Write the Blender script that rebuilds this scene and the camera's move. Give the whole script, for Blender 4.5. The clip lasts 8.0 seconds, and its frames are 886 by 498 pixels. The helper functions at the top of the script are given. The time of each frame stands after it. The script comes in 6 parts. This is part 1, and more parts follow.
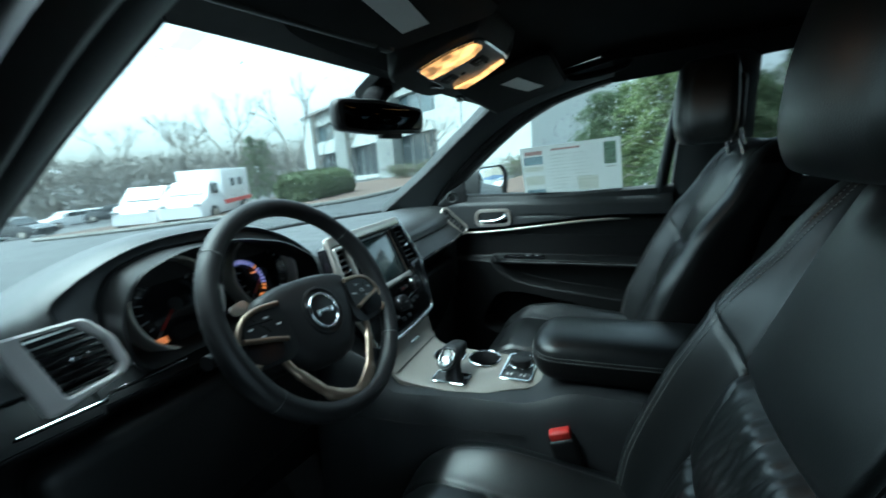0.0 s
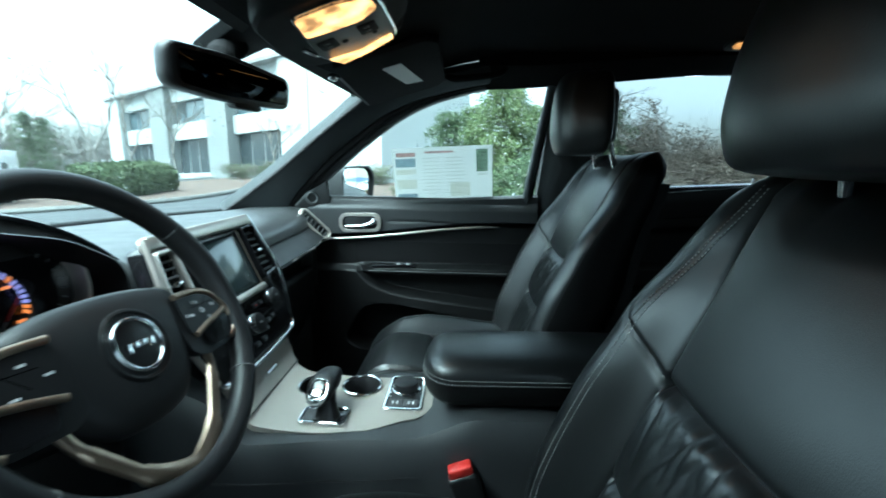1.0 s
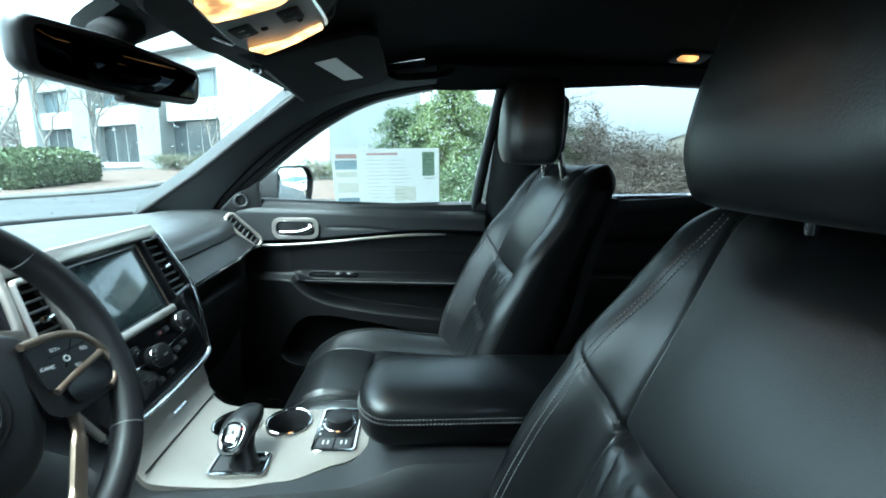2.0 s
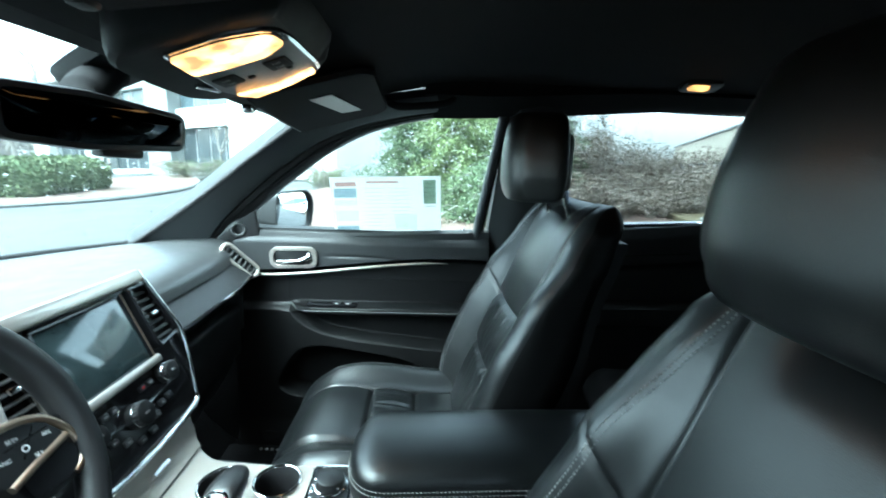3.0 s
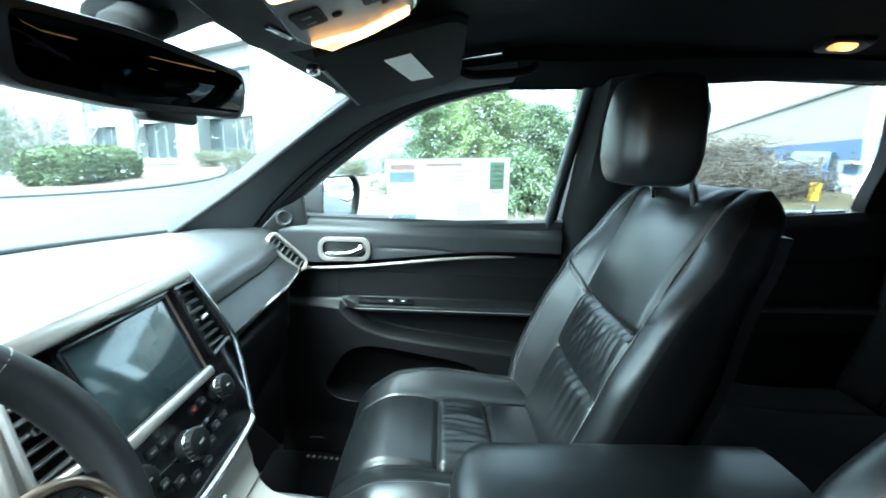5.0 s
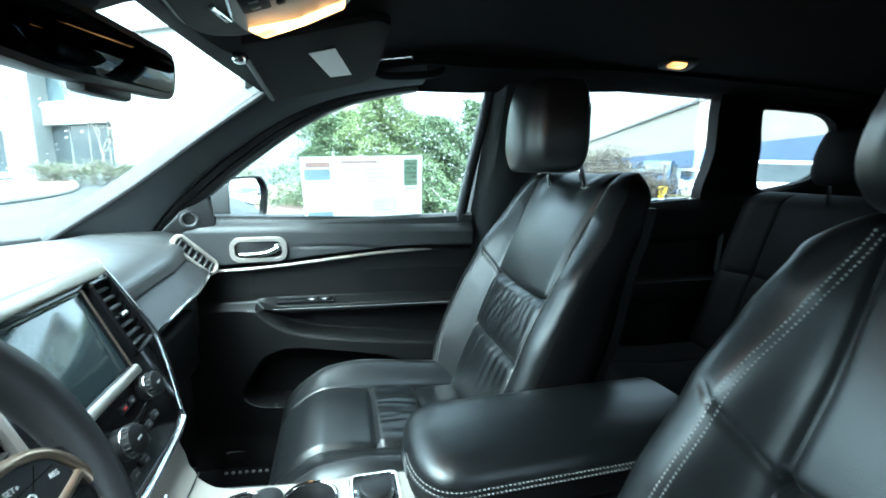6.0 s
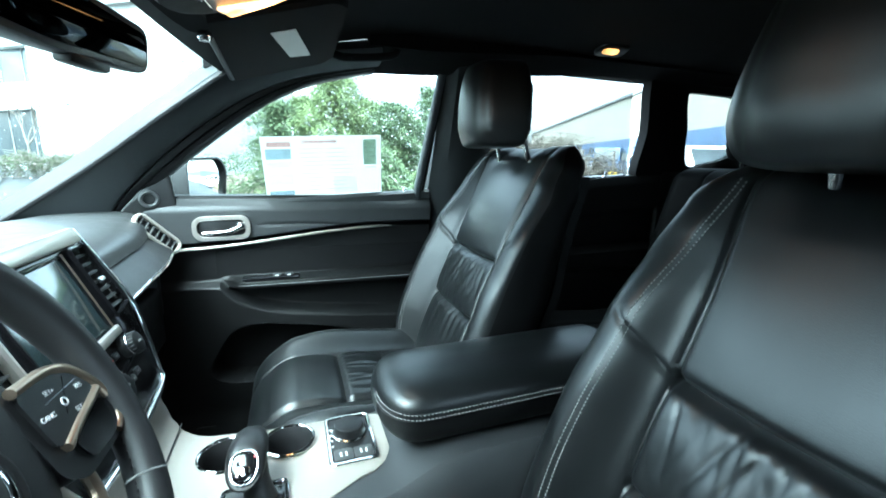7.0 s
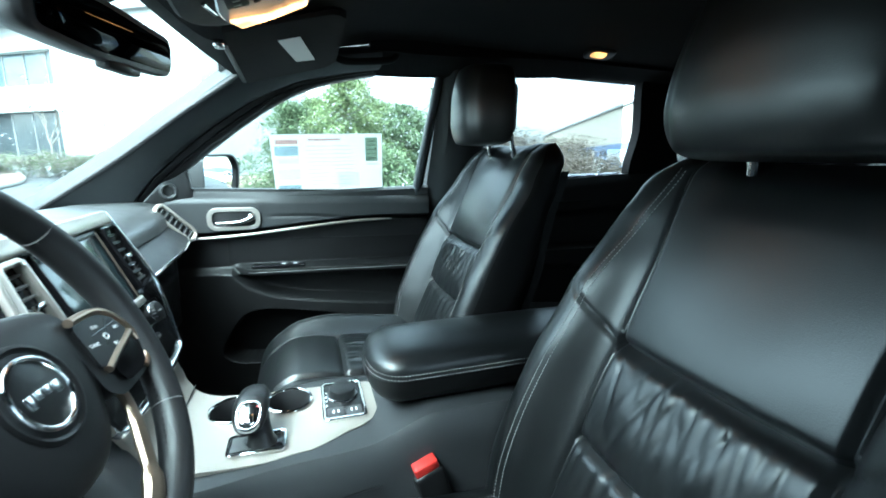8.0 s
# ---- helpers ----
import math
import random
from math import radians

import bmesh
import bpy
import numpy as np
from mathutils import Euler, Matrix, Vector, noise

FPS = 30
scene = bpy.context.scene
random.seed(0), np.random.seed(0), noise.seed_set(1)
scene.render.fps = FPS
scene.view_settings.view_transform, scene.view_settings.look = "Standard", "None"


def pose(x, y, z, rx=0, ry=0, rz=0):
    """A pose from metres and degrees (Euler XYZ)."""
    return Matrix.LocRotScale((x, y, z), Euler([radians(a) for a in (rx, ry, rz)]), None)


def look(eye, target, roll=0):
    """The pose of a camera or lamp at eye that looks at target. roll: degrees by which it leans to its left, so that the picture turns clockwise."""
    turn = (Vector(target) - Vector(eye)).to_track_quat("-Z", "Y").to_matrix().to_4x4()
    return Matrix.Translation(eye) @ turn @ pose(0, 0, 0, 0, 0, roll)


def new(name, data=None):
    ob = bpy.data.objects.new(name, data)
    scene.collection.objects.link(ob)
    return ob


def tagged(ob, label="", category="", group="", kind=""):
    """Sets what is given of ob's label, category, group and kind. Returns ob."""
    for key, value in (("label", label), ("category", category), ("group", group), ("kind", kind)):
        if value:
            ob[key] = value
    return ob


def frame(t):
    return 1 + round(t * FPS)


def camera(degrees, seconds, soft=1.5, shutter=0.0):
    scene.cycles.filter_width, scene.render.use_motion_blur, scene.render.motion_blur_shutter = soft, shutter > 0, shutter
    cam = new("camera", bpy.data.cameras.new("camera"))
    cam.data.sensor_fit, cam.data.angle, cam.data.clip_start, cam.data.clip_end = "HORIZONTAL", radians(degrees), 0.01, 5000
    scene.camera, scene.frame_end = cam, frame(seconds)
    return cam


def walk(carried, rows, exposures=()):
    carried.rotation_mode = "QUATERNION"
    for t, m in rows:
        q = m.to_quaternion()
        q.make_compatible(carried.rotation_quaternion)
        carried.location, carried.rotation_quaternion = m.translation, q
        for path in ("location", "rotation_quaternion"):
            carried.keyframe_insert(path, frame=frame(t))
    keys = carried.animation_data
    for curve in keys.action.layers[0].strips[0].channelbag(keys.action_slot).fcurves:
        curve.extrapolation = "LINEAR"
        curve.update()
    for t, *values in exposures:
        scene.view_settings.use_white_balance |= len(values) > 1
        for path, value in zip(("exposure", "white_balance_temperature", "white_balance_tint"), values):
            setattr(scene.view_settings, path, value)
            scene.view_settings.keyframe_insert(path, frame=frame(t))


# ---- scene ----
cam = camera(92.8, 8.0, 1.7, 0.5)
PATH = [
    (0, (-0.844, 0.331, 1.355), (0.946, 1.114, 0.929), -4.2),
    (0.5, (-0.797, 0.413, 1.337), (1.127, 0.79, 0.943), -1.6),
    (1, (-0.726, 0.438, 1.318), (1.231, 0.529, 0.918), 0.8),
    (1.5, (-0.675, 0.435, 1.323), (1.276, 0.341, 0.892), 1.8),
    (2.8, (-0.601, 0.403, 1.397), (1.352, 0.24, 0.995), 2.6),
    (3, (-0.589, 0.406, 1.411), (1.37, 0.291, 1.026), 2.4),
    (3.5, (-0.546, 0.43, 1.42), (1.405, 0.487, 0.982), 0.8),
    (4, (-0.499, 0.472, 1.413), (1.441, 0.643, 0.96), 1.1),
    (4.2, (-0.477, 0.482, 1.411), (1.459, 0.672, 0.944), 1.2),
    (5.3, (-0.434, 0.553, 1.37), (1.517, 0.379, 0.967), 2.0),
    (5.5, (-0.451, 0.566, 1.363), (1.492, 0.281, 0.985), 1.5),
    (6, (-0.496, 0.593, 1.342), (1.408, 0.104, 0.97), 1.8),
    (6.5, (-0.544, 0.61, 1.332), (1.331, 0.022, 0.956), 1.5),
    (7, (-0.581, 0.614, 1.313), (1.258, -0.053, 0.895), 1.3),
    (7.5, (-0.626, 0.604, 1.296), (1.206, -0.09, 0.889), 1.8),
    (8, (-0.68, 0.596, 1.3), (1.177, -0.021, 0.888), 1.5),
]
EXPOSURE = [(0.0, 2.42, 5120, -15), (0.5, 2.62, 5150, -17), (1.0, 3.08, 5120, -15), (1.5, 3.32, 5180, -12), (3.0, 3.95, 5200, -12), (4.0, 4.17, 5200, -12), (5.5, 4.30, 5220, -12), (6.5, 4.25, 5180, -12), (7.5, 4.16, 5180, -12), (8.0, 4.14, 5180, -12)]
walk(cam, [(t, look(eye, target, roll)) for t, eye, target, roll in PATH], EXPOSURE)

# ---- world and sun: bright overcast daylight ----
world = bpy.data.worlds.new("overcast_sky")
scene.world = world
world.use_nodes = True
wn, wl = world.node_tree.nodes, world.node_tree.links
sky = wn.new("ShaderNodeTexSky")
sky.sky_type, sky.sun_disc = "NISHITA", False
sky.sun_elevation, sky.sun_rotation = radians(62), radians(328)
sky.dust_density, sky.air_density, sky.altitude = 4.0, 1.0, 0
pale = wn.new("ShaderNodeHueSaturation")
pale.inputs["Saturation"].default_value = 0.28
wl.new(sky.outputs[0], pale.inputs["Color"])
wl.new(pale.outputs[0], wn["Background"].inputs["Color"])
wn["Background"].inputs["Strength"].default_value = 0.10
sun = new("sun", bpy.data.lights.new("sun", "SUN"))
sun.data.energy, sun.data.angle, sun.data.color = 1.5, radians(75), (1.0, 0.97, 0.93)
SUN_FROM = Vector((-0.25, 0.40, 0.88))
sun.matrix_world = look(SUN_FROM * 50, (0, 0, 0))


# ---- materials ----
def mat(name, base, rough=0.5, metal=0.0, grain=0.0, grain_size=0.001, tone=0.25, tone_size=0.05, spec=0.5, coat=0.0, rough_var=0.1, base2=None):
    """A surface with colour variation at two scales, uneven gloss and fine relief; sizes in metres."""
    m = bpy.data.materials.new(name)
    m.use_nodes = True
    n, l = m.node_tree.nodes, m.node_tree.links
    b = n["Principled BSDF"]
    co = n.new("ShaderNodeTexCoord")
    big, small = n.new("ShaderNodeTexNoise"), n.new("ShaderNodeTexNoise")
    big.inputs["Scale"].default_value, big.inputs["Detail"].default_value = 1 / tone_size, 4
    small.inputs["Scale"].default_value, small.inputs["Detail"].default_value = 1 / max(grain_size, 1e-4), 2
    for t in (big, small):
        l.new(co.outputs["Object"], t.inputs["Vector"])
    mix = n.new("ShaderNodeMix")
    mix.data_type = "RGBA"
    lo = [c * (1 - tone) for c in base] if base2 is None else base2
    hi = [min(1, c * (1 + tone)) for c in base] if base2 is None else base
    mix.inputs["A"].default_value, mix.inputs["B"].default_value = (*lo, 1), (*hi, 1)
    add = n.new("ShaderNodeMath")
    add.operation = "MULTIPLY_ADD"
    add.inputs[1].default_value, add.inputs[2].default_value = 0.35, 0.0
    l.new(small.outputs["Fac"], add.inputs[0])
    plus = n.new("ShaderNodeMath")
    plus.operation, plus.use_clamp = "MULTIPLY_ADD", True
    plus.inputs[1].default_value = 0.65
    l.new(big.outputs["Fac"], plus.inputs[0])
    l.new(add.outputs[0], plus.inputs[2])
    ramp = n.new("ShaderNodeMapRange")
    ramp.inputs[1].default_value, ramp.inputs[2].default_value = 0.3, 0.7
    l.new(plus.outputs[0], ramp.inputs[0])
    l.new(ramp.outputs[0], mix.inputs["Factor"])
    l.new(mix.outputs["Result"], b.inputs["Base Color"])
    rr = n.new("ShaderNodeMapRange")
    rr.inputs[3].default_value, rr.inputs[4].default_value = max(0.02, rough - rough_var), min(1, rough + rough_var)
    l.new(big.outputs["Fac"], rr.inputs[0])
    l.new(rr.outputs[0], b.inputs["Roughness"])
    b.inputs["Metallic"].default_value, b.inputs["Specular IOR Level"].default_value = metal, spec
    b.inputs["Coat Weight"].default_value, b.inputs["Coat Roughness"].default_value = coat, 0.05
    if grain:
        bump = n.new("ShaderNodeBump")
        bump.inputs["Strength"].default_value, bump.inputs["Distance"].default_value = grain, grain_size * 0.5
        l.new(small.outputs["Fac"], bump.inputs["Height"])
        l.new(bump.outputs[0], b.inputs["Normal"])
    return m


def leather(name, base, rough):
    """Grained hide: small cells, faint creases and uneven sheen."""
    m = mat(name, base, rough, grain=0.0, grain_size=0.0015, tone=0.2, tone_size=0.12, rough_var=0.07)
    n, l = m.node_tree.nodes, m.node_tree.links
    co = n["Texture Coordinate"]
    cells, crease = n.new("ShaderNodeTexVoronoi"), n.new("ShaderNodeTexNoise")
    cells.inputs["Scale"].default_value = 700
    crease.inputs["Scale"].default_value, crease.inputs["Detail"].default_value, crease.inputs["Distortion"].default_value = 28, 6, 1.2
    h = n.new("ShaderNodeMath")
    h.operation = "MULTIPLY_ADD"
    h.inputs[1].default_value = 1.6
    for t in (cells, crease):
        l.new(co.outputs["Object"], t.inputs["Vector"])
    l.new(crease.outputs["Fac"], h.inputs[0])
    l.new(cells.outputs["Distance"], h.inputs[2])
    bump = n.new("ShaderNodeBump")
    bump.inputs["Strength"].default_value, bump.inputs["Distance"].default_value = 0.09, 0.0010
    l.new(h.outputs[0], bump.inputs["Height"])
    l.new(bump.outputs[0], n["Principled BSDF"].inputs["Normal"])
    return m


def glow(name, color, strength, low):
    """A lamp lens that gives off light, brighter over its bulb."""
    m = bpy.data.materials.new(name)
    m.use_nodes = True
    n, l = m.node_tree.nodes, m.node_tree.links
    b = n["Principled BSDF"]
    noise_t, ramp = n.new("ShaderNodeTexNoise"), n.new("ShaderNodeMapRange")
    co = n.new("ShaderNodeTexCoord")
    noise_t.inputs["Scale"].default_value, noise_t.inputs["Detail"].default_value = 22, 3
    l.new(co.outputs["Object"], noise_t.inputs["Vector"])
    ramp.inputs[1].default_value, ramp.inputs[2].default_value = 0.35, 0.62
    ramp.inputs[3].default_value, ramp.inputs[4].default_value = low, strength
    l.new(noise_t.outputs["Fac"], ramp.inputs[0])
    b.inputs["Base Color"].default_value = (0.8, 0.6, 0.4, 1)
    b.inputs["Emission Color"].default_value = (*color, 1)
    l.new(ramp.outputs[0], b.inputs["Emission Strength"])
    return m


def glass(name, tint=(0.95, 0.98, 0.97), clear=0.93):
    """Thin automotive glass: mostly clear, with a real reflection."""
    m = bpy.data.materials.new(name)
    m.use_nodes = True
    n, l = m.node_tree.nodes, m.node_tree.links
    n.remove(n["Principled BSDF"])
    tr, gl, lw, mx = (n.new("ShaderNode" + k) for k in ("BsdfTransparent", "BsdfGlossy", "LayerWeight", "MixShader"))
    tr.inputs["Color"].default_value = (*[c * clear ** 0.5 for c in tint], 1)
    gl.inputs["Roughness"].default_value = 0.02
    up, sc = n.new("ShaderNodeMath"), n.new("ShaderNodeMath")
    up.operation, sc.operation = "POWER", "MULTIPLY_ADD"
    up.inputs[1].default_value, sc.inputs[1].default_value, sc.inputs[2].default_value = 5.0, 0.5, 0.025
    l.new(lw.outputs["Facing"], up.inputs[0])
    l.new(up.outputs[0], sc.inputs[0])
    l.new(sc.outputs[0], mx.inputs[0])
    l.new(tr.outputs[0], mx.inputs[1])
    l.new(gl.outputs[0], mx.inputs[2])
    l.new(mx.outputs[0], n["Material Output"].inputs["Surface"])
    return m


def see_through(m, color, share=0.6):
    """Lets daylight through a thin sheet of paper."""
    n, l = m.node_tree.nodes, m.node_tree.links
    tl, mx = n.new("ShaderNodeBsdfTranslucent"), n.new("ShaderNodeMixShader")
    tl.inputs["Color"].default_value, mx.inputs[0].default_value = (*color, 1), share
    l.new(n["Principled BSDF"].outputs[0], mx.inputs[1])
    l.new(tl.outputs[0], mx.inputs[2])
    l.new(mx.outputs[0], n["Material Output"].inputs["Surface"])
    return m


LEATHER = leather("black_leather", (0.0046, 0.0054, 0.0060), 0.35)
# darker copy of the leather, with the shade of turned-away sides in its colour
LEATHER_SIDE = leather("shaded_side_leather", (0.0030, 0.0031, 0.0034), 0.5)
LEATHER.node_tree.nodes["Principled BSDF"].inputs["Specular IOR Level"].default_value = 0.70
# seat leather darkened and dulled, so the rear's shade is in its colour
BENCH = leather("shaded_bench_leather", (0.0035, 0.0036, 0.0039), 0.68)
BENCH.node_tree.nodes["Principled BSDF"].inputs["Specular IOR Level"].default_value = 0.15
LEATHER_SIDE.node_tree.nodes["Principled BSDF"].inputs["Specular IOR Level"].default_value = 0.3
WHEEL_LEATHER = leather("wheel_leather", (0.010, 0.010, 0.011), 0.48)
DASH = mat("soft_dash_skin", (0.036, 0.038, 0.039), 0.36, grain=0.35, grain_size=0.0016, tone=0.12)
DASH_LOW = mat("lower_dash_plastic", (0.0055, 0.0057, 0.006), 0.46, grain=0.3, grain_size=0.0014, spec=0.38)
# dash skin again, darkened to carry the shade below the pad's seam
DASH_BAND = mat("shaded_dash_skin", (0.015, 0.016, 0.017), 0.44, grain=0.35, grain_size=0.0016, tone=0.12, spec=0.4)
CONSOLE_SIDE = mat("console_side_skin", (0.028, 0.030, 0.032), 0.46, grain=0.3, grain_size=0.0014, tone=0.12)
FRAME_GREY = mat("grey_frame_paint", (0.085, 0.095, 0.10), 0.34, grain=0.1, grain_size=0.001, tone=0.1)
BLACK = mat("black_plastic", (0.007, 0.007, 0.0075), 0.40, grain=0.2, grain_size=0.001)
GLOSS = mat("gloss_black", (0.008, 0.008, 0.009), 0.12, tone=0.1, rough_var=0.04)
BLACK_MATTE = mat("matt_black_plastic", (0.0045, 0.0045, 0.005), 0.6, grain=0.2, grain_size=0.001, spec=0.25)
RUBBER = mat("black_rubber", (0.010, 0.010, 0.011), 0.6, grain=0.2)
PILLAR = mat("grey_pillar_cloth", (0.018, 0.021, 0.023), 0.55, grain=0.5, grain_size=0.0012, tone=0.15)
LINER = mat("black_headliner_cloth", (0.0065, 0.0065, 0.007), 0.95, grain=0.6, grain_size=0.0015, spec=0.2)
CARPET = mat("black_carpet", (0.006, 0.006, 0.0065), 0.98, grain=0.9, grain_size=0.003, spec=0.1)
SATIN = mat("satin_silver_trim", (0.62, 0.58, 0.53), 0.34, metal=0.85, grain=0.1, grain_size=0.0006, tone=0.06, rough_var=0.05)
BRONZE = mat("warm_satin_trim", (0.40, 0.315, 0.24), 0.30, metal=0.9, grain=0.1, grain_size=0.0006, tone=0.08, rough_var=0.05)
PALE = mat("pale_console_trim", (0.33, 0.305, 0.27), 0.40, metal=0.30, grain=0.15, grain_size=0.0007, tone=0.06, rough_var=0.05)
VENT_TRIM = mat("pale_vent_trim", (0.72, 0.68, 0.66), 0.35, metal=0.15, grain=0.1, grain_size=0.0006, tone=0.06, rough_var=0.05)
CHROME = mat("chrome", (0.86, 0.87, 0.88), 0.08, metal=1.0, tone=0.03, rough_var=0.03)
# teal base lifted to stand in for reflected daylight, besides some dust
SCREEN = mat("dark_touchscreen", (0.030, 0.044, 0.047), 0.10, tone=0.3, tone_size=0.03, rough_var=0.03, spec=1.0)
THREAD = mat("pale_thread", (0.34, 0.34, 0.33), 0.8, grain=0.3, grain_size=0.0005)
GREY_THREAD = mat("grey_thread", (0.20, 0.20, 0.20), 0.8, grain=0.3, grain_size=0.0005)
RED = mat("red_buckle_plastic", (0.55, 0.03, 0.025), 0.35, tone=0.1)
RED_ICON = mat("red_icon", (0.5, 0.02, 0.015), 0.4, tone=0.05)
WHITE_INK = mat("white_ink", (0.7, 0.7, 0.7), 0.6, tone=0.05)
PAPER = mat("white_paper", (0.80, 0.80, 0.78), 0.7, tone=0.03, grain=0.1)
def film(name, color):
    """A thin printed film that tints the paper under it."""
    m = bpy.data.materials.new(name)
    m.use_nodes = True
    n, l = m.node_tree.nodes, m.node_tree.links
    n.remove(n["Principled BSDF"])
    tr, no, mx, co = (n.new("ShaderNode" + k) for k in ("BsdfTransparent", "TexNoise", "Mix", "TexCoord"))
    mx.data_type = "RGBA"
    no.inputs["Scale"].default_value = 90
    l.new(co.outputs["Object"], no.inputs["Vector"])
    l.new(no.outputs["Fac"], mx.inputs["Factor"])
    mx.inputs["A"].default_value, mx.inputs["B"].default_value = (*color, 1), (*[min(1, c * 1.25) for c in color], 1)
    l.new(mx.outputs["Result"], tr.inputs["Color"])
    l.new(tr.outputs[0], n["Material Output"].inputs["Surface"])
    return m


PRINT_GREY, PRINT_BLUE = film("grey_print_film", (0.80, 0.80, 0.78)), film("blue_print_film", (0.60, 0.67, 0.71))
PRINT_RED, PRINT_GREEN, PRINT_CREAM = film("red_print_film", (0.74, 0.60, 0.58)), film("green_print_film", (0.46, 0.53, 0.46)), film("cream_print_film", (0.90, 0.89, 0.80))
SHEET = see_through(mat("thin_white_sheet", (0.80, 0.80, 0.78), 0.7, tone=0.03, grain=0.1), (0.82, 0.82, 0.80), 0.65)
GLASS = glass("window_glass")
SHADE_GLASS = glass("privacy_glass", (0.92, 0.94, 0.94), 0.38)
# extra dark tint for the unseen panes, added to hold daylight off the rear
DARK_GLASS = glass("dark_privacy_glass", (0.8, 0.83, 0.85), 0.06)


def water(name):
    m = bpy.data.materials.new(name)
    m.use_nodes = True
    n, l = m.node_tree.nodes, m.node_tree.links
    n.remove(n["Principled BSDF"])
    g = n.new("ShaderNodeBsdfGlass")
    g.inputs["IOR"].default_value, g.inputs["Roughness"].default_value = 1.33, 0.0
    l.new(g.outputs[0], n["Material Output"].inputs["Surface"])
    return m


WATER = water("rain_water")
LAMP = glow("lit_map_lens", (1.0, 0.40, 0.12), 0.62, 0.07)
DOME = glow("lit_dome_lens", (1.0, 0.38, 0.10), 0.22, 0.06)
DIAL_LIT = glow("lit_gauge_print", (0.42, 0.38, 1.0), 0.09, 0.05)
DIAL_ORANGE = glow("lit_orange_icon", (1.0, 0.22, 0.03), 0.13, 0.08)
MIRROR = mat("mirror_silver", (0.85, 0.87, 0.88), 0.02, metal=1.0, tone=0.02, rough_var=0.01)
DIM_MIRROR = mat("dimmed_mirror", (0.028, 0.032, 0.035), 0.03, metal=1.0, tone=0.05, rough_var=0.01)
ASPHALT = mat("wet_asphalt", (0.028, 0.030, 0.032), 0.50, grain=0.5, grain_size=0.02, tone=0.35, tone_size=1.6, rough_var=0.18)
KERB = mat("kerb_concrete", (0.16, 0.16, 0.15), 0.8, grain=0.5, grain_size=0.02, tone_size=0.6)
MULCH = mat("bark_mulch", (0.085, 0.058, 0.045), 0.95, grain=0.9, grain_size=0.05, tone=0.5, tone_size=0.3)
GRASS = mat("dry_grass", (0.085, 0.072, 0.036), 0.95, grain=0.8, grain_size=0.04, tone=0.5, tone_size=0.7)
WALL_PALE = mat("pale_stucco", (0.42, 0.44, 0.43), 0.85, grain=0.3, grain_size=0.03, tone=0.08, tone_size=2.0)
WALL_BEIGE = mat("beige_cladding", (0.40, 0.375, 0.31), 0.8, grain=0.2, grain_size=0.05, tone=0.08, tone_size=2)
BAND_BLUE = mat("blue_cladding", (0.13, 0.18, 0.29), 0.6, tone=0.12, tone_size=1)
PANE = mat("dark_pane", (0.05, 0.06, 0.065), 0.08, tone=0.3, tone_size=1.0, spec=0.8)
PANE_BLUE = mat("blue_grey_pane", (0.09, 0.12, 0.135), 0.08, tone=0.3, tone_size=1.0, spec=0.8)
ROOF_GREY = mat("roof_grey", (0.25, 0.25, 0.25), 0.8, tone_size=1)
CAR_WHITE = mat("white_car_paint", (0.78, 0.79, 0.80), 0.25, tone=0.04, coat=0.5)
CAR_DARK = mat("dark_car_paint", (0.03, 0.033, 0.038), 0.25, tone=0.1, coat=0.5)
CAR_BLUE = mat("blue_car_paint", (0.03, 0.095, 0.23), 0.35, tone=0.1, coat=0.3)
CAR_RED = mat("red_stripe", (0.60, 0.05, 0.04), 0.4, tone=0.1)
YELLOW = mat("yellow_paint", (0.75, 0.50, 0.04), 0.45, tone=0.1)
BARK = mat("grey_bark", (0.19, 0.18, 0.165), 0.9, grain=0.7, grain_size=0.02, tone=0.3, tone_size=0.2)
TWIG = mat("brown_twig", (0.16, 0.145, 0.125), 0.9, grain=0.3, grain_size=0.02, tone=0.35, tone_size=0.3)
POST = mat("weathered_post", (0.24, 0.22, 0.20), 0.85, grain=0.5, grain_size=0.03)


def leaf_mat(name, a, b):
    m = mat(name, a, 0.6, tone_size=0.5, base2=b)
    n, l = m.node_tree.nodes, m.node_tree.links
    geo, mx = n.new("ShaderNodeNewGeometry"), n["Mix"]
    l.new(geo.outputs["Random Per Island"], mx.inputs["Factor"])
    n["Principled BSDF"].inputs["Specular IOR Level"].default_value = 0.08
    return m


LEAF = leaf_mat("fresh_leaves", (0.165, 0.20, 0.09), (0.07, 0.10, 0.045))
CEDAR = leaf_mat("cedar_sprays", (0.13, 0.165, 0.09), (0.045, 0.07, 0.04))
HEDGE = leaf_mat("hedge_leaves", (0.13, 0.155, 0.085), (0.065, 0.09, 0.045))
HEDGE_CORE = mat("hedge_inner_shade", (0.05, 0.075, 0.03), 0.9, grain=0.8, grain_size=0.05, tone=0.4, tone_size=0.3)
WOODS = leaf_mat("far_bare_twigs", (0.22, 0.215, 0.20), (0.11, 0.10, 0.09))
PANEL_GREY = mat("grey_lamp_panel", (0.05, 0.051, 0.052), 0.38, grain=0.2, grain_size=0.001, tone=0.1)
DRY = leaf_mat("dry_leaves", (0.14, 0.12, 0.095), (0.055, 0.046, 0.036))


# ---- mesh helpers ----
def thing(name, base, label, category, group="", kind=""):
    ob = new(name)
    ob.empty_display_size = 0.05
    ob.matrix_basis = base if isinstance(base, Matrix) else Matrix.Translation(base)
    return tagged(ob, label, category, group, kind)


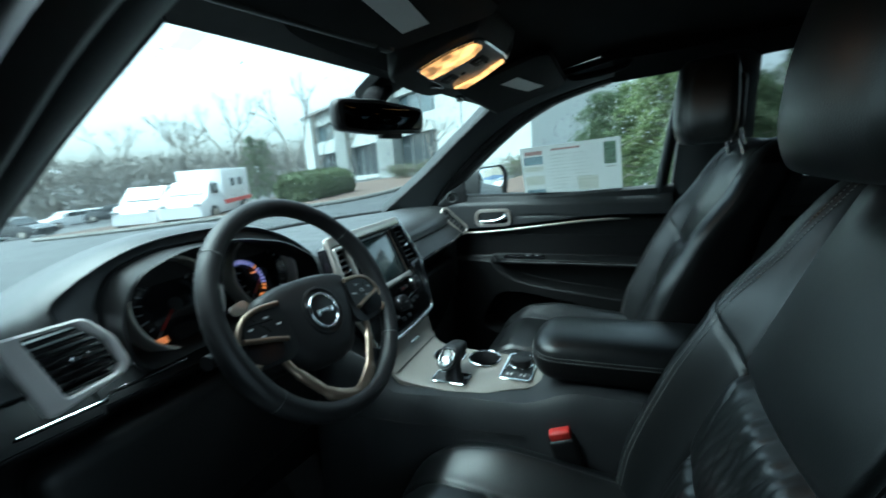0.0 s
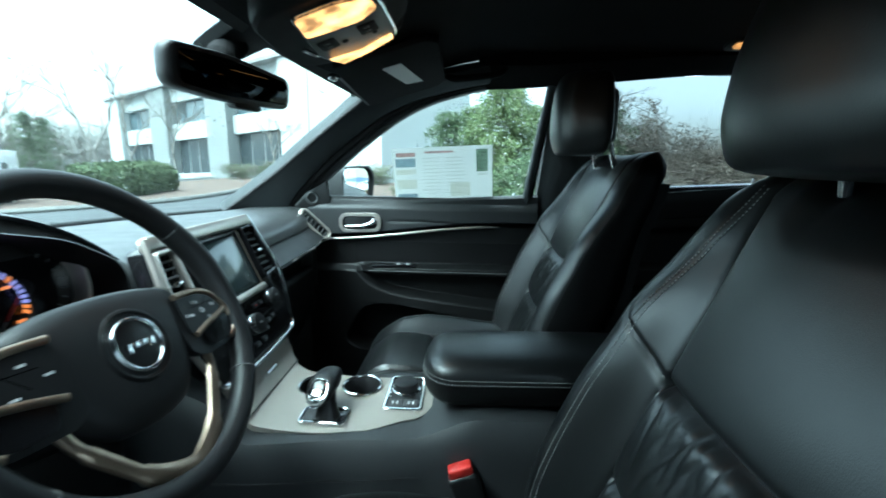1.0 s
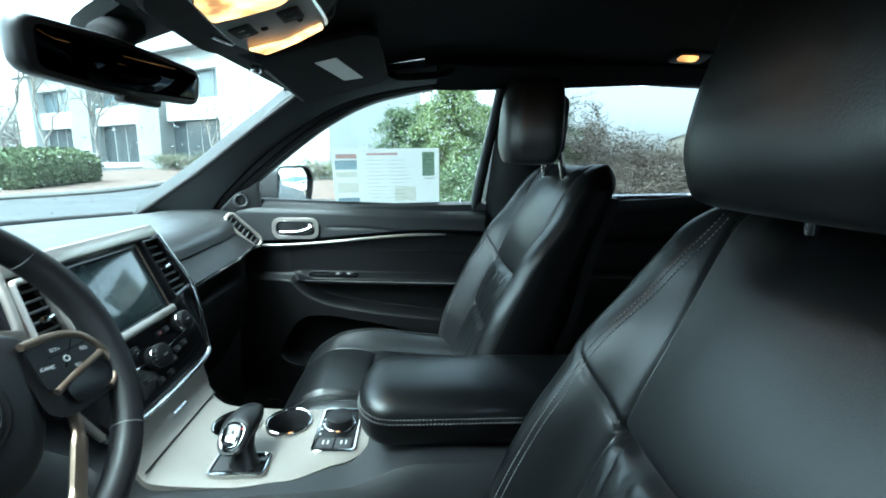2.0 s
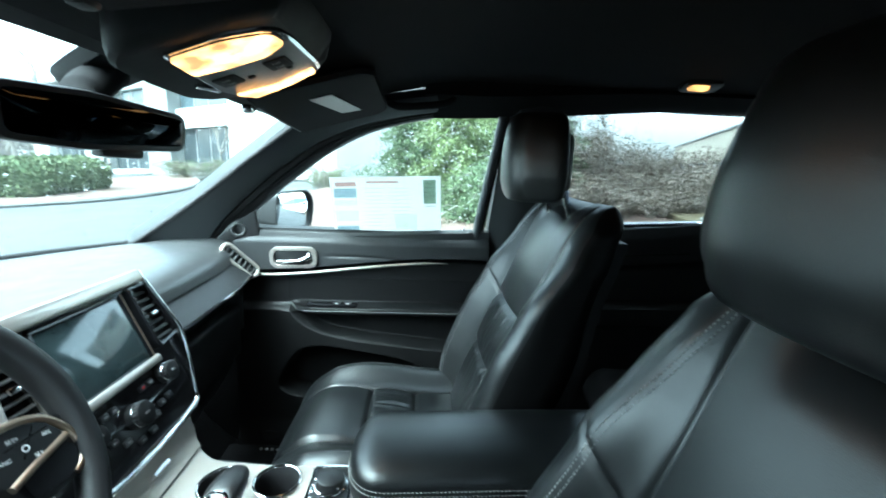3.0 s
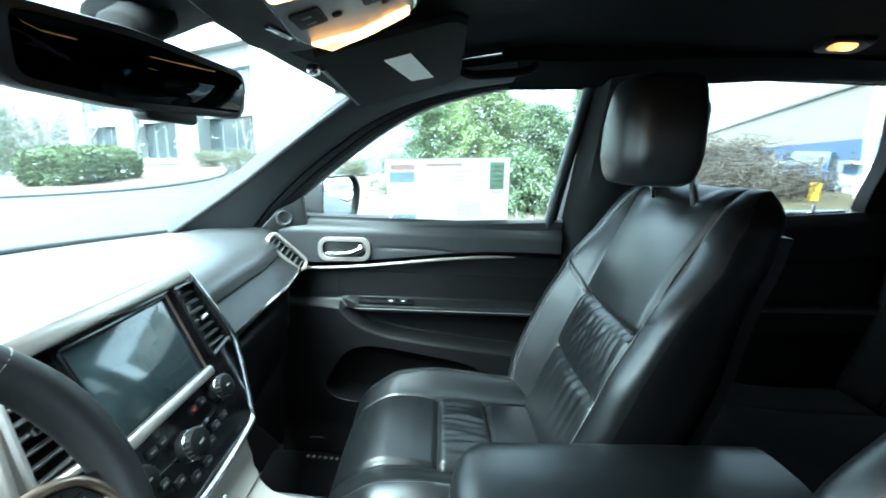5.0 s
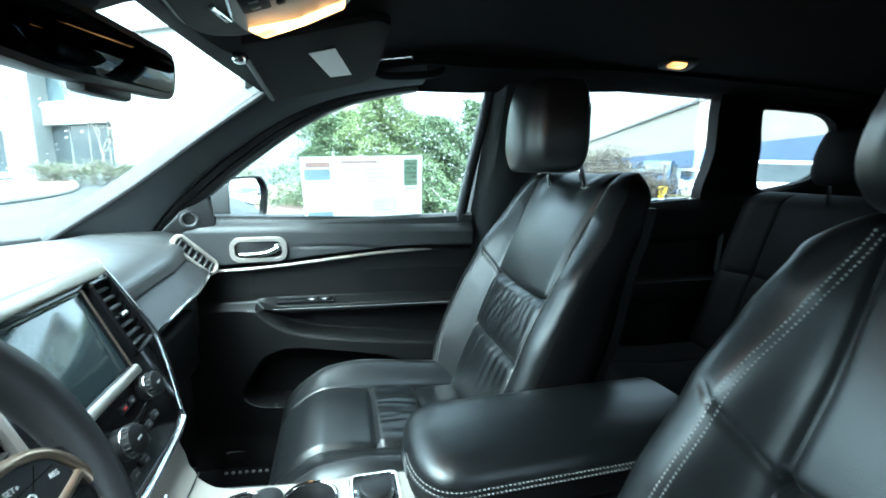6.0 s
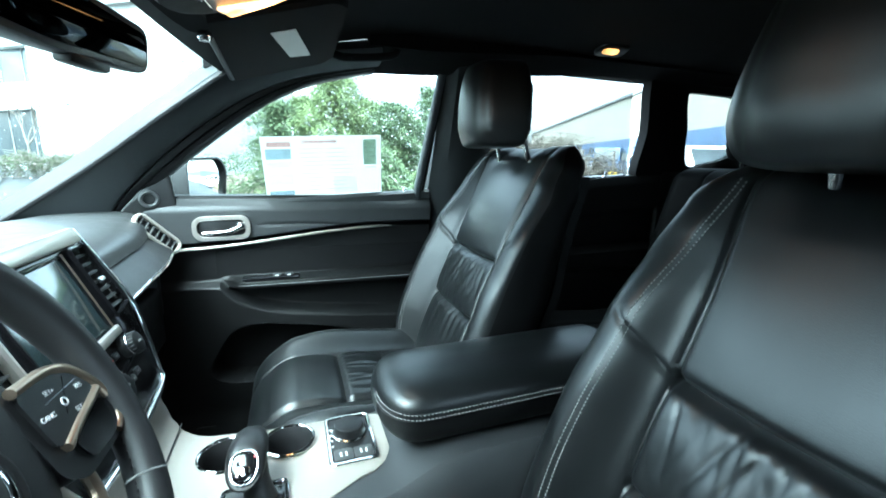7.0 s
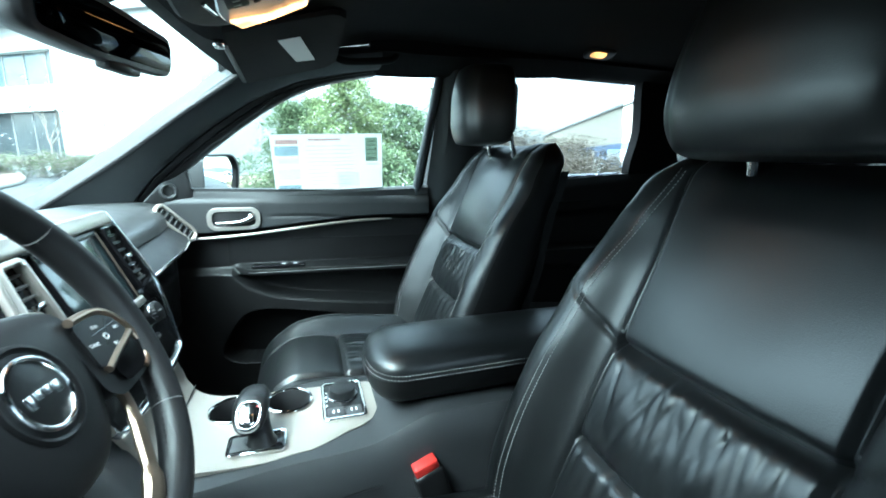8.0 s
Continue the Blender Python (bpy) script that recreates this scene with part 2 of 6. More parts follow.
def world_of(ob):
    m = ob.matrix_basis.copy()
    while ob.parent:
        m = ob.parent.matrix_basis @ ob.matrix_parent_inverse @ m
        ob = ob.parent
    return m


def part(name, bm, material, parent=None, label="", local=False, smooth=True, group=""):
    """Links a bmesh as one object under a thing or part. local: its points are in the parent's frame, else in the world's."""
    me = bpy.data.meshes.new(name)
    bmesh.ops.recalc_face_normals(bm, faces=bm.faces)
    bm.to_mesh(me)
    bm.free()
    for m in material if isinstance(material, (list, tuple)) else (material,):
        me.materials.append(m)
    if smooth:
        me.shade_smooth()
        if smooth is True:
            me.set_sharp_from_angle(angle=radians(38))
    ob = new(name, me)
    if parent:
        ob.parent = parent
        if not local:
            ob.matrix_parent_inverse = world_of(parent).inverted()
    return tagged(ob, label, group=group)


def structure(name, bm, material, label, category):
    return tagged(part(name, bm, material), label, category, kind="structure")


def join(*bms):
    out = bmesh.new()
    for b in bms:
        me = bpy.data.meshes.new("tmp")
        b.to_mesh(me)
        b.free()
        out.from_mesh(me)
        bpy.data.meshes.remove(me)
    return out


def moved(bm, m):
    bmesh.ops.transform(bm, matrix=m, verts=bm.verts)
    return bm


def box(c, s, r=0.004, seg=2, rot=None):
    """A box of size s about c with rounded edges."""
    bm = bmesh.new()
    bmesh.ops.create_cube(bm, size=1)
    bmesh.ops.scale(bm, vec=s, verts=bm.verts)
    if r:
        bmesh.ops.bevel(bm, geom=bm.edges, offset=min(r, min(s) * 0.45), segments=seg, profile=0.5, affect="EDGES")
    m = Matrix.Translation(c)
    return moved(bm, m @ rot.to_4x4() if rot else m)


def loft(rings, cap=True, closed=True):
    bm = bmesh.new()
    rows = [[bm.verts.new(p) for p in ring] for ring in rings]
    n = len(rows[0])
    for a, b in zip(rows, rows[1:]):
        for i in range(n if closed else n - 1):
            j = (i + 1) % n
            bm.faces.new((a[i], a[j], b[j], b[i]))
    if cap:
        for ring in (rows[0], rows[-1]):
            bm.faces.new(ring)
    return bm


def smooth_path(pts, k=6, closed=False):
    """A smooth curve through the points."""
    p = [Vector(q) for q in pts]
    n, out = len(p), []
    for i in range(n if closed else n - 1):
        if closed:
            a, b, c, d = p[i - 1], p[i], p[(i + 1) % n], p[(i + 2) % n]
        else:
            a, b, c, d = p[max(i - 1, 0)], p[i], p[i + 1], p[min(i + 2, n - 1)]
        for s in range(k):
            t = s / k
            out.append(0.5 * (2 * b + (c - a) * t + (2 * a - 5 * b + 4 * c - d) * t * t + (3 * b - a - 3 * c + d) * t ** 3))
    return out if closed else out + [p[-1]]


def tube(pts, r, n=10, closed=False, up=(0, 0, 1), flat=1.0):
    """A bar of radius r (a number, or one a point) along the points; flat: its height against its width."""
    pts = [Vector(p) for p in pts]
    rings, up = [], Vector(up)
    for i, p in enumerate(pts):
        if closed:
            d = pts[(i + 1) % len(pts)] - pts[i - 1]
        else:
            d = pts[min(i + 1, len(pts) - 1)] - pts[max(i - 1, 0)]
        d.normalize()
        side = d.cross(up)
        side = side.normalized() if side.length > 1e-4 else d.orthogonal().normalized()
        over = side.cross(d)
        rr = r[i] if isinstance(r, (list, tuple)) else r
        rings.append([p + side * rr * math.cos(a) + over * rr * flat * math.sin(a) for a in (2 * math.pi * k / n for k in range(n))])
    if closed:
        rings.append(rings[0])
        bm = loft(rings, cap=False)
        bmesh.ops.remove_doubles(bm, verts=bm.verts, dist=1e-6)
        return bm
    return loft(rings)


def rrect(w, h, r, n=5):
    """A rounded rectangle about the origin, anticlockwise."""
    out = []
    for cx, cy, a0 in ((w / 2 - r, h / 2 - r, 0), (-w / 2 + r, h / 2 - r, 90), (-w / 2 + r, -h / 2 + r, 180), (w / 2 - r, -h / 2 + r, 270)):
        out += [(cx + r * math.cos(radians(a0 + 90 * k / n)), cy + r * math.sin(radians(a0 + 90 * k / n))) for k in range(n + 1)]
    return out


def rounded(poly, r, n=4):
    """A polygon with its corners rounded."""
    out = []
    for i, q in enumerate(poly):
        p, a, b = Vector(q), Vector(poly[i - 1]), Vector(poly[(i + 1) % len(poly)])
        u, v = (a - p), (b - p)
        k = min(r, u.length * 0.45, v.length * 0.45)
        s, e = p + u.normalized() * k, p + v.normalized() * k
        for j in range(n + 1):
            t = j / n
            out.append(tuple(s * (1 - t) ** 2 + p * 2 * t * (1 - t) + e * t * t))
    return out


def inset(poly, d):
    """The polygon drawn in by d (anticlockwise polygons shrink)."""
    out, n = [], len(poly)
    for i in range(n):
        a, p, b = Vector(poly[i - 1]), Vector(poly[i]), Vector(poly[(i + 1) % n])
        u, v = (p - a), (b - p)
        if u.length < 1e-7:
            u = v
        if v.length < 1e-7:
            v = u
        nn = Vector((-u.y, u.x)).normalized() + Vector((-v.y, v.x)).normalized()
        nn = nn.normalized() if nn.length > 1e-6 else Vector((0, 0))
        out.append(tuple(p + nn * d))
    return out


def plate(poly, h, bevel, m=None, z=0.0):
    """A flat plate of the polygon's outline, from z to z + h, its upper edge rounded off."""
    rings = [[(x, y, z) for x, y in poly], [(x, y, z + h - bevel) for x, y in poly]]
    rings.append([(x, y, z + h - bevel * 0.3) for x, y in inset(poly, bevel * 0.3)])
    rings.append([(x, y, z + h) for x, y in inset(poly, bevel)])
    bm = loft(rings)
    return moved(bm, m) if m else bm


def frame_ring(outer, inner, h, m=None, z=0.0, bevel=0.0015):
    """A frame between two outlines with as many points each, standing h high."""
    rings = [[(x, y, z) for x, y in outer], [(x, y, z + h - bevel) for x, y in outer], [(x, y, z + h) for x, y in inset(outer, bevel)],
             [(x, y, z + h) for x, y in inset(inner, -bevel)], [(x, y, z + h - bevel) for x, y in inner], [(x, y, z) for x, y in inner]]
    bm = loft(rings + [rings[0]], cap=False)
    bmesh.ops.remove_doubles(bm, verts=bm.verts, dist=1e-6)
    return moved(bm, m) if m else bm


def sheet(fn, us, vs, thick):
    """A curved sheet fn(u, v), given thickness along the vector thick."""
    t = Vector(thick)
    top = [[Vector(fn(u, v)) for u in us] for v in vs]
    bm = bmesh.new()
    a = [[bm.verts.new(p) for p in row] for row in top]
    b = [[bm.verts.new(p + t) for p in row] for row in top]
    nv, nu = len(vs), len(us)
    for j in range(nv - 1):
        for i in range(nu - 1):
            bm.faces.new((a[j][i], a[j][i + 1], a[j + 1][i + 1], a[j + 1][i]))
            bm.faces.new((b[j][i], b[j + 1][i], b[j + 1][i + 1], b[j][i + 1]))
    for j in range(nv - 1):
        for i in (0, nu - 1):
            bm.faces.new((a[j][i], a[j + 1][i], b[j + 1][i], b[j][i]))
    for i in range(nu - 1):
        for j in (0, nv - 1):
            bm.faces.new((a[j][i], a[j][i + 1], b[j][i + 1], b[j][i]))
    return bm


def steps(a, b, n):
    return [a + (b - a) * i / n for i in range(n + 1)]


def lerp_tab(tab, x):
    """Linear look-up in a short table of (x, y)."""
    for (x0, y0), (x1, y1) in zip(tab, tab[1:]):
        if x <= x1:
            t = min(1, max(0, (x - x0) / (x1 - x0)))
            t = t * t * (3 - 2 * t)
            return y0 + (y1 - y0) * t
    return tab[-1][1]


def soft(x, a, b):
    """0 below a, 1 above b, smooth between."""
    t = min(1, max(0, (x - a) / (b - a)))
    return t * t * (3 - 2 * t)


def axes(o, x, z):
    """A frame at o whose x and z axes point about along x and z."""
    z = Vector(z).normalized()
    y = z.cross(Vector(x)).normalized()
    x = y.cross(z)
    return Matrix(((x.x, y.x, z.x, o[0]), (x.y, y.y, z.y, o[1]), (x.z, y.z, z.z, o[2]), (0, 0, 0, 1)))


def cyl(r, h, m, n=28, bevel=0.0015, r2=None):
    """A round knob standing h along the frame's z, its top edge rounded."""
    r2 = r if r2 is None else r2
    circ = lambda q: [(q * math.cos(2 * math.pi * k / n), q * math.sin(2 * math.pi * k / n)) for k in range(n)]
    rings = [[(x, y, 0) for x, y in circ(r)], [(x, y, h - bevel) for x, y in circ(r2)], [(x, y, h - bevel * 0.3) for x, y in circ(r2 - bevel * 0.3)], [(x, y, h) for x, y in circ(r2 - bevel)]]
    return moved(loft(rings), m)


def torus(R, r, m, n=48, k=10):
    return moved(tube([(R * math.cos(2 * math.pi * i / n), R * math.sin(2 * math.pi * i / n), 0) for i in range(n)], r, k, closed=True), m)


def resample(path, step):
    """The path of (point, outward) pairs at even steps."""
    out, left = [], 0.0
    for (p, u), (q, w) in zip(path, path[1:]):
        p, q, u, w = Vector(p), Vector(q), Vector(u), Vector(w)
        d = (q - p).length
        s = left
        while s < d:
            out.append((p + (q - p) * (s / d), u + (w - u) * (s / d)))
            s += step
        left = s - d
    return out


def stitches(path, length=0.0032, gap=0.0022, width=0.0013, lift=0.0009):
    """A seam of threads along a path of (point, outward) pairs."""
    bm = bmesh.new()
    pts = resample(path, length + gap)
    for (p, up), (q, _) in zip(pts, pts[1:]):
        t = (q - p).normalized()
        up = up.normalized()
        b = p + t * length
        side, o = t.cross(up).normalized() * width / 2, up * lift
        e = t * length * 0.2
        vs = [bm.verts.new(v) for v in (p - side, p + side, b + side, b - side, p + o - side * 0.6 + e, p + o + side * 0.6 + e, b + o + side * 0.6 - e, b + o - side * 0.6 - e)]
        for f in ((4, 5, 6, 7), (0, 1, 5, 4), (1, 2, 6, 5), (2, 3, 7, 6), (3, 0, 4, 7)):
            bm.faces.new([vs[i] for i in f])
    return bm


def letters(name, text, size, m, material, parent):
    """Flat lettering in the frame m, lying in its xy plane."""
    cu = bpy.data.curves.new(name, "FONT")
    cu.body, cu.size, cu.align_x, cu.align_y, cu.extrude = text, size, "CENTER", "CENTER", 0.0002
    tmp = bpy.data.objects.new("tmp", cu)
    me = bpy.data.meshes.new_from_object(tmp)
    bpy.data.objects.remove(tmp)
    me.transform(m)
    me.materials.append(material)
    ob = new(name, me)
    ob.parent = parent
    return ob


# ---- the cabin's shell ----
XC = 0.035          # the car's middle line
mirror_x = lambda x: 2 * XC - x


def wind_edge(v, side=1):
    """The windscreen's edge along the pillar, v from 0 at the dash to 1 at the roof."""
    p = smooth_path([(0.738, 1.31, 1.135), (0.72, 1.259, 1.162), (0.69, 1.074, 1.285), (0.655, 0.90, 1.413), (0.622, 0.754, 1.514)], 8)
    k = v * (len(p) - 1)
    i = min(int(k), len(p) - 2)
    q = p[i].lerp(p[i + 1], k - i)
    return Vector((q.x if side > 0 else mirror_x(q.x), q.y, q.z))


def screen_at(u, v):
    """A point of the windscreen: u from -1 to 1 across, v from 0 to 1 upwards."""
    e = wind_edge(v)
    half = e.x - XC
    bow = (1 - u * u)
    return (XC + half * u, e.y + bow * (0.26 - 0.18 * v), e.z + bow * (0.0 + 0.035 * v))


def roof_z(x, y):
    """The headliner's height."""
    r = abs(x - XC) / 0.62
    return 1.665 - 0.030 * r ** 2 - 0.115 * soft(y, 0.25, 0.80) * (1 - 0.3 * r * r) - 0.03 * soft(-y, 0.9, 1.8)


windscreen = thing("window_1", (XC, 1.4, 1.1), "curved clear laminated windscreen with a black edge", "windscreen", kind="structure")
glass_ob = part("pane", sheet(lambda u, v: screen_at(u, v), steps(-1, 1, 24), steps(0, 1, 16), (0, 0.003, 0.004)), GLASS, windscreen)
glass_ob.visible_shadow = False
part("edge_seal", tube([Vector(screen_at(u, 0.0)) + Vector((0, -0.010, 0.004)) for u in steps(-1, 1, 30)], 0.0085, 8), RUBBER, windscreen, "black rubber seal along the foot")

part("frit_band", sheet(lambda u, v: Vector(screen_at(u, v)) + Vector((0, -0.005, -0.006)), steps(-1, 1, 30), steps(0.985, 1.10, 6), (0, 0.002, 0.002)), RUBBER, windscreen, "black ceramic band along the top")
tag = [Vector(screen_at(u, v)) + Vector((0, -0.008, -0.009)) for u, v in ((-0.895, 0.985), (-0.835, 0.985), (-0.845, 0.935), (-0.895, 0.935))]
part("corner_tag", loft([[p + Vector((0, d, d)) for p in tag] for d in (0, 0.001)]), PRINT_GREY, windscreen, "small grey translucent service tag", smooth=False)

structure("trim_header", sheet(lambda u, t: (Vector(screen_at(u, 0.985)) + Vector((0, -0.004, 0.004 - 0.004 * u))).lerp(Vector((XC + 0.60 * u, 0.735, roof_z(XC + 0.60 * u, 0.735) + 0.004)), t) + Vector((0, 0, -0.004 * math.sin(math.pi * t))), steps(-1, 1, 30), steps(0, 1, 8), (0, 0.01, 0.012)), LINER, "black headliner edge above the windscreen", "header trim")


CLOTH_LOW = [(0.765, 1.064, 1.152), (0.752, 1.004, 1.228), (0.742, 0.909, 1.320), (0.728, 0.819, 1.391), (0.712, 0.714, 1.461), (0.700, 0.60, 1.512), (0.690, 0.47, 1.545), (0.684, 0.373, 1.562)]
FRAME_LOW = [(0.785, 1.03, 1.150), (0.775, 0.965, 1.215), (0.760, 0.87, 1.296), (0.742, 0.77, 1.375), (0.726, 0.665, 1.448), (0.711, 0.56, 1.500), (0.700, 0.45, 1.532), (0.694, 0.373, 1.548)]


def pillar_face(side):
    """The cloth-covered trim between windscreen and door."""
    up = [(0.738, 1.31, 1.135), (0.72, 1.259, 1.162), (0.69, 1.074, 1.285), (0.665, 0.96, 1.370), (0.643, 0.86, 1.440), (0.622, 0.754, 1.514), (0.610, 0.62, 1.56), (0.600, 0.373, 1.60)]
    a, b = smooth_path(CLOTH_LOW, 5), smooth_path(up, 5)
    rings = []
    for p, q in zip(a, b):
        if side < 0:
            p, q = Vector((mirror_x(p.x) + 0.012, p.y, p.z)), Vector((mirror_x(q.x) + 0.016, q.y, q.z))
        mid = (p + q) / 2
        inn = Vector((-side * 0.016, -0.010, -0.005))
        out = Vector((side * 0.05, 0.02, 0.03))
        edge = [p, p.lerp(q, 0.06) + inn * 0.62, p.lerp(q, 0.22) + inn, mid + inn, p.lerp(q, 0.78) + inn * 0.75, p.lerp(q, 0.95) + inn * 0.45, q]
        rings.append(edge + [q + out, mid + out * 1.1, p + out])
    return loft(rings)


def door_top(side):
    """The black frame and seal between the pillar's cloth and the side glass."""
    sx = (lambda x: x) if side > 0 else mirror_x
    rings = []
    for p, q in zip(smooth_path(FRAME_LOW, 5), smooth_path(CLOTH_LOW, 5)):
        ring = [p, p.lerp(q, 0.12) + Vector((-0.008, 0, 0)), p.lerp(q, 0.45) + Vector((-0.010, 0, 0)), p.lerp(q, 0.50) + Vector((-0.003, 0, 0)), p.lerp(q, 0.58) + Vector((-0.009, 0, 0)), p.lerp(q, 0.9) + Vector((-0.009, 0, 0)), q + Vector((0.004, 0.004, 0.006)), q + Vector((0.03, 0.01, 0.01)), p + Vector((0.03, 0, 0))]
        rings.append([(sx(v.x), v.y, v.z) for v in ring])
    return loft(rings)


for side, nm in ((1, "pillar_passenger"), (-1, "pillar_driver")):
    structure(nm, pillar_face(side), PILLAR, "dark grey cloth-covered windscreen pillar trim", "pillar trim")
    structure("trim_screen_seal", tube([(wind_edge(v).x - 0.008 if side > 0 else mirror_x(wind_edge(v).x) + 0.016, wind_edge(v).y - 0.010, wind_edge(v).z - 0.006) for v in steps(0, 1, 24)], 0.0075, 8), RUBBER, "black rubber seal along the windscreen's side", "seal")
    structure("trim_door_top", door_top(side), BLACK, "black door frame with its rubber seal", "door frame")


structure("trim_roof_edge", sheet(lambda y, t: (0.655 + 0.01 * t, y, roof_z(0.62, y) - 0.035 + 0.085 * t), steps(0.20, 0.80, 20), steps(0, 1, 4), (0.012, 0, 0)), LINER, "black lining between headliner and door frame", "roof trim")
structure("ceiling", sheet(lambda x, y: (x, y, roof_z(x, y)), steps(XC - 0.60, XC + 0.60, 40), steps(-1.85, 0.80, 50), (0, 0, 0.06)), LINER, "black cloth headliner", "headliner")
structure("floor", join(sheet(lambda x, y: (x, y, 0.42 + 0.16 * soft(abs(x), 0.16, 0.08) + 0.35 * soft(y, 1.0, 1.35)), steps(-0.72, 0.79, 50), steps(-1.9, 1.45, 40), (0, 0, -0.05))), CARPET, "black carpeted cabin floor with a raised tunnel", "floor")
structure("wall_firewall", join(box((XC, 1.52, 0.70), (1.6, 0.06, 0.66), 0.01), box((0.815, 1.27, 0.72), (0.06, 0.56, 0.64), 0.01), box((mirror_x(0.815), 1.30, 0.72), (0.06, 0.50, 0.64), 0.01)), BLACK, "black bulkhead ahead of the dashboard", "bulkhead")

# side rails above the doors and sills below them
for side in (1, -1):
    sx = (lambda x: x) if side > 0 else mirror_x
    rail = [[(sx(x), y, z) for x, z in ((0.692 - 0.03 * soft(-y, 0.2, 1.2), 1.546 + 0.06 * soft(-y, -0.45, 0.6)), (0.655, 1.575 + 0.045 * soft(-y, -0.3, 0.6)), (0.600, 1.60 + 0.03 * soft(-y, -0.3, 0.3)), (0.62, 1.70), (0.72, 1.70), (0.735, 1.60))] for y in steps(0.40, -1.85, 30)]
    structure("trim_roof_rail", loft(rail), LINER, "black cloth trim above the doors", "roof trim")
    structure("trim_sill", box((sx(0.79), -0.26, 0.43), (0.12, 2.38, 0.14), 0.02), BLACK, "black scuffed sill under the doors", "sill")

structure("wall_tailgate", join(box((XC, -1.93, 0.82), (1.6, 0.08, 0.86), 0.02), box((XC, -1.88, 1.62), (1.5, 0.08, 0.12), 0.02), box((XC - 0.68, -1.90, 1.43), (0.20, 0.08, 0.4), 0.02), box((XC + 0.68, -1.90, 1.43), (0.20, 0.08, 0.4), 0.02)), BLACK, "black tailgate trim round the rear window", "tailgate")
tail = thing("window_2", (XC, -1.9, 1.25), "dark tinted rear window", "rear window", kind="structure")
part("pane", box((XC, -1.90, 1.42), (1.2, 0.006, 0.36), 0.001), DARK_GLASS, tail)


def curve_tab(tab, x):
    """A smooth curve through a short table of (x, y)."""
    n = len(tab)
    i = max(0, min(n - 2, sum(1 for p in tab[1:-1] if x > p[0])))
    slope = lambda k: (tab[min(k + 1, n - 1)][1] - tab[max(k - 1, 0)][1]) / (tab[min(k + 1, n - 1)][0] - tab[max(k - 1, 0)][0])
    (x0, y0), (x1, y1) = tab[i], tab[i + 1]
    d = x1 - x0
    t = min(1, max(0, (x - x0) / d))
    return (2 * t ** 3 - 3 * t * t + 1) * y0 + (t ** 3 - 2 * t * t + t) * d * slope(i) + (3 * t * t - 2 * t ** 3) * y1 + (t ** 3 - t * t) * d * slope(i + 1)


def panel_x(y, z):
    """How far the passenger door's inner skin stands out from the middle line: sill pad, trim, recesses and armrest."""
    x = 0.775 + 0.012 * soft(z, 1.165, 1.195)                      # rolls outwards at the sill
    line = 1.045 + (1.098 - 1.045) * soft(0.95 - y, 0.0, 0.65)      # the bright strip's height
    x -= 0.022 * soft(z, line + 0.006, line + 0.018) * (1 - soft(z, 1.15, 1.185) * 0.6)
    x += 0.014 * soft(z, line - 0.004, line + 0.001) * (1 - soft(z, line + 0.002, line + 0.008))
    crease = 1.112 - 0.02 * soft(y, 0.60, 0.30) + 0.012 * soft(0.5 - y, 0, 0.3)
    x += 0.005 * math.exp(-((z - crease) / 0.004) ** 2) * soft(0.72 - y, 0, 0.05)
    # armrest ledge, the pull recess under it, and the lower skin that stands in again
    low = curve_tab([(0.15, 0.800), (0.40, 0.822), (0.60, 0.846), (0.707, 0.868), (0.775, 0.900), (0.822, 0.945)], y)
    x -= 0.052 * soft(z, 0.917, 0.928) * (1 - soft(z, 0.946, 0.958)) * (1 - soft(y, 0.74, 0.83))
    x += 0.008 * soft(z, low, low + 0.01) * (1 - soft(z, 0.915, 0.925)) * (1 - soft(y, 0.78, 0.82))
    x -= 0.036 * (1 - soft(z, low - 0.020, low + 0.006)) * (1 - 0.4 * soft(y, 0.80, 0.90))
    # map pocket with the loudspeaker
    px, pz = (y + 0.55 * (z - 0.715) - 0.62) / 0.222, (z - (0.716 - 0.10 * (0.70 - y))) / (0.092 - 0.07 * (0.70 - y))
    x += 0.085 * soft(-(px ** 4 + pz ** 4) ** 0.25, -1.03, -0.94) * (1 if z < low - 0.02 else 0)
    x -= 0.03 * soft(0.55 - z, 0.0, 0.12)
    return x


door = thing("door_1", (0.78, 0.6, 0.45), "black front passenger door with an armrest and a bright strip", "car door", kind="structure")
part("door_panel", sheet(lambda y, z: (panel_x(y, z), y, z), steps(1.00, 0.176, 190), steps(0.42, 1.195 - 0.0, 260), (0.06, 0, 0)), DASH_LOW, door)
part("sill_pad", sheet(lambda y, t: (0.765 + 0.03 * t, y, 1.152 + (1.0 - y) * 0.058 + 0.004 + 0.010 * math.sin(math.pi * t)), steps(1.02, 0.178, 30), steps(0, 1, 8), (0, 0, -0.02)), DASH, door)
def upper_at(y, t):
    z = lerp_tab([(0.0, 1.110), (0.30, 1.110), (0.945, 1.064), (1.2, 1.064)], y)
    z += t * (1.186 - z)
    return (panel_x(y, z) - 0.0025, y, z)


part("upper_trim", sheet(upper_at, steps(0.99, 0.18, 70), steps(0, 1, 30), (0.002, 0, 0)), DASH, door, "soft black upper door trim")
part("door_insert", sheet(lambda y, z: (panel_x(y, z) - 0.0025, y, z), steps(0.83, 0.19, 60), steps(0.962, 1.036, 10), (0.002, 0, 0)), BLACK_MATTE, door, "black insert panel")
strip = [(0.756, 0.945 - 0.635 * t, 1.045 + 0.053 * soft(t, 0, 1.0)) for t in steps(0, 1, 30)]
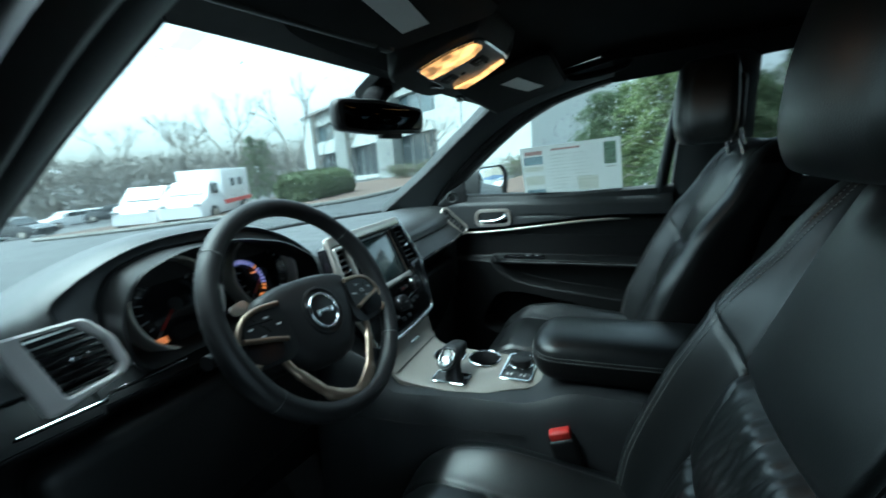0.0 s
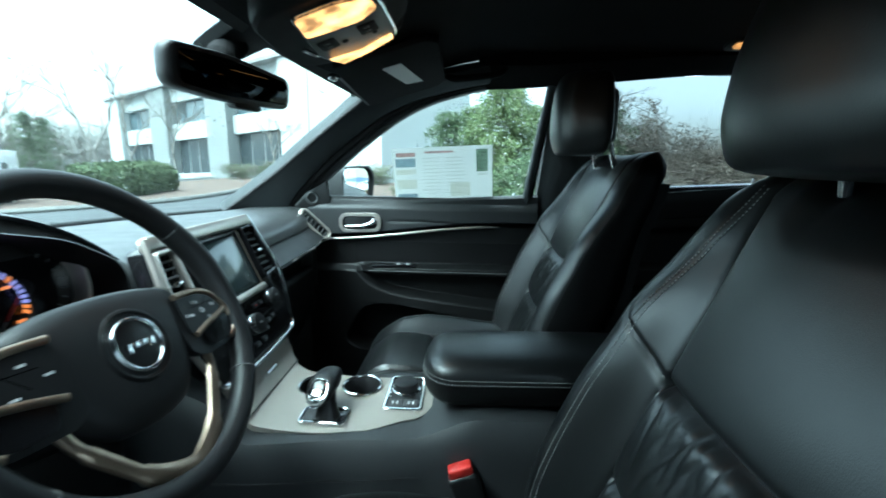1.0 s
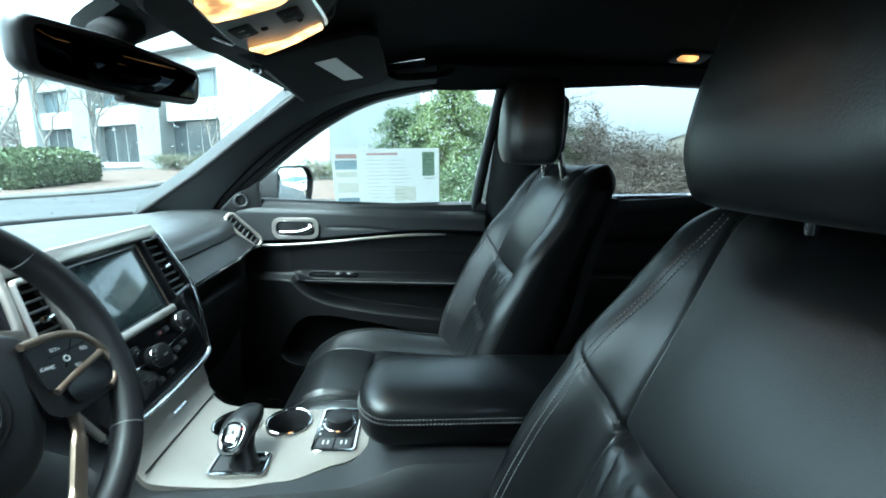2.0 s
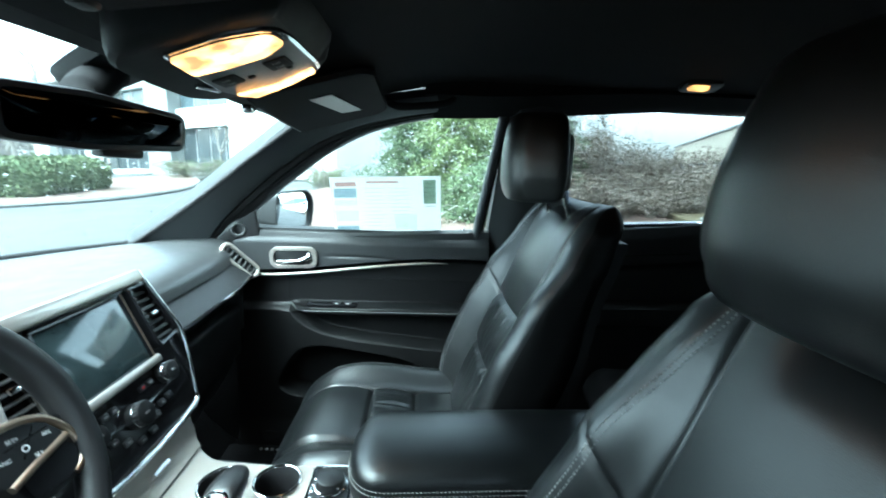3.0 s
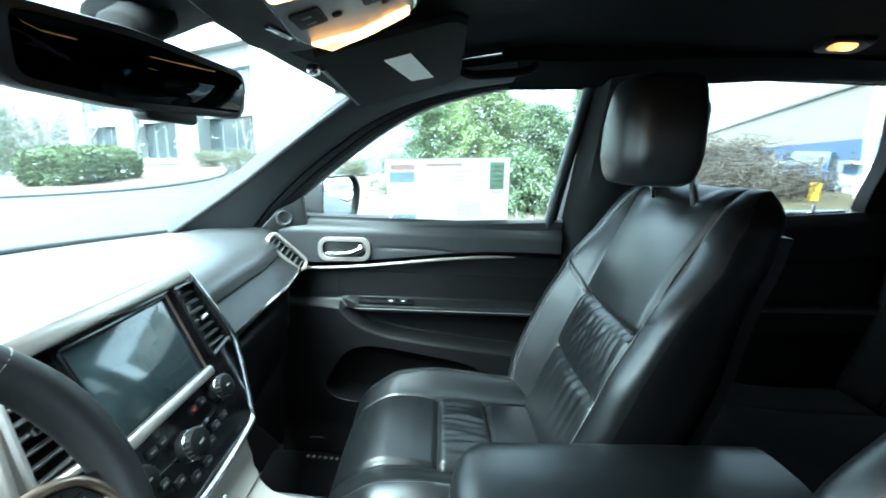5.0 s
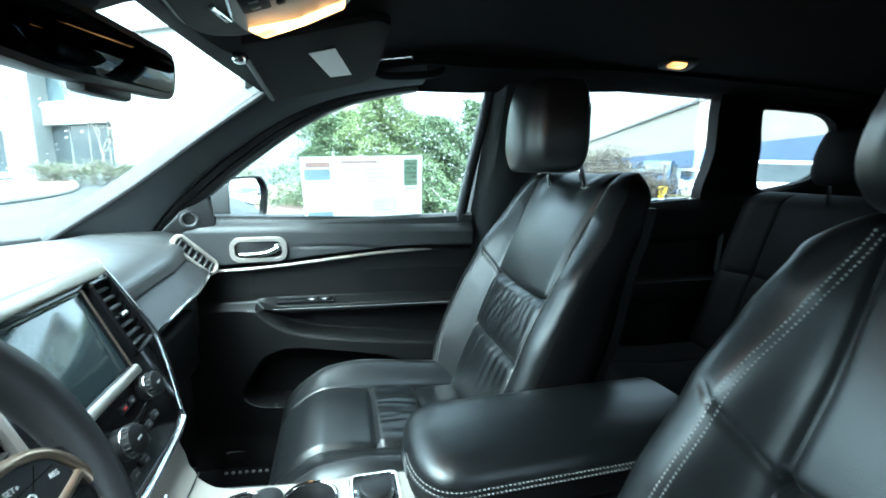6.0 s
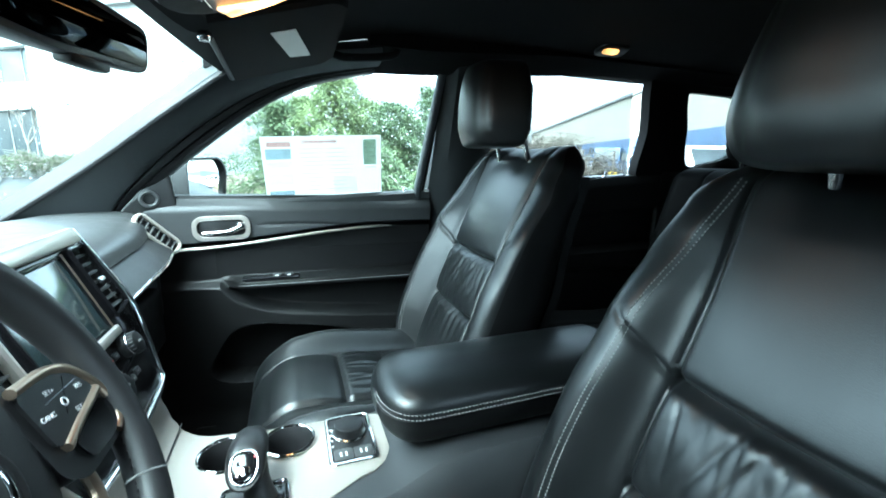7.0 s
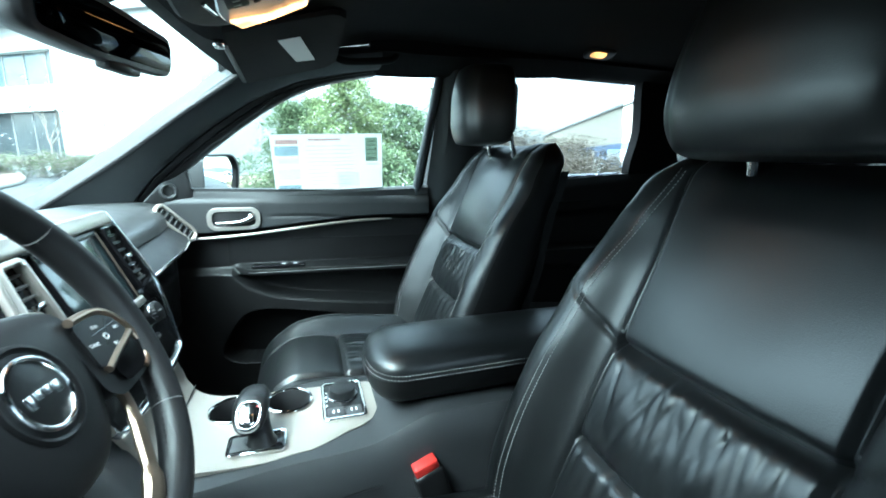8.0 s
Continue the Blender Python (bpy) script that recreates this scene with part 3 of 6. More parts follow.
part("bright_strip", tube(strip, [0.0048 * min(1, 0.35 + 6 * (1 - t)) for t in steps(0, 1, 30)], 8, flat=1.0), SATIN, door, "thin polished metal strip")
part("armrest_seam", tube([(0.7225, y, 0.937) for y in steps(0.77, 0.20, 20)], 0.0012, 6), GREY_THREAD, door)
# handle with its oval surround
hm = axes((0.752, 0.803, 1.106), (0, -1, 0.02), (-1, 0, 0))
handle = part("door_handle", frame_ring(rrect(0.150, 0.070, 0.027), rrect(0.124, 0.046, 0.018), 0.010, hm), SATIN, door, "satin metal pull handle in an oval surround")
part("recess", plate(rrect(0.126, 0.048, 0.018), 0.002, 0.0005, hm, 0.0005), BLACK, handle)
part("lever", join(moved(tube(smooth_path([(-0.050, -0.013, 0.006), (-0.01, -0.012, 0.012), (0.025, -0.008, 0.013), (0.052, 0.004, 0.008)], 5), [0.0065] * 5 + [0.007] * 5 + [0.0085] * 6, 10), hm), box((0.744, 0.752, 1.112), (0.012, 0.02, 0.022), 0.005)), CHROME, handle, "chromed lever")
switch = part("switch_plate", box((0.738, 0.68, 0.955), (0.034, 0.16, 0.010), 0.004), GLOSS, door)
for i in (0, 1):
    part("window_switch", box((0.734, 0.665 - 0.035 * i, 0.962), (0.016, 0.022, 0.008), 0.003), BLACK, switch)
    part("switch_mark", box((0.7255, 0.665 - 0.035 * i, 0.963), (0.002, 0.010, 0.003), 0.0005), WHITE_INK, switch)
part("lock_pin", cyl(0.0045, 0.022, axes((0.778, 0.262, 1.195), (1, 0, 0), (0, 0, 1)), 12, 0.002), CHROME, door)
tw = axes((0.750, 0.972, 1.190), (0, -1, 0), (-1, -0.35, 0.1))
sail = part("mirror_corner", plate(rounded([(-0.060, -0.045), (0.075, -0.050), (0.062, 0.062), (0.035, 0.066)], 0.012), 0.012, 0.004, axes((0.768, 0.985, 1.198), (0, -1, 0), (-1, -0.1, 0.1))), BLACK, door)
part("tweeter_ring", torus(0.019, 0.005, tw, 28, 8), PANEL_GREY, sail)


def glass_x(z):
    """The side glass leans in towards the roof."""
    return 0.793 - 0.24 * (z - 1.17) * 0.98


def side_pane(outline, name, parent, material, sx=lambda x: x):
    """A window pane within the outline of (y, z)."""
    ring = smooth_path([(p[0], p[1], 0) for p in outline], 3, closed=True)
    rings = []
    for off in (0.0, 0.004):
        rings.append([(sx(glass_x(p.y) + off), p.x, p.y) for p in ring])
    ob = part(name, loft(rings), material, parent, smooth=False)
    ob.visible_shadow = material != GLASS
    return ob


FRONT_WIN = [(1.03, 1.155), (0.93, 1.262), (0.80, 1.360), (0.70, 1.432), (0.58, 1.502), (0.44, 1.543), (0.30, 1.562), (0.155, 1.572), (0.18, 1.40), (0.20, 1.30), (0.215, 1.185), (0.6, 1.16)]
pane = thing("window_3", (0.79, 0.6, 1.17), "clear front passenger window flecked with rain", "side window", kind="structure")
side_pane(FRONT_WIN, "pane", pane, GLASS)
part("belt_seal", sheet(lambda y, t: (0.782 + 0.014 * t, y, 1.158 + (1.0 - y) * 0.049 + 0.012 * math.sin(math.pi * t * 0.9)), steps(1.03, 0.205, 24), steps(0, 1, 5), (0, 0, -0.012)), CHROME, pane, "bright strip along the window's foot")
seal = smooth_path([(glass_x(z) - 0.006, y, z) for y, z in ((1.03, 1.150), (0.93, 1.262), (0.80, 1.360), (0.70, 1.434), (0.58, 1.504), (0.44, 1.546), (0.30, 1.564), (0.175, 1.572), (0.163, 1.55), (0.180, 1.40), (0.205, 1.19))], 6)
part("window_seal", tube(seal, 0.009, 8), RUBBER, pane, "black rubber window channel")

# door frame and pillar behind the front door
structure("pillar_centre", join(loft([[(glass_x(z) - dx, y0 + 0.02 * (z - 1.2), z) for dx, y0 in ((-0.03, 0.185 - f), (0.006, 0.182 - f), (0.018, 0.160 - f), (0.040, 0.135 - f * 0.5), (0.052, 0.06), (0.040, 0.005), (0.006, -0.03), (-0.03, -0.03))] for z, f in ((0.45, 0.0), (0.9, 0.0), (1.19, 0.0), (1.30, 0.01), (1.42, 0.018), (1.52, 0.028), (1.64, 0.032))])), PILLAR, "dark grey centre pillar trim", "pillar trim")
structure("trim_door_frame", tube([(glass_x(z) - 0.012, y, z) for y, z in ((0.222, 1.17), (0.212, 1.26), (0.198, 1.36), (0.183, 1.46), (0.170, 1.56))], 0.013, 10), FRAME_GREY, "grey painted frame of the front door window", "door frame")

# rear passenger door
rear_door = thing("door_2", (0.78, -0.3, 0.45), "black rear passenger door in shade", "car door", kind="structure")
part("door_panel", sheet(lambda y, z: (0.772 - 0.02 * soft(z, 1.10, 1.12) - 0.045 * soft(z, 0.90, 0.93) * (1 - soft(z, 0.985, 0.995)) + 0.012 * soft(z, 1.2, 1.235 - 0.03 * y), y, z - 0.02 + 0.06 * soft(z, 0.9, 1.2) * soft(-y, 0, 0.9)), steps(0.0, -0.80, 40), steps(0.42, 1.235, 90), (0.05, 0, 0)), DASH_LOW, rear_door)
part("bright_strip", tube([(0.752, y, 1.128 + 0.03 * soft(-y, 0, 0.6)) for y in steps(-0.05, -0.50, 14)], 0.003, 6), CHROME, rear_door)
REAR_WIN = [(0.0, 1.20), (0.004, 1.40), (0.008, 1.555), (-0.03, 1.578), (-0.30, 1.592), (-0.53, 1.598), (-0.560, 1.582), (-0.583, 1.48), (-0.606, 1.416), (-0.622, 1.33), (-0.632, 1.258), (-0.30, 1.228)]
pane = thing("window_4", (0.79, -0.3, 1.22), "lightly tinted rear passenger window", "side window", kind="structure")
side_pane(REAR_WIN, "pane", pane, SHADE_GLASS)
part("belt_seal", sheet(lambda y, t: (0.775 + 0.02 * t, y, 1.226 - y * 0.052 + 0.010 * math.sin(math.pi * t * 0.9)), steps(-0.02, -0.64, 20), steps(0, 1, 5), (0, 0, -0.012)), CHROME, pane, "bright strip along the window's foot")
part("lock_pin", cyl(0.0045, 0.022, axes((0.778, -0.545, 1.258), (1, 0, 0), (0, 0, 1)), 12, 0.002), CHROME, rear_door)


def frame_round(outer, inner, off, thick, sx=lambda x: x):
    """Trim between two outlines of (y, z) with as many points, following the glass's lean."""
    a = smooth_path([(p[0], p[1], 0) for p in outer], 4, closed=True)
    b = smooth_path([(p[0], p[1], 0) for p in inner], 4, closed=True)
    at = lambda p, d: (sx(glass_x(p.y) - d), p.x, p.y)
    rings = [[at(p, off) for p in b], [at(p, off + 0.012) for p in [q.lerp(r, 0.25) for q, r in zip(b, a)]], [at(p, off + 0.012) for p in a], [at(p, off - thick) for p in a], [at(p, off - thick) for p in b]]
    bm = loft(rings + [rings[0]], cap=False)
    bmesh.ops.remove_doubles(bm, verts=bm.verts, dist=1e-6)
    return bm


# rear quarter with its small window
QUARTER = [(-0.935, 1.310), (-0.880, 1.45), (-0.832, 1.566), (-0.87, 1.580), (-1.0, 1.580), (-1.11, 1.574), (-1.19, 1.535), (-1.22, 1.45), (-1.19, 1.36), (-1.06, 1.318)]
around = [(-0.70, 1.24), (-0.672, 1.43), (-0.635, 1.64), (-0.85, 1.68), (-1.2, 1.68), (-1.5, 1.66), (-1.9, 1.55), (-1.9, 1.40), (-1.7, 1.28), (-1.0, 1.26)]
for sx in ((lambda x: x), mirror_x):
    structure("wall_quarter", frame_round(around, QUARTER, 0.0, 0.03, sx), LINER, "black trim round the rear quarter window", "quarter trim")
    structure("wall_rear_side", box((sx(0.79), -1.36, 0.86), (0.08, 1.12, 0.86), 0.02), BLACK, "black load-space side trim", "side trim")
    pane = thing("window_5" if sx(1) == 1 else "window_6", (sx(0.75), -0.95, 1.3), "tinted rear quarter window", "side window", kind="structure")
    side_pane(QUARTER, "pane", pane, SHADE_GLASS if sx(1) == 1 else DARK_GLASS, sx)

# black panels added out of view, keeping daylight from the driver's side off the cabin
structure("wall_light_block", join(box((-1.15, 0.74, 0.98), (0.05, 1.44, 1.54), 0.02), box((-0.94, 1.44, 0.98), (0.37, 0.05, 1.54), 0.02), box((-0.95, 0.74, 1.76), (0.46, 1.44, 0.05), 0.01)), BLACK, "dark unseen panels added to block daylight at the driver's door", "wall")
# driver's side behind the open front door
structure("wall_driver_rear", join(box((mirror_x(0.79), -0.42, 0.82), (0.07, 0.80, 0.80), 0.02), box((mirror_x(0.76), -0.02, 1.40), (0.10, 0.12, 0.52), 0.02)), BLACK, "black rear door and centre pillar on the driver's side", "car door")
pane = thing("window_7", (mirror_x(0.79), -0.3, 1.22), "unseen rear window on the driver's side, darkened to hold back daylight", "side window", kind="structure")
side_pane(REAR_WIN, "pane", pane, DARK_GLASS, mirror_x)


# ---- seats ----
def pad(to, s0, s1, dome0, dome1, ns, nx, w, a, b, base, bulge, thick, extra, puff=0.008, crisp=2.0):
    """An upholstered pad. s runs along it, x across; to(x, s, h) places a point h out from it. a: half width of the centre panel,
    b: where the side bolster is highest, w: half width."""
    rows = []
    nd = 7
    for i in range(nd):
        f = math.pi / 2 * (1 - i / nd)
        if dome0:
            rows.append((s0 + dome0 - dome0 * math.sin(f), max(0.03, math.cos(f)) if i else 0.05))
    rows += [(s, 1.0) for s in steps(s0 + dome0, s1 - dome1, ns)]
    for i in range(1, nd + 1):
        f = math.pi / 2 * i / nd
        if dome1:
            rows.append((s1 - dome1 + dome1 * math.sin(f), max(0.05, math.cos(f))))
    rings = []
    for s, k in rows:
        W, A, B, h0, bu, T = w(s), a(s), b(s), base(s), bulge(s), thick(s)
        mid, ring = h0 - T / 2, []
        fx = 1 - 0.10 * (1 - k)
        half = [(A - 0.010) * i / nx for i in range(nx + 1)] + [A - 0.008, A - 0.004, A - 0.002, A, A + 0.002, A + 0.004, A + 0.008]
        half += [A + 0.008 + (B - A - 0.008) * i / 12 for i in range(1, 13)] + [B + (W - B) * math.sin(math.pi / 2 * i / 12) for i in range(1, 13)]
        for x in [-h for h in half[:0:-1]] + half:
            ax = abs(x)
            if ax < A:
                p = puff * (1 - (ax / A) ** 2)
            elif ax < B:
                p = bu * soft(ax, A, B + (B - A) * 0.15)
            else:
                r = min(1, (ax - B) / (W - B))
                top = bu * soft(B, A, B + (B - A) * 0.15)
                p = top - (top + T * 0.40) * (1 - max(0, 1 - r ** crisp) ** (1 / crisp))
            p -= 0.008 * math.exp(-((ax - A) / 0.0055) ** 2)
            p += extra(x, s, A, B)
            ring.append(to(x * fx, s, mid + (h0 + p - mid) * k))
        for i in range(1, 16):
            x = W * math.sin(math.pi / 2 * (1 - 2 * i / 16))
            q = min(1, (W - abs(x)) / 0.085)
            h = h0 - T * 0.40 - T * 0.60 * math.sqrt(max(0, 1 - (1 - q) ** 2))
            ring.append(to(x * fx, s, mid + (h - mid) * k))
        rings.append(ring)
    bm = loft(rings)
    n, front = len(rings[0]), len(rings[0]) - 15
    # outer sides take the darkened leather, painting in their shade
    for k, f in enumerate(bm.faces):
        if k < (len(rings) - 1) * n and (k % n < 4 or k % n >= front - 5):
            f.material_index = 1
    return bm


SEAM_HI, SEAM_LO = 1.070, 0.935
back_w = lambda s: lerp_tab([(0.70, 0.235), (0.85, 0.262), (1.0, 0.262), (1.12, 0.254), (1.21, 0.247), (1.28, 0.230), (1.34, 0.186)], s)
back_a = lambda s: 0.132 + 0.014 * soft(s, 1.15, 1.32)
back_b = lambda s: min(back_w(s) - 0.030, lerp_tab([(0.70, 0.195), (0.95, 0.212), (1.12, 0.203), (1.34, 0.165)], s))
back_h = lambda s: 0.172 + (1.07 - s) * 0.40 + 0.012 * math.sin(math.pi * (s - 0.7) / 0.64)
back_bu = lambda s: lerp_tab([(0.70, 0.035), (0.88, 0.062), (1.02, 0.060), (1.12, 0.050), (1.24, 0.022), (1.34, 0.004)], s)
back_t = lambda s: lerp_tab([(0.70, 0.14), (1.0, 0.115), (1.2, 0.084), (1.34, 0.076)], s)


def back_relief(x, s, A, B):
    ax, d = abs(x), 0.0
    if ax < A + 0.004:
        d -= 0.012 * math.exp(-((s - SEAM_HI) / 0.008) ** 2) + 0.010 * math.exp(-((s - SEAM_LO) / 0.007) ** 2)
        for lo, hi, up in ((SEAM_LO, SEAM_HI, 0.010), (SEAM_HI, 1.32, 0.007), (0.74, SEAM_LO, 0.008)):
            if lo < s < hi:
                t = (s - lo) / (hi - lo)
                d += up * (4 * t * (1 - t)) ** 0.5
        edge = 1 - soft(ax, A * 0.80, A)
        if SEAM_LO < s < SEAM_HI:
            t = (s - SEAM_LO) / (SEAM_HI - SEAM_LO)
            fade = (0.25 + 0.75 * t ** 2) * min(1, (1 - t) * 14) * min(1, t * 10)
            d -= 0.0045 * edge * fade * max(0, 1 - 2.6 * abs(noise.noise(Vector((x * 34 + 1.2 * s * 10, s * 6, 3.1)))) )
            d -= 0.0030 * edge * fade * max(0, 1 - 3 * abs(noise.noise(Vector((x * 58 - 9 * s, s * 9, 9.7)))) )
            d += 0.0020 * edge * noise.noise(Vector((x * 22, s * 22, 5.5)))
        elif s < SEAM_LO:
            t = soft(s, 0.78, SEAM_LO)
            d += 0.0035 * edge * t * noise.noise(Vector((x * 70, s * 9, 7.7)))
    elif ax < B + 0.035:
        t = (ax - A) / (B - A)
        line = SEAM_HI - 0.005 + 0.058 * t
        d -= 0.0055 * math.exp(-((s - line) / 0.0035) ** 2) * soft(1.25 - t, 0, 0.1)
    d += 0.0012 * noise.noise(Vector((x * 9, s * 9, 2.0)))
    return d


def place_back(x, s, h, depth):
    """Places a point of the backrest, with the dip in which the headrest's rods stand."""
    dip = soft(s, 1.25, 1.335) * (1 - soft(abs(x), 0.060, 0.105))
    return (x, h - 0.008 * dip, s - depth * dip)


cush_w = lambda s: lerp_tab([(0.16, 0.225), (0.35, 0.262), (0.60, 0.262), (0.72, 0.245)], s)
cush_a = lambda s: 0.116
cush_b = lambda s: lerp_tab([(0.16, 0.185), (0.45, 0.196), (0.72, 0.180)], s)
cush_h = lambda s: 0.768 + 0.02 * soft(s, 0.30, 0.60) - 0.045 * soft(s, 0.62, 0.735)
cush_bu = lambda s: lerp_tab([(0.16, 0.02), (0.32, 0.034), (0.52, 0.036), (0.72, 0.010)], s)
CROSS_A, CROSS_B = 0.520, 0.405


def cush_relief(x, s, A, B):
    ax, d = abs(x), 0.0
    if ax < A + 0.004:
        d -= 0.009 * math.exp(-((s - CROSS_A) / 0.006) ** 2) + 0.008 * math.exp(-((s - CROSS_B) / 0.006) ** 2)
        if CROSS_B < s < CROSS_A:
            t = (s - CROSS_B) / (CROSS_A - CROSS_B)
            d += 0.007 * (4 * t * (1 - t)) ** 0.5
            d += 0.003 * (1 - soft(ax, A * 0.8, A)) * noise.noise(Vector((x * 75, s * 14, 5.0))) * min(1, t * 6) * min(1, (1 - t) * 6)
        elif s > CROSS_A:
            d += 0.006 * soft(s, CROSS_A, CROSS_A + 0.06) * (1 - soft(s, 0.66, 0.70))
        else:
            d += 0.006 * soft(CROSS_B - s, 0, 0.05)
        d -= 0.004 * math.exp(-((s - 0.688) / 0.004) ** 2)
    d += 0.0015 * noise.noise(Vector((x * 8, s * 8, 4.0)))
    return d


def headrest_mesh(wide=0.147, high=0.096):
    """A padded headrest: a flat face with a soft edge round it, its sides sweeping back from a narrower face."""
    bm = bmesh.new()
    bmesh.ops.create_cube(bm, size=2)
    bmesh.ops.subdivide_edges(bm, edges=bm.edges, cuts=21, use_grid_fill=True)
    for v in bm.verts:
        q = v.co.copy()
        k = (abs(q.x) ** 5.6 + abs(q.y) ** 7.0 + abs(q.z) ** 5.0) ** (1 / 5.8)
        q /= k
        w = wide * (1.0 - 0.13 * soft(q.z, -0.3, 1.0) - 0.05 * soft(-q.z, 0.35, 1.0)) * (1 - 0.37 * max(0.0, min(1.0, (q.y + 0.75) / 1.70)))
        y = 0.026 + q.y * 0.060 - 0.016 * (q.x * q.x) * soft(q.y, -0.9, 0.9)
        seam = 0.0035 * math.exp(-((abs(q.x) - 0.90) / 0.035) ** 2) * soft(q.y, 0.3, 0.8)
        v.co = (q.x * w, y - (0.008 * soft(q.z, 0.0, 1.0) + 0.006 * soft(-q.z, 0.4, 1.0)) * soft(q.y, -0.6, 0.8) - seam, q.z * high)
    return bm


def seat(name, x0, dz, label, head_dy, head_dz, dip, head_w, lean):
    base = thing(name, (x0, 0.35, 0.45), label, "car seat", group="front seats")
    up = Matrix.Translation((x0, 0, dz))
    at = lambda bm: moved(bm, up)
    back = part("backrest", at(pad(lambda x, s, h: place_back(x, s, h, dip), 0.70, 1.335, 0.06, 0.034, 150, 44, back_w, back_a, back_b, back_h, back_bu, back_t, back_relief, crisp=3.2)), (LEATHER, LEATHER_SIDE), base, "black leather backrest with gathered centre panel")
    cushion = part("seat_cushion", at(pad(lambda x, s, h: (x, s, h), 0.16, 0.735, 0.05, 0.05, 110, 36, cush_w, cush_a, cush_b, cush_h, cush_bu, lambda s: 0.13, cush_relief)), (LEATHER, LEATHER_SIDE), base, "black leather seat cushion")
    # seams of pale thread along the bolsters
    for side in (1, -1):
        for off in (-0.0035, 0.0035):
            path = []
            for s in steps(0.74, 1.315, 90):
                B = back_b(s) - 0.009 + off
                full = back_bu(s) * soft(B, back_a(s), back_b(s) + (back_b(s) - back_a(s)) * 0.15)
                h = back_h(s) + full + 0.0008
                path.append((Vector((x0 + side * B, h, s + dz)), (side * 0.1, 0.95, 0.3)))
            part("stitching", stitches(path), THREAD, back, "double row of pale stitching")
        path = []
        for s in steps(0.22, 0.70, 60):
            B = cush_b(s) + 0.004
            path.append((Vector((x0 + side * B, s, cush_h(s) + cush_bu(s) * soft(cush_b(s), 0.116, cush_b(s) + (cush_b(s) - 0.116) * 0.15) + 0.0005 + dz)), (0, 0.1, 1)))
        part("stitching", stitches(path, 0.003, 0.002, 0.001, 0.0006), GREY_THREAD, cushion)
    head = part("headrest", moved(headrest_mesh(head_w), Matrix.Translation((x0, 0.118 + head_dy, 1.418 + dz + head_dz)) @ Euler((radians(-lean), 0, 0)).to_matrix().to_4x4()), LEATHER, base, "black leather headrest", smooth=2)
    part("headrest_shell", box((x0, 0.094 + head_dy, 1.410 + dz + head_dz), (1.5 * head_w, 0.044, 0.125), 0.018, 3), BLACK, head)
    for side in (1, -1):
        part("headrest_rod", tube([(x0 + side * 0.072, 0.062 + head_dy * 0.2, 1.23 + dz), (x0 + side * 0.072, 0.078 + head_dy * 0.7, 1.33 + dz), (x0 + side * 0.072, 0.09 + head_dy, 1.40 + dz + head_dz)], 0.0065, 12), CHROME, head, "chromed steel rod")
        part("rod_collar", cyl(0.014, 0.008, axes((x0 + side * 0.072, 0.06 + head_dy * 0.2, 1.272 + dz), (1, 0, 0), (0, 0.1, 1)), 16, 0.003), BLACK, back)
    part("side_panel", box((x0 + 0.262, 0.42, 0.66 + dz), (0.03, 0.46, 0.11), 0.014, 3), BLACK, base)
    part("side_panel", box((x0 - 0.262, 0.42, 0.66 + dz), (0.03, 0.46, 0.11), 0.014, 3), BLACK, base)
    part("seat_base", box((x0, 0.42, 0.56), (0.46, 0.48, 0.20), 0.02), BLACK, base)
    for side in (1, -1):
        part("seat_rail", box((x0 + side * 0.19, 0.42, 0.455), (0.05, 0.60, 0.05), 0.006), BLACK, base)
    part("back_shell", sheet(lambda u, s: (x0 + back_w(s) * 0.93 * u, back_h(s) - back_t(s) - 0.012 + 0.012 * u * u, s + dz), steps(-1, 1, 14), steps(0.76, 1.27, 16), (0, 0.02, 0)), LEATHER_SIDE, base)
    return base


seat("driver_seat", -0.365, -0.015, "black leather driver's seat with pale double stitching", -0.014, 0.000, 0.014, 0.190, -5)
seat("passenger_seat", 0.380, 0.012, "black leather passenger seat with pale double stitching", 0.018, 0.006, 0.004, 0.132, 0)

# rear bench, its shade put into the leather's colour
bench = thing("rear_bench", (XC, -0.6, 0.45), "black leather rear bench with raised headrests, deep shade put into its colour", "car seat")
r_w, r_a, r_b = (lambda s: 0.34), (lambda s: 0.20), (lambda s: 0.28)
for cx in (XC - 0.345, XC + 0.345):
    bm = pad(lambda x, s, h: (x, h, s), 0.72, 1.30, 0.05, 0.05, 40, 20, r_w, r_a, r_b, lambda s: -0.68 - (s - 0.8) * 0.30, lambda s: 0.03, lambda s: 0.14, lambda x, s, A, B: -0.006 * math.exp(-((s - 1.02) / 0.008) ** 2))
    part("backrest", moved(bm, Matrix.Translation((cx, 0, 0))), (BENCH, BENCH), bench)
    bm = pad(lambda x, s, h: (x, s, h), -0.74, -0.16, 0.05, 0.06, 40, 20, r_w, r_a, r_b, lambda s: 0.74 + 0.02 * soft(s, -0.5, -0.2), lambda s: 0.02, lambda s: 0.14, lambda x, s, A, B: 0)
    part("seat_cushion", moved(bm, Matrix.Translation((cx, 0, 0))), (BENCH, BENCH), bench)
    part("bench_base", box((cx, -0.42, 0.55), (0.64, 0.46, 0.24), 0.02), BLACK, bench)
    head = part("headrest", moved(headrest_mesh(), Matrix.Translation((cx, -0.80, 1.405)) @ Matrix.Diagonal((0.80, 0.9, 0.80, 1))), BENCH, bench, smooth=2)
    for side in (1, -1):
        part("headrest_rod", tube([(cx + side * 0.06, -0.82, 1.27), (cx + side * 0.06, -0.80, 1.38)], 0.006, 10), CHROME, head)


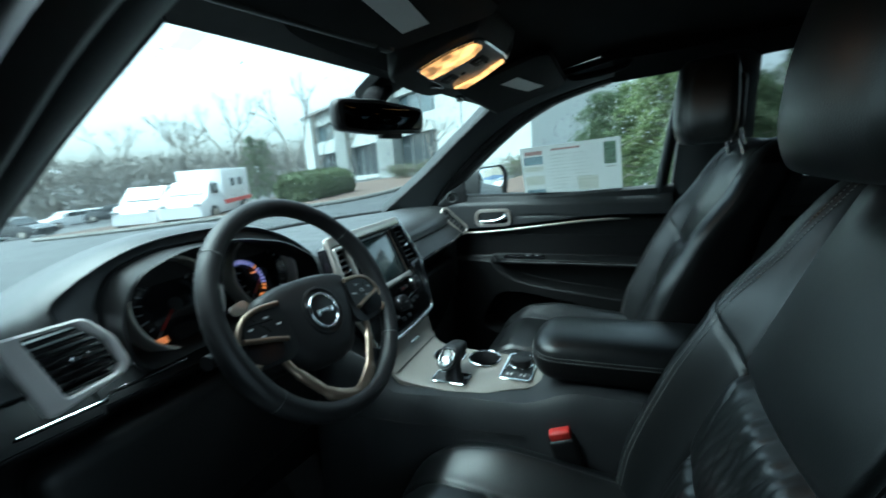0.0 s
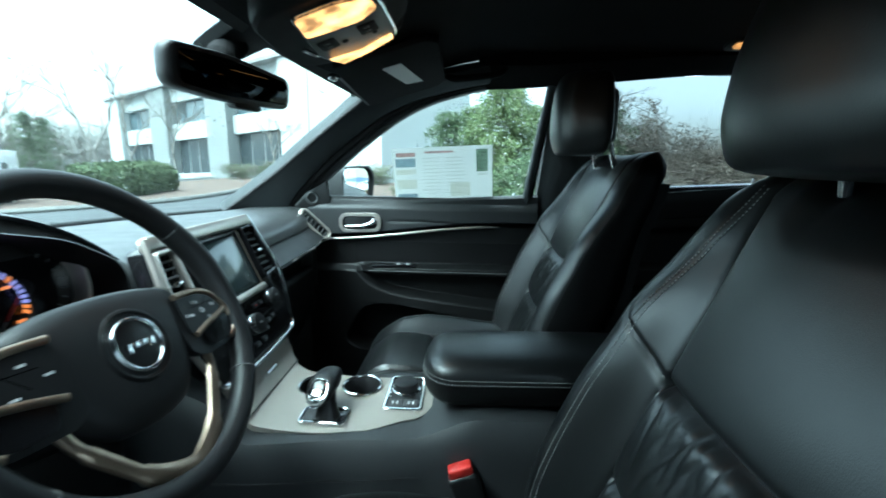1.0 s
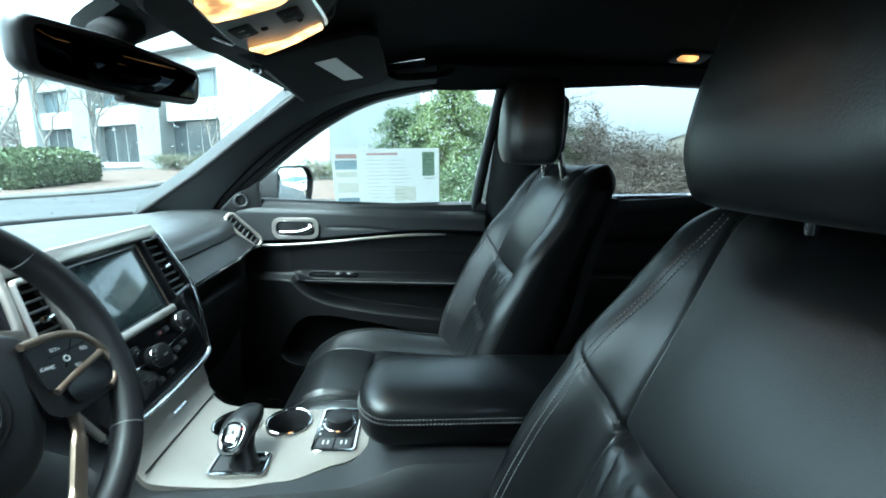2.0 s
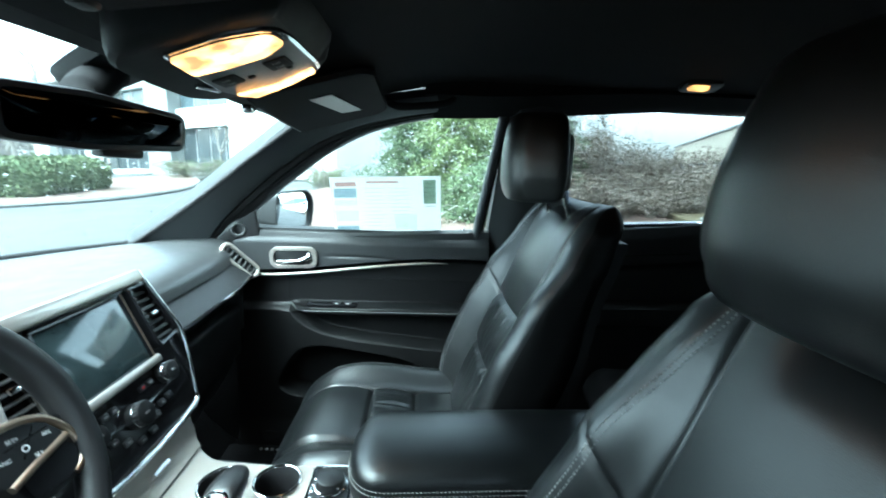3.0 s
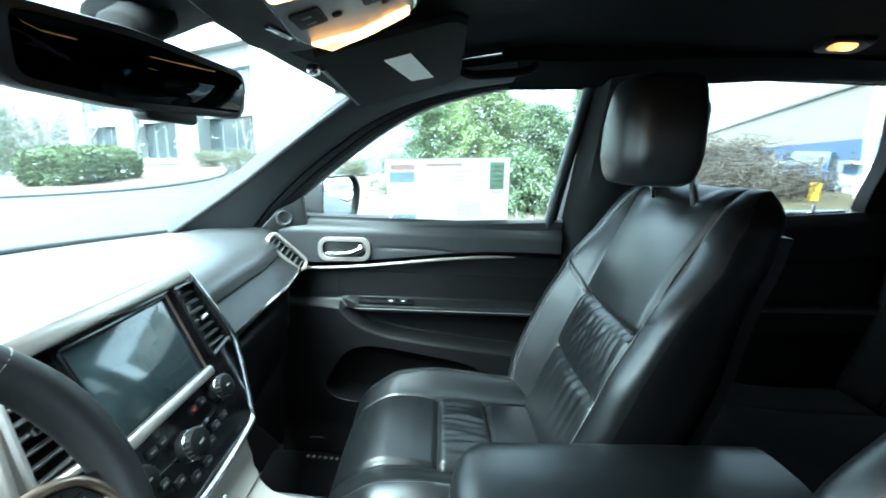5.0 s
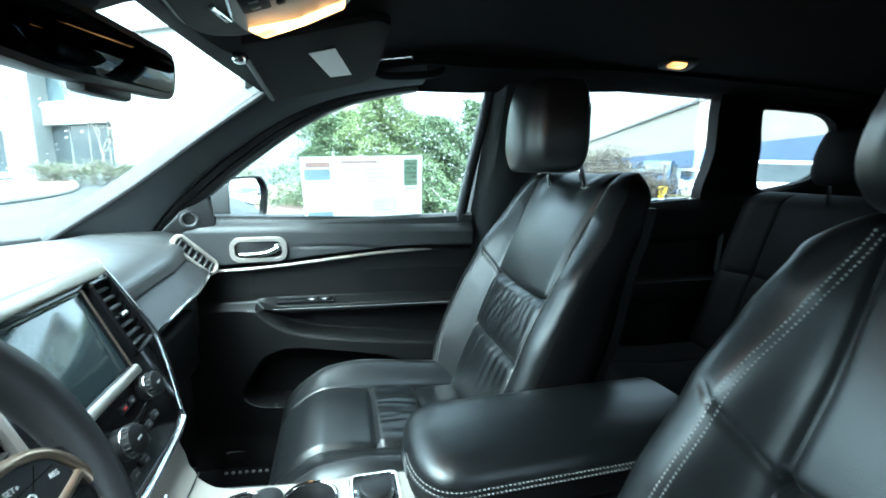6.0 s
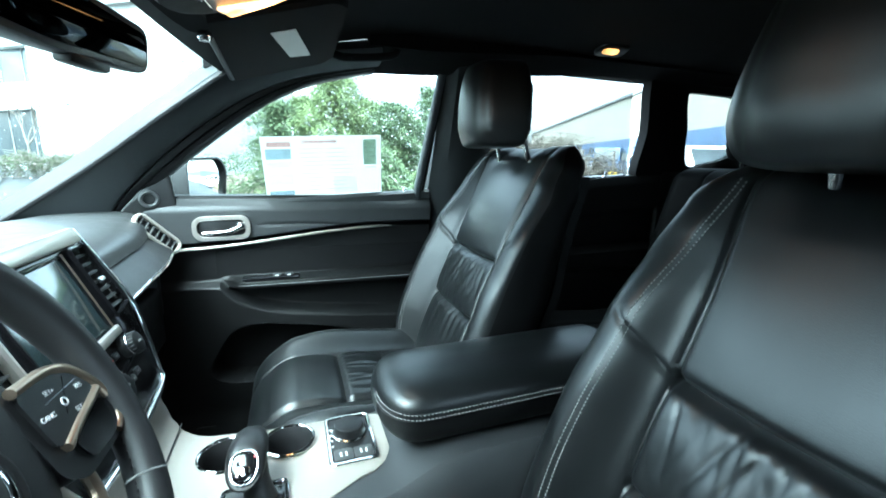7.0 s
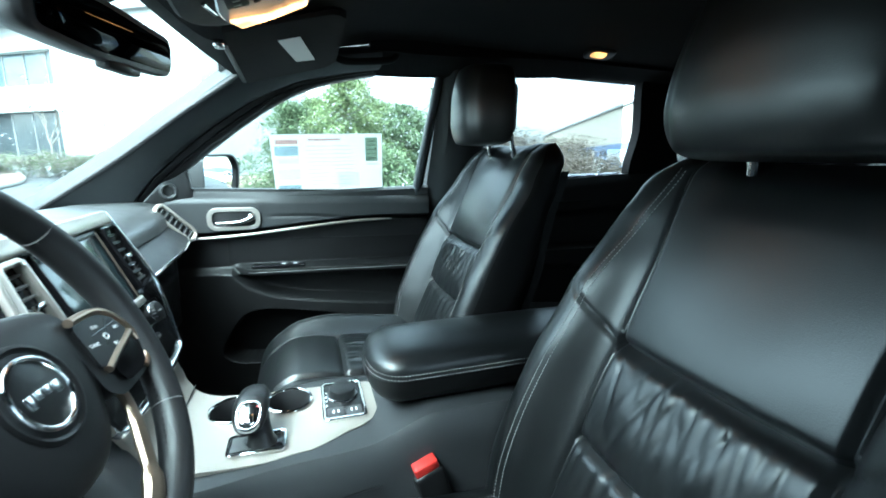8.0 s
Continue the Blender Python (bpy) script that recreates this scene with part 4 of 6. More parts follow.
# ---- dashboard ----
dash = thing("dashboard", (XC, 1.1, 0.65), "black soft-skinned dashboard with satin trim and dark touchscreen", "dashboard")
HOOD_X, HOOD_W = -0.345, 0.215


def hood(x, y):
    """The instrument hood's rise above the dash top."""
    u = (x - HOOD_X) / HOOD_W
    if abs(u) >= 1.25:
        return 0.0
    return 0.108 * max(0, 1 - abs(u / 1.22) ** 2.6) * (1 - soft(y, 1.06, 1.50))


def dash_dy(x):
    return lerp_tab([(-0.70, 0.085), (-0.45, 0.060), (0.0, 0.01), (0.25, 0.0), (0.50, 0.006), (0.74, 0.03)], x)


PROFILE = smooth_path([(1.58, 1.132, 0), (1.50, 1.141, 0), (1.25, 1.153, 0), (1.06, 1.159, 0), (0.985, 1.154, 0), (0.948, 1.132, 0), (0.937, 1.106, 0), (0.9365, 1.1005, 0), (0.940, 1.0985, 0), (0.934, 1.095, 0), (0.912, 1.078, 0), (0.893, 1.060, 0), (0.888, 1.050, 0), (0.905, 1.036, 0), (0.945, 1.015, 0), (0.985, 0.96, 0), (0.985, 0.86, 0), (0.975, 0.76, 0), (1.05, 0.62, 0)], 5)


def dash_at(x, k):
    p = PROFILE[k]
    y, z = p.x + dash_dy(x) * soft(1.35 - p.x, 0, 0.25), p.y
    r = abs(x - XC) / 0.71
    y -= 0.26 * r ** 2.0 * soft(p.x, 1.10, 1.58)
    if k <= 30:
        z += hood(x, y) * soft(p.x, 0.93, 0.965)
    if -0.56 < x < -0.09 and p.y < 1.15 and p.x < 1.0:
        y += 0.02
    return (x, y, z)


xs = steps(-0.685, 0.752, 130)
n_top = 58
pad_bm = sheet(lambda x, k: dash_at(x, int(k)), xs, list(range(0, n_top)), (0, 0.012, -0.012))
# faces below the seam get the darkened skin as painted shade
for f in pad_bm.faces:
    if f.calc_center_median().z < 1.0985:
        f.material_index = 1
top_pad = part("top_pad", pad_bm, (DASH, DASH_BAND), dash, "soft black dash top, pale with sky reflection, with shade painted into the band under its seam")
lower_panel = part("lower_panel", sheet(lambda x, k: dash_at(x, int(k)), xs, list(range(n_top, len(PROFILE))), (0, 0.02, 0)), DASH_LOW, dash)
k_line = min(range(len(PROFILE)), key=lambda k: abs(PROFILE[k].y - 1.0555) + abs(PROFILE[k].x - 0.890))
part("bright_strip", tube([Vector(dash_at(x, k_line)) + Vector((0, -0.001, 0)) for x in steps(0.245, 0.742, 30)], 0.0042, 8), CHROME, dash, "thin polished metal strip")
part("bright_strip", tube([Vector(dash_at(x, k_line)) + Vector((0, -0.002, 0.016)) for x in steps(-0.650, -0.44, 14)], 0.0030, 8), CHROME, dash, "thin polished metal strip")
part("glovebox_lid", box((0.50, 0.975, 0.88), (0.40, 0.04, 0.16), 0.015, 3), DASH_LOW, dash)
part("knee_panel", box((-0.40, 0.99, 0.90), (0.50, 0.06, 0.24), 0.03, 3), DASH_LOW, dash)
part("side_filler", box((0.745, 1.08, 0.95), (0.04, 0.22, 0.18), 0.01), DASH, dash)

# instrument hood opening and gauges
def cut_out(ob, bm):
    """Cuts the solid bm out of a mesh."""
    cut = bpy.data.meshes.new("cut")
    bmesh.ops.recalc_face_normals(bm, faces=bm.faces)
    bm.to_mesh(cut)
    bm.free()
    tool, work = bpy.data.objects.new("tool", cut), bpy.data.objects.new("work", ob.data)
    scene.collection.objects.link(tool)
    scene.collection.objects.link(work)
    mod = work.modifiers.new("cut", "BOOLEAN")
    mod.operation, mod.object, mod.solver = "DIFFERENCE", tool, "EXACT"
    deps = bpy.context.evaluated_depsgraph_get()
    me = bpy.data.meshes.new_from_object(work.evaluated_get(deps))
    me.shade_smooth()
    me.set_sharp_from_angle(angle=radians(38))
    for o in (tool, work):
        bpy.data.objects.remove(o)
    ob.data = me


ARCH = rounded([(-0.512, 1.082), (-0.520, 1.165), (-0.490, 1.222), (-0.415, 1.243), (-0.310, 1.240), (-0.205, 1.212), (-0.120, 1.160), (-0.112, 1.082)], 0.03, 5)
mid_a = (sum(p[0] for p in ARCH) / len(ARCH), sum(p[1] for p in ARCH) / len(ARCH))
shrink = lambda k: [(mid_a[0] + (x - mid_a[0]) * k, mid_a[1] + (z - mid_a[1]) * k) for x, z in ARCH]
for ob in (top_pad, lower_panel):
    cut_out(ob, loft([[(x, y, z) for x, z in ARCH] for y in (0.86, 1.045)]))
inst = part("instrument_binnacle", loft([[(x, y, z) for x, z in shrink(k)] for k, y in ((1.02, 0.958), (1.0, 0.955), (0.985, 0.960), (0.95, 1.005), (0.93, 1.040), (0.93, 1.052))], cap=False), BLACK, dash, "deep black instrument hood")
part("gauge_face", loft([[(x, y, z) for x, z in shrink(0.96)] for y in (1.036, 1.046)]), BLACK, inst)
gm = axes((HOOD_X, 1.006, 1.152), (1, 0, 0), (0, -0.95, 0.30))
for gx in (-0.058, 0.132):
    m = gm @ Matrix.Translation((gx, 0.0, 0.0))
    ring = lambda r, z: [m @ Vector((r * math.cos(a), r * math.sin(a), z)) for a in (2 * math.pi * k / 56 for k in range(56))]
    part("gauge_ring", loft([ring(0.083, -0.030), ring(0.0815, -0.002), ring(0.079, 0.002), ring(0.075, 0.000), ring(0.070, -0.014), ring(0.069, -0.030)], cap=False), SATIN, inst, "satin metal ring of a gauge")
    part("gauge_dial", moved(cyl(0.0695, 0.003, Matrix.Identity(4), 40), m @ Matrix.Translation((0, 0, -0.022))), GLOSS, inst)
    for i in range(19):
        a = radians(225 - i * 15)
        r = Matrix.Translation((0, 0, -0.0185)) @ Matrix.Rotation(a, 4, "Z") @ Matrix.Translation((0.056, 0, 0))
        part("gauge_mark", moved(box((0, 0, 0), (0.012 if i % 2 == 0 else 0.007, 0.0022, 0.001), 0), m @ r), GREY_THREAD, inst)
    part("needle", moved(box((0.024, 0, 0), (0.052, 0.0022, 0.0014), 0.0004, 1), m @ Matrix.Translation((0, 0, -0.0165)) @ Matrix.Rotation(radians(224), 4, "Z")), RED_ICON, inst, "dark red gauge needle")
    part("needle_hub", moved(cyl(0.011, 0.004, Matrix.Identity(4), 20, 0.001), m @ Matrix.Translation((0, 0, -0.017))), BLACK, inst)
rm = gm @ Matrix.Translation((0.080, -0.010, -0.0120))
for i in range(15):
    a = radians(98 - i * 9)
    part("lit_segment", moved(box((0, 0, 0), (0.009, 0.0046, 0.001), 0), rm @ Matrix.Rotation(a, 4, "Z") @ Matrix.Translation((0.044, 0, 0))), DIAL_ORANGE if i in (7, 13, 14) else DIAL_LIT, inst, "glowing gauge segment")
for ix, iy, w, h in ((-0.100, -0.050, 0.017, 0.011), (0.112, 0.006, 0.014, 0.004), (0.112, -0.042, 0.012, 0.007)):
    part("warning_icon", moved(box((0, 0, 0), (w, h, 0.001), 0.0004, 1), gm @ Matrix.Translation((ix, iy, -0.016))), DIAL_ORANGE, inst, "lit orange warning icon")
part("column_cover", box((-0.312, 0.90, 1.045), (0.115, 0.20, 0.10), 0.03, 3, Euler((radians(-25), 0, 0)).to_matrix()), DASH_LOW, dash)
part("stalk", tube([(-0.372, 0.87, 1.10), (-0.492, 0.845, 1.105)], [0.008, 0.011], 10), BLACK, dash)


def vent(name, m, outline, inner, slats, lean, parent, ring_mat, label, slat_mat):
    """An air vent: surround, dark throat, slats and a thumb tab."""
    v = part(name, frame_ring(outline, inner, 0.012, m, bevel=0.003), ring_mat, parent, label)
    part("throat", plate(inner, 0.002, 0.0005, m, -0.02), BLACK, v)
    ys = [p[1] for p in inner]
    lo, hi = min(ys), max(ys)
    for i in range(slats):
        y = lo + (hi - lo) * (i + 0.7) / (slats + 0.4)
        row = [p for p in zip(inner, inner[1:] + inner[:1]) if (p[0][1] - y) * (p[1][1] - y) <= 0 and p[0][1] != p[1][1]]
        cut = sorted(a[0] + (b[0] - a[0]) * (y - a[1]) / (b[1] - a[1]) for a, b in row)
        if len(cut) >= 2 and cut[-1] - cut[0] > 0.012:
            x0, x1 = cut[0], cut[-1]
            part("slat", moved(box(((x0 + x1) / 2, y, -0.002), (x1 - x0 - 0.002, 0.0032, 0.014), 0.001, 1, Euler((radians(lean), 0, 0)).to_matrix()), m), slat_mat, v)
    cx = sum(p[0] for p in inner) / len(inner)
    part("thumb_tab", moved(box((cx, (lo + hi) / 2, 0.009), (0.020, 0.009, 0.008), 0.003), m), CHROME, v)
    return v


# outer vents
lm = axes((-0.583, 0.956, 1.143), (1, 0.02, 0), (0, -0.97, 0.24))
lo_out = rounded([(-0.045, -0.056), (0.042, -0.042), (0.053, -0.030), (0.047, 0.010), (0.022, 0.046), (-0.066, 0.050), (-0.056, 0.0)], 0.009, 5)
lo_in = rounded([(-0.023, -0.040), (0.030, -0.036), (0.041, -0.028), (0.035, 0.010), (0.012, 0.040), (-0.042, 0.043), (-0.033, 0.002)], 0.005, 5)
vent("side_vent", lm, lo_out, lo_in, 8, 12, dash, VENT_TRIM, "driver's side air vent in a satin surround", BLACK)
vm = axes((0.695, 0.950, 1.102), (0.47, -0.50, -0.735), (-0.52, -0.80, 0.30))
vo = rrect(0.142, 0.050, 0.022)
side_v = part("side_vent", frame_ring(vo, inset(vo, 0.0105), 0.010, vm, bevel=0.003), PALE, dash, "slim passenger side air vent in a satin surround")
part("throat", plate(inset(vo, 0.010), 0.003, 0.001, vm, -0.004), BLACK, side_v)
for i in range(7):
    part("slat", moved(box((-0.050 + 0.0167 * i, 0, 0.002), (0.0040, 0.030, 0.010), 0.001, 1), vm), PANEL_GREY, side_v)

# centre stack
CM = axes((0.050, 0.905, 1.112), (1, 0, 0), (0, -0.918, 0.397))      # x right, y up the face
stack = part("control_panel", plate(rounded([(-0.140, -0.187), (0.140, -0.187), (0.172, -0.115), (0.186, -0.055), (0.158, 0.082), (-0.158, 0.082), (-0.186, -0.055), (-0.172, -0.115)], 0.02), 0.03, 0.004, CM, -0.030), GLOSS, dash, "gloss black centre stack")
top_bar = rounded([(-0.163, 0.066), (0.163, 0.066), (0.157, 0.090), (-0.157, 0.090)], 0.008)
part("top_trim", plate(top_bar, 0.016, 0.004, CM, -0.004), SATIN, stack, "satin silver bar over the screen")
part("screen", plate(rrect(0.166, 0.116, 0.004), 0.002, 0.0006, CM @ Matrix.Translation((0.006, -0.003, 0)), 0.001), SCREEN, stack, "dark glossy touchscreen, switched off, dusty, with reflected daylight lifted into its colour")
so = rrect(0.178, 0.128, 0.006)
part("screen_bezel", frame_ring(so, inset(so, 0.0055), 0.005, CM @ Matrix.Translation((0.006, -0.003, 0)), 0.0005), GLOSS, stack)
part("screen_edge", tube([CM @ Vector((0.006 + 0.088, y, 0.005)) for y in steps(-0.066, 0.060, 6)], 0.0022, 8), BRONZE, stack)
part("shelf_trim", moved(box((0.003, -0.071, 0.003), (0.205, 0.015, 0.012), 0.004, 3), CM), SATIN, stack, "satin silver ledge under the screen")
for side in (-1, 1):
    out = [(side * x, y) for x, y in ((0.110, -0.058), (0.176, -0.050), (0.156, 0.064), (0.106, 0.064))]
    out = rounded(out if side > 0 else out[::-1], 0.010)
    inn = inset(out, 0.009 if side < 0 else 0.006)
    vent("centre_vent", CM @ Matrix.Translation((0, 0, 0.001)), out, inn, 7, 15, stack, SATIN if side < 0 else GLOSS, "centre air vent with dark slats", PANEL_GREY)
    edge = smooth_path([(side * 0.157, 0.086, 0.007), (side * 0.172, 0.02, 0.008), (side * 0.186, -0.045, 0.007), (side * 0.181, -0.085, 0.004), (side * 0.167, -0.130, 0.000), (side * 0.150, -0.176, -0.004)], 6)
    part("edge_trim", moved(tube(edge, 0.0052, 10), CM), SATIN if side < 0 else CHROME, stack, "bright edge strip")
low_edge = smooth_path([(-0.150, -0.174, -0.004), (-0.128, -0.189, -0.002), (0.0, -0.195, 0.0), (0.128, -0.189, -0.002), (0.150, -0.174, -0.004)], 6)
part("edge_trim", moved(tube(low_edge, 0.0055, 10), CM), CHROME, stack, "bright edge strip")
for kx, ky, kr in ((-0.088, -0.110, 0.018), (0.0, -0.128, 0.021), (0.096, -0.100, 0.018)):
    k = part("control_knob", moved(cyl(kr, 0.022, Matrix.Translation((kx, ky, 0)), 32, 0.003, kr * 0.92), CM), BLACK_MATTE, stack, "round black control knob")
    part("knob_ring", torus(kr * 0.96, 0.0008, CM @ Matrix.Translation((kx, ky, 0.0120)), 30, 8), CHROME, k)
    for i in range(18):
        a = 2 * math.pi * i / 18
        part("knob_rib", moved(box((kx + kr * 0.95 * math.cos(a), ky + kr * 0.95 * math.sin(a), 0.0155), (0.0016, 0.0016, 0.010), 0.0004, 1), CM), BLACK, k)
    part("knob_mark", moved(box((kx, ky, 0.0228), (kr * 0.5, kr * 0.15, 0.001), 0.0003, 1), CM), GREY_THREAD, k)
for bx, by in ((-0.048, -0.098), (-0.030, -0.098), (0.038, -0.098), (0.058, -0.098), (-0.056, -0.138), (-0.036, -0.152), (0.038, -0.150), (0.060, -0.140), (0.082, -0.138), (-0.082, -0.146), (-0.012, -0.166), (0.016, -0.166)):
    b = part("button", moved(box((bx, by, 0.001), (0.016, 0.010, 0.006), 0.002), CM), BLACK, stack)
    part("button_mark", moved(box((bx, by, 0.0042), (0.007, 0.002, 0.0006), 0), CM), RED_ICON if (bx, by) == (0.038, -0.098) else GREY_THREAD, b)
part("button_strip", tube([CM @ Vector((x, -0.118 - 0.012 * (1 - abs(x) / 0.12), 0.002)) for x in steps(-0.115, 0.115, 12)], 0.0012, 6), CHROME, stack)

# ---- centre console ----
console = thing("centre_console", (0.0, 0.45, 0.45), "black centre console with a pale metallic top plate", "console")
# the plate falls steeply from the stack, then runs level to the armrest
prof = smooth_path([(0.852, 0.955, 0), (0.843, 0.936, 0), (0.831, 0.911, 0), (0.816, 0.887, 0), (0.785, 0.869, 0), (0.70, 0.862, 0), (0.60, 0.862, 0), (0.488, 0.866, 0)], 6)


def plate_near(y):
    return lerp_tab([(0.488, -0.020), (0.515, -0.045), (0.61, -0.082), (0.68, -0.092), (0.79, -0.092), (0.83, -0.078), (0.86, -0.086)], y)


def plate_far(y):
    return lerp_tab([(0.488, 0.094), (0.60, 0.104), (0.75, 0.111), (0.775, 0.117), (0.795, 0.129), (0.812, 0.146), (0.828, 0.164), (0.842, 0.177), (0.86, 0.188)], y)


top_plate = part("top_plate", sheet(lambda u, k: (plate_near(prof[int(k)].x) + (plate_far(prof[int(k)].x) - plate_near(prof[int(k)].x)) * (u + 1) / 2, prof[int(k)].x, prof[int(k)].y + 0.004 - 0.004 * abs(u) ** 6), steps(-1, 1, 24), list(range(len(prof))), (0, 0.004, -0.010)), PALE, console, "pale satin metallic plate sweeping up to the dash")
part("plate_joint", tube([(x, 0.8005, 0.8800) for x in steps(-0.082, 0.138, 8)], 0.0013, 6), BLACK, console)
part("plate_joint", tube([(x, 0.8395, 0.9345) for x in steps(-0.078, 0.172, 8)], 0.0011, 6), BLACK, console)
part("tray_handle", tube([(0.028, 0.8200, 0.9010), (0.066, 0.8200, 0.9010)], 0.0055, 10), CHROME, console, "chromed finger catch")


def body_ring(y):
    """The console's cross-section at y."""
    w = lerp_tab([(0.08, 0.115), (0.45, 0.118), (0.60, 0.128), (0.80, 0.150), (0.95, 0.165)], y)
    top = lerp_tab([(0.08, 0.895), (0.40, 0.900), (0.52, 0.862), (0.79, 0.858), (0.815, 0.872), (0.845, 0.920), (0.97, 0.955)], y)
    cx = 0.03 * soft(y, 0.80, 0.90)
    pts = [(-w - 0.03, 0.46), (-w - 0.012, 0.70), (-w, top - 0.050), (-w + 0.008, top - 0.018), (-w + 0.024, top)]
    return [(cx + x, y, z) for x, z in pts] + [(cx - x, y, z) for x, z in reversed(pts)]


console_body = part("body", loft([body_ring(y) for y in steps(0.06, 1.0, 40)]), CONSOLE_SIDE, console, "black console sides")
part("side_seam", tube([(lerp_tab([(0.30, -0.119), (0.50, -0.122), (0.60, -0.131), (0.80, -0.152), (0.95, -0.166)], y) - 0.003, y, lerp_tab([(0.30, 0.80), (0.42, 0.800), (0.50, 0.810), (0.60, 0.806), (0.95, 0.806)], y)) for y in steps(0.50, 0.92, 20)], 0.0014, 6), BLACK, console)

# cup holders: wells sunk through the plate
def wells(cutters):
    """Round cutters (x, y, radius) for the wells."""
    return join(*[cyl(r, 0.20, Matrix.Translation((x, y, 0.790)), 48, 0.001) for x, y, r in cutters])


CUPS = ((0.052, 0.725, 0.038), (0.058, 0.636, 0.037))
cut_out(top_plate, wells(CUPS))
cut_out(console_body, wells(CUPS))
for cx, cy, r in CUPS:
    ring = lambda q, z: [(cx + q * math.cos(a), cy + q * math.sin(a), z) for a in (2 * math.pi * i / 48 for i in range(48))]
    cup = part("cup_holder", loft([ring(r + 0.001, 0.872), ring(r - 0.002, 0.868), ring(r - 0.003, 0.84), ring(r - 0.006, 0.800), ring(0.004, 0.797)], cap=False), RUBBER, console, "deep black cup holder")
    part("cup_ring", torus(r + 0.0012, 0.0028, Matrix.Translation((cx, cy, 0.8690)), 48, 8), CHROME, cup, "bright ring")

# drive selector: a lever in a framed gate, its head a lying pad with a slanted bright face
GATE = Matrix.Translation((-0.052, 0.679, 0.866))
shift = part("gear_selector", plate(rrect(0.042, 0.078, 0.007), 0.004, 0.0015, GATE), GLOSS, console, "black drive selector with chrome-faced grip")
g = rrect(0.050, 0.086, 0.009)
part("gate_frame", frame_ring(g, inset(g, 0.0045), 0.006, GATE), CHROME, shift)
part("gate_slide", box((-0.052, 0.700, 0.8705), (0.034, 0.030, 0.003), 0.001), PANEL_GREY, shift)
part("selector_stem", loft([[(x + wx * math.cos(a), y + wy * math.sin(a), z) for a in (2 * math.pi * k / 20 for k in range(20))] for wx, wy, x, y, z in ((0.020, 0.024, -0.054, 0.672, 0.866), (0.016, 0.019, -0.052, 0.673, 0.878), (0.015, 0.017, -0.045, 0.676, 0.895), (0.019, 0.019, -0.036, 0.680, 0.912))]), BLACK, shift)
GM = axes((-0.050, 0.688, 0.915), (-0.10, -1.0, 0.0), (-0.66, 0.06, 0.75))
egg = lambda k: [(k * 0.0225 * abs(math.cos(a)) ** 0.8 * math.copysign(1, math.cos(a)) * (1 + 0.10 * math.sin(a)), k * 0.0275 * abs(math.sin(a)) ** 0.8 * math.copysign(1, math.sin(a))) for a in (2 * math.pi * (i + 0.5) / 40 for i in range(40))]
slide = GM.to_3x3().inverted() @ Vector((1, -0.06, -0.10))
grip = part("selector_grip", moved(loft([[tuple(Vector((x, y, 0)) + slide * d) for x, y in egg(k)] for k, d in ((0.86, -0.003), (1.0, 0.0), (1.10, 0.006), (1.14, 0.016), (1.12, 0.030), (1.05, 0.046), (0.90, 0.058), (0.60, 0.066), (0.20, 0.069))]), GM), BLACK, shift, "soft black grip head")
part("grip_ring", frame_ring(egg(0.80), egg(0.66), 0.006, GM @ Matrix.Translation((0, 0, 0.000)), bevel=0.002), CHROME, grip, "chrome ring on the grip")
part("grip_face", plate(egg(0.66), 0.004, 0.001, GM), GLOSS, grip)
part("grip_button", plate([(x * 1.1, y * 0.8 - 0.007) for x, y in egg(0.42)], 0.0065, 0.002, GM), CHROME, grip, "chrome release button")
part("grip_mark", box(GM @ Vector((0.012, 0.012, 0.0045)), (0.003, 0.003, 0.001), 0.0003, 1), RED_ICON, grip)

# terrain dial
PAD = Matrix.Translation((0.032, 0.543, 0.8665))
dial = part("terrain_dial", plate(rrect(0.112, 0.066, 0.008), 0.004, 0.0015, PAD), BLACK, console, "square dark control pad with a round dial")
g = rrect(0.122, 0.074, 0.010)
part("pad_frame", frame_ring(g, inset(g, 0.0060), 0.007, PAD), CHROME, dial)
part("dial_knob", moved(cyl(0.0250, 0.015, Matrix.Identity(4), 36, 0.003, 0.0235), Matrix.Translation((0.046, 0.543, 0.8735))), BLACK, dial)
part("dial_ring", torus(0.0262, 0.0022, Matrix.Translation((0.046, 0.543, 0.8725)), 36, 8), CHROME, dial)
for i in (0, 1):
    b = part("pad_button", plate(rrect(0.028, 0.026, 0.003), 0.003, 0.001, Matrix.Translation((-0.008, 0.558 - 0.030 * i, 0.8705)) @ Matrix.Rotation(radians(90), 4, "Z")), PANEL_GREY, dial)
    for q in (-0.004, 0.004):
        part("button_mark", box((-0.008, 0.558 - 0.030 * i + q, 0.874), (0.009, 0.003, 0.0006), 0), WHITE_INK, b)
for i in range(4):
    part("dial_mark", box((0.018 + 0.014 * i, 0.572, 0.8708), (0.004, 0.003, 0.0006), 0), WHITE_INK, dial)

# armrest lid: a long soft block with a bulging front
ARM_X, ARM_W, ARM_H, ARM_END, ARM_R = 0.024, 0.094, 0.045, 0.440, 0.066


def arm_mid(y):
    return 0.938 + 0.006 * soft(0.5 - y, 0.0, 0.4)


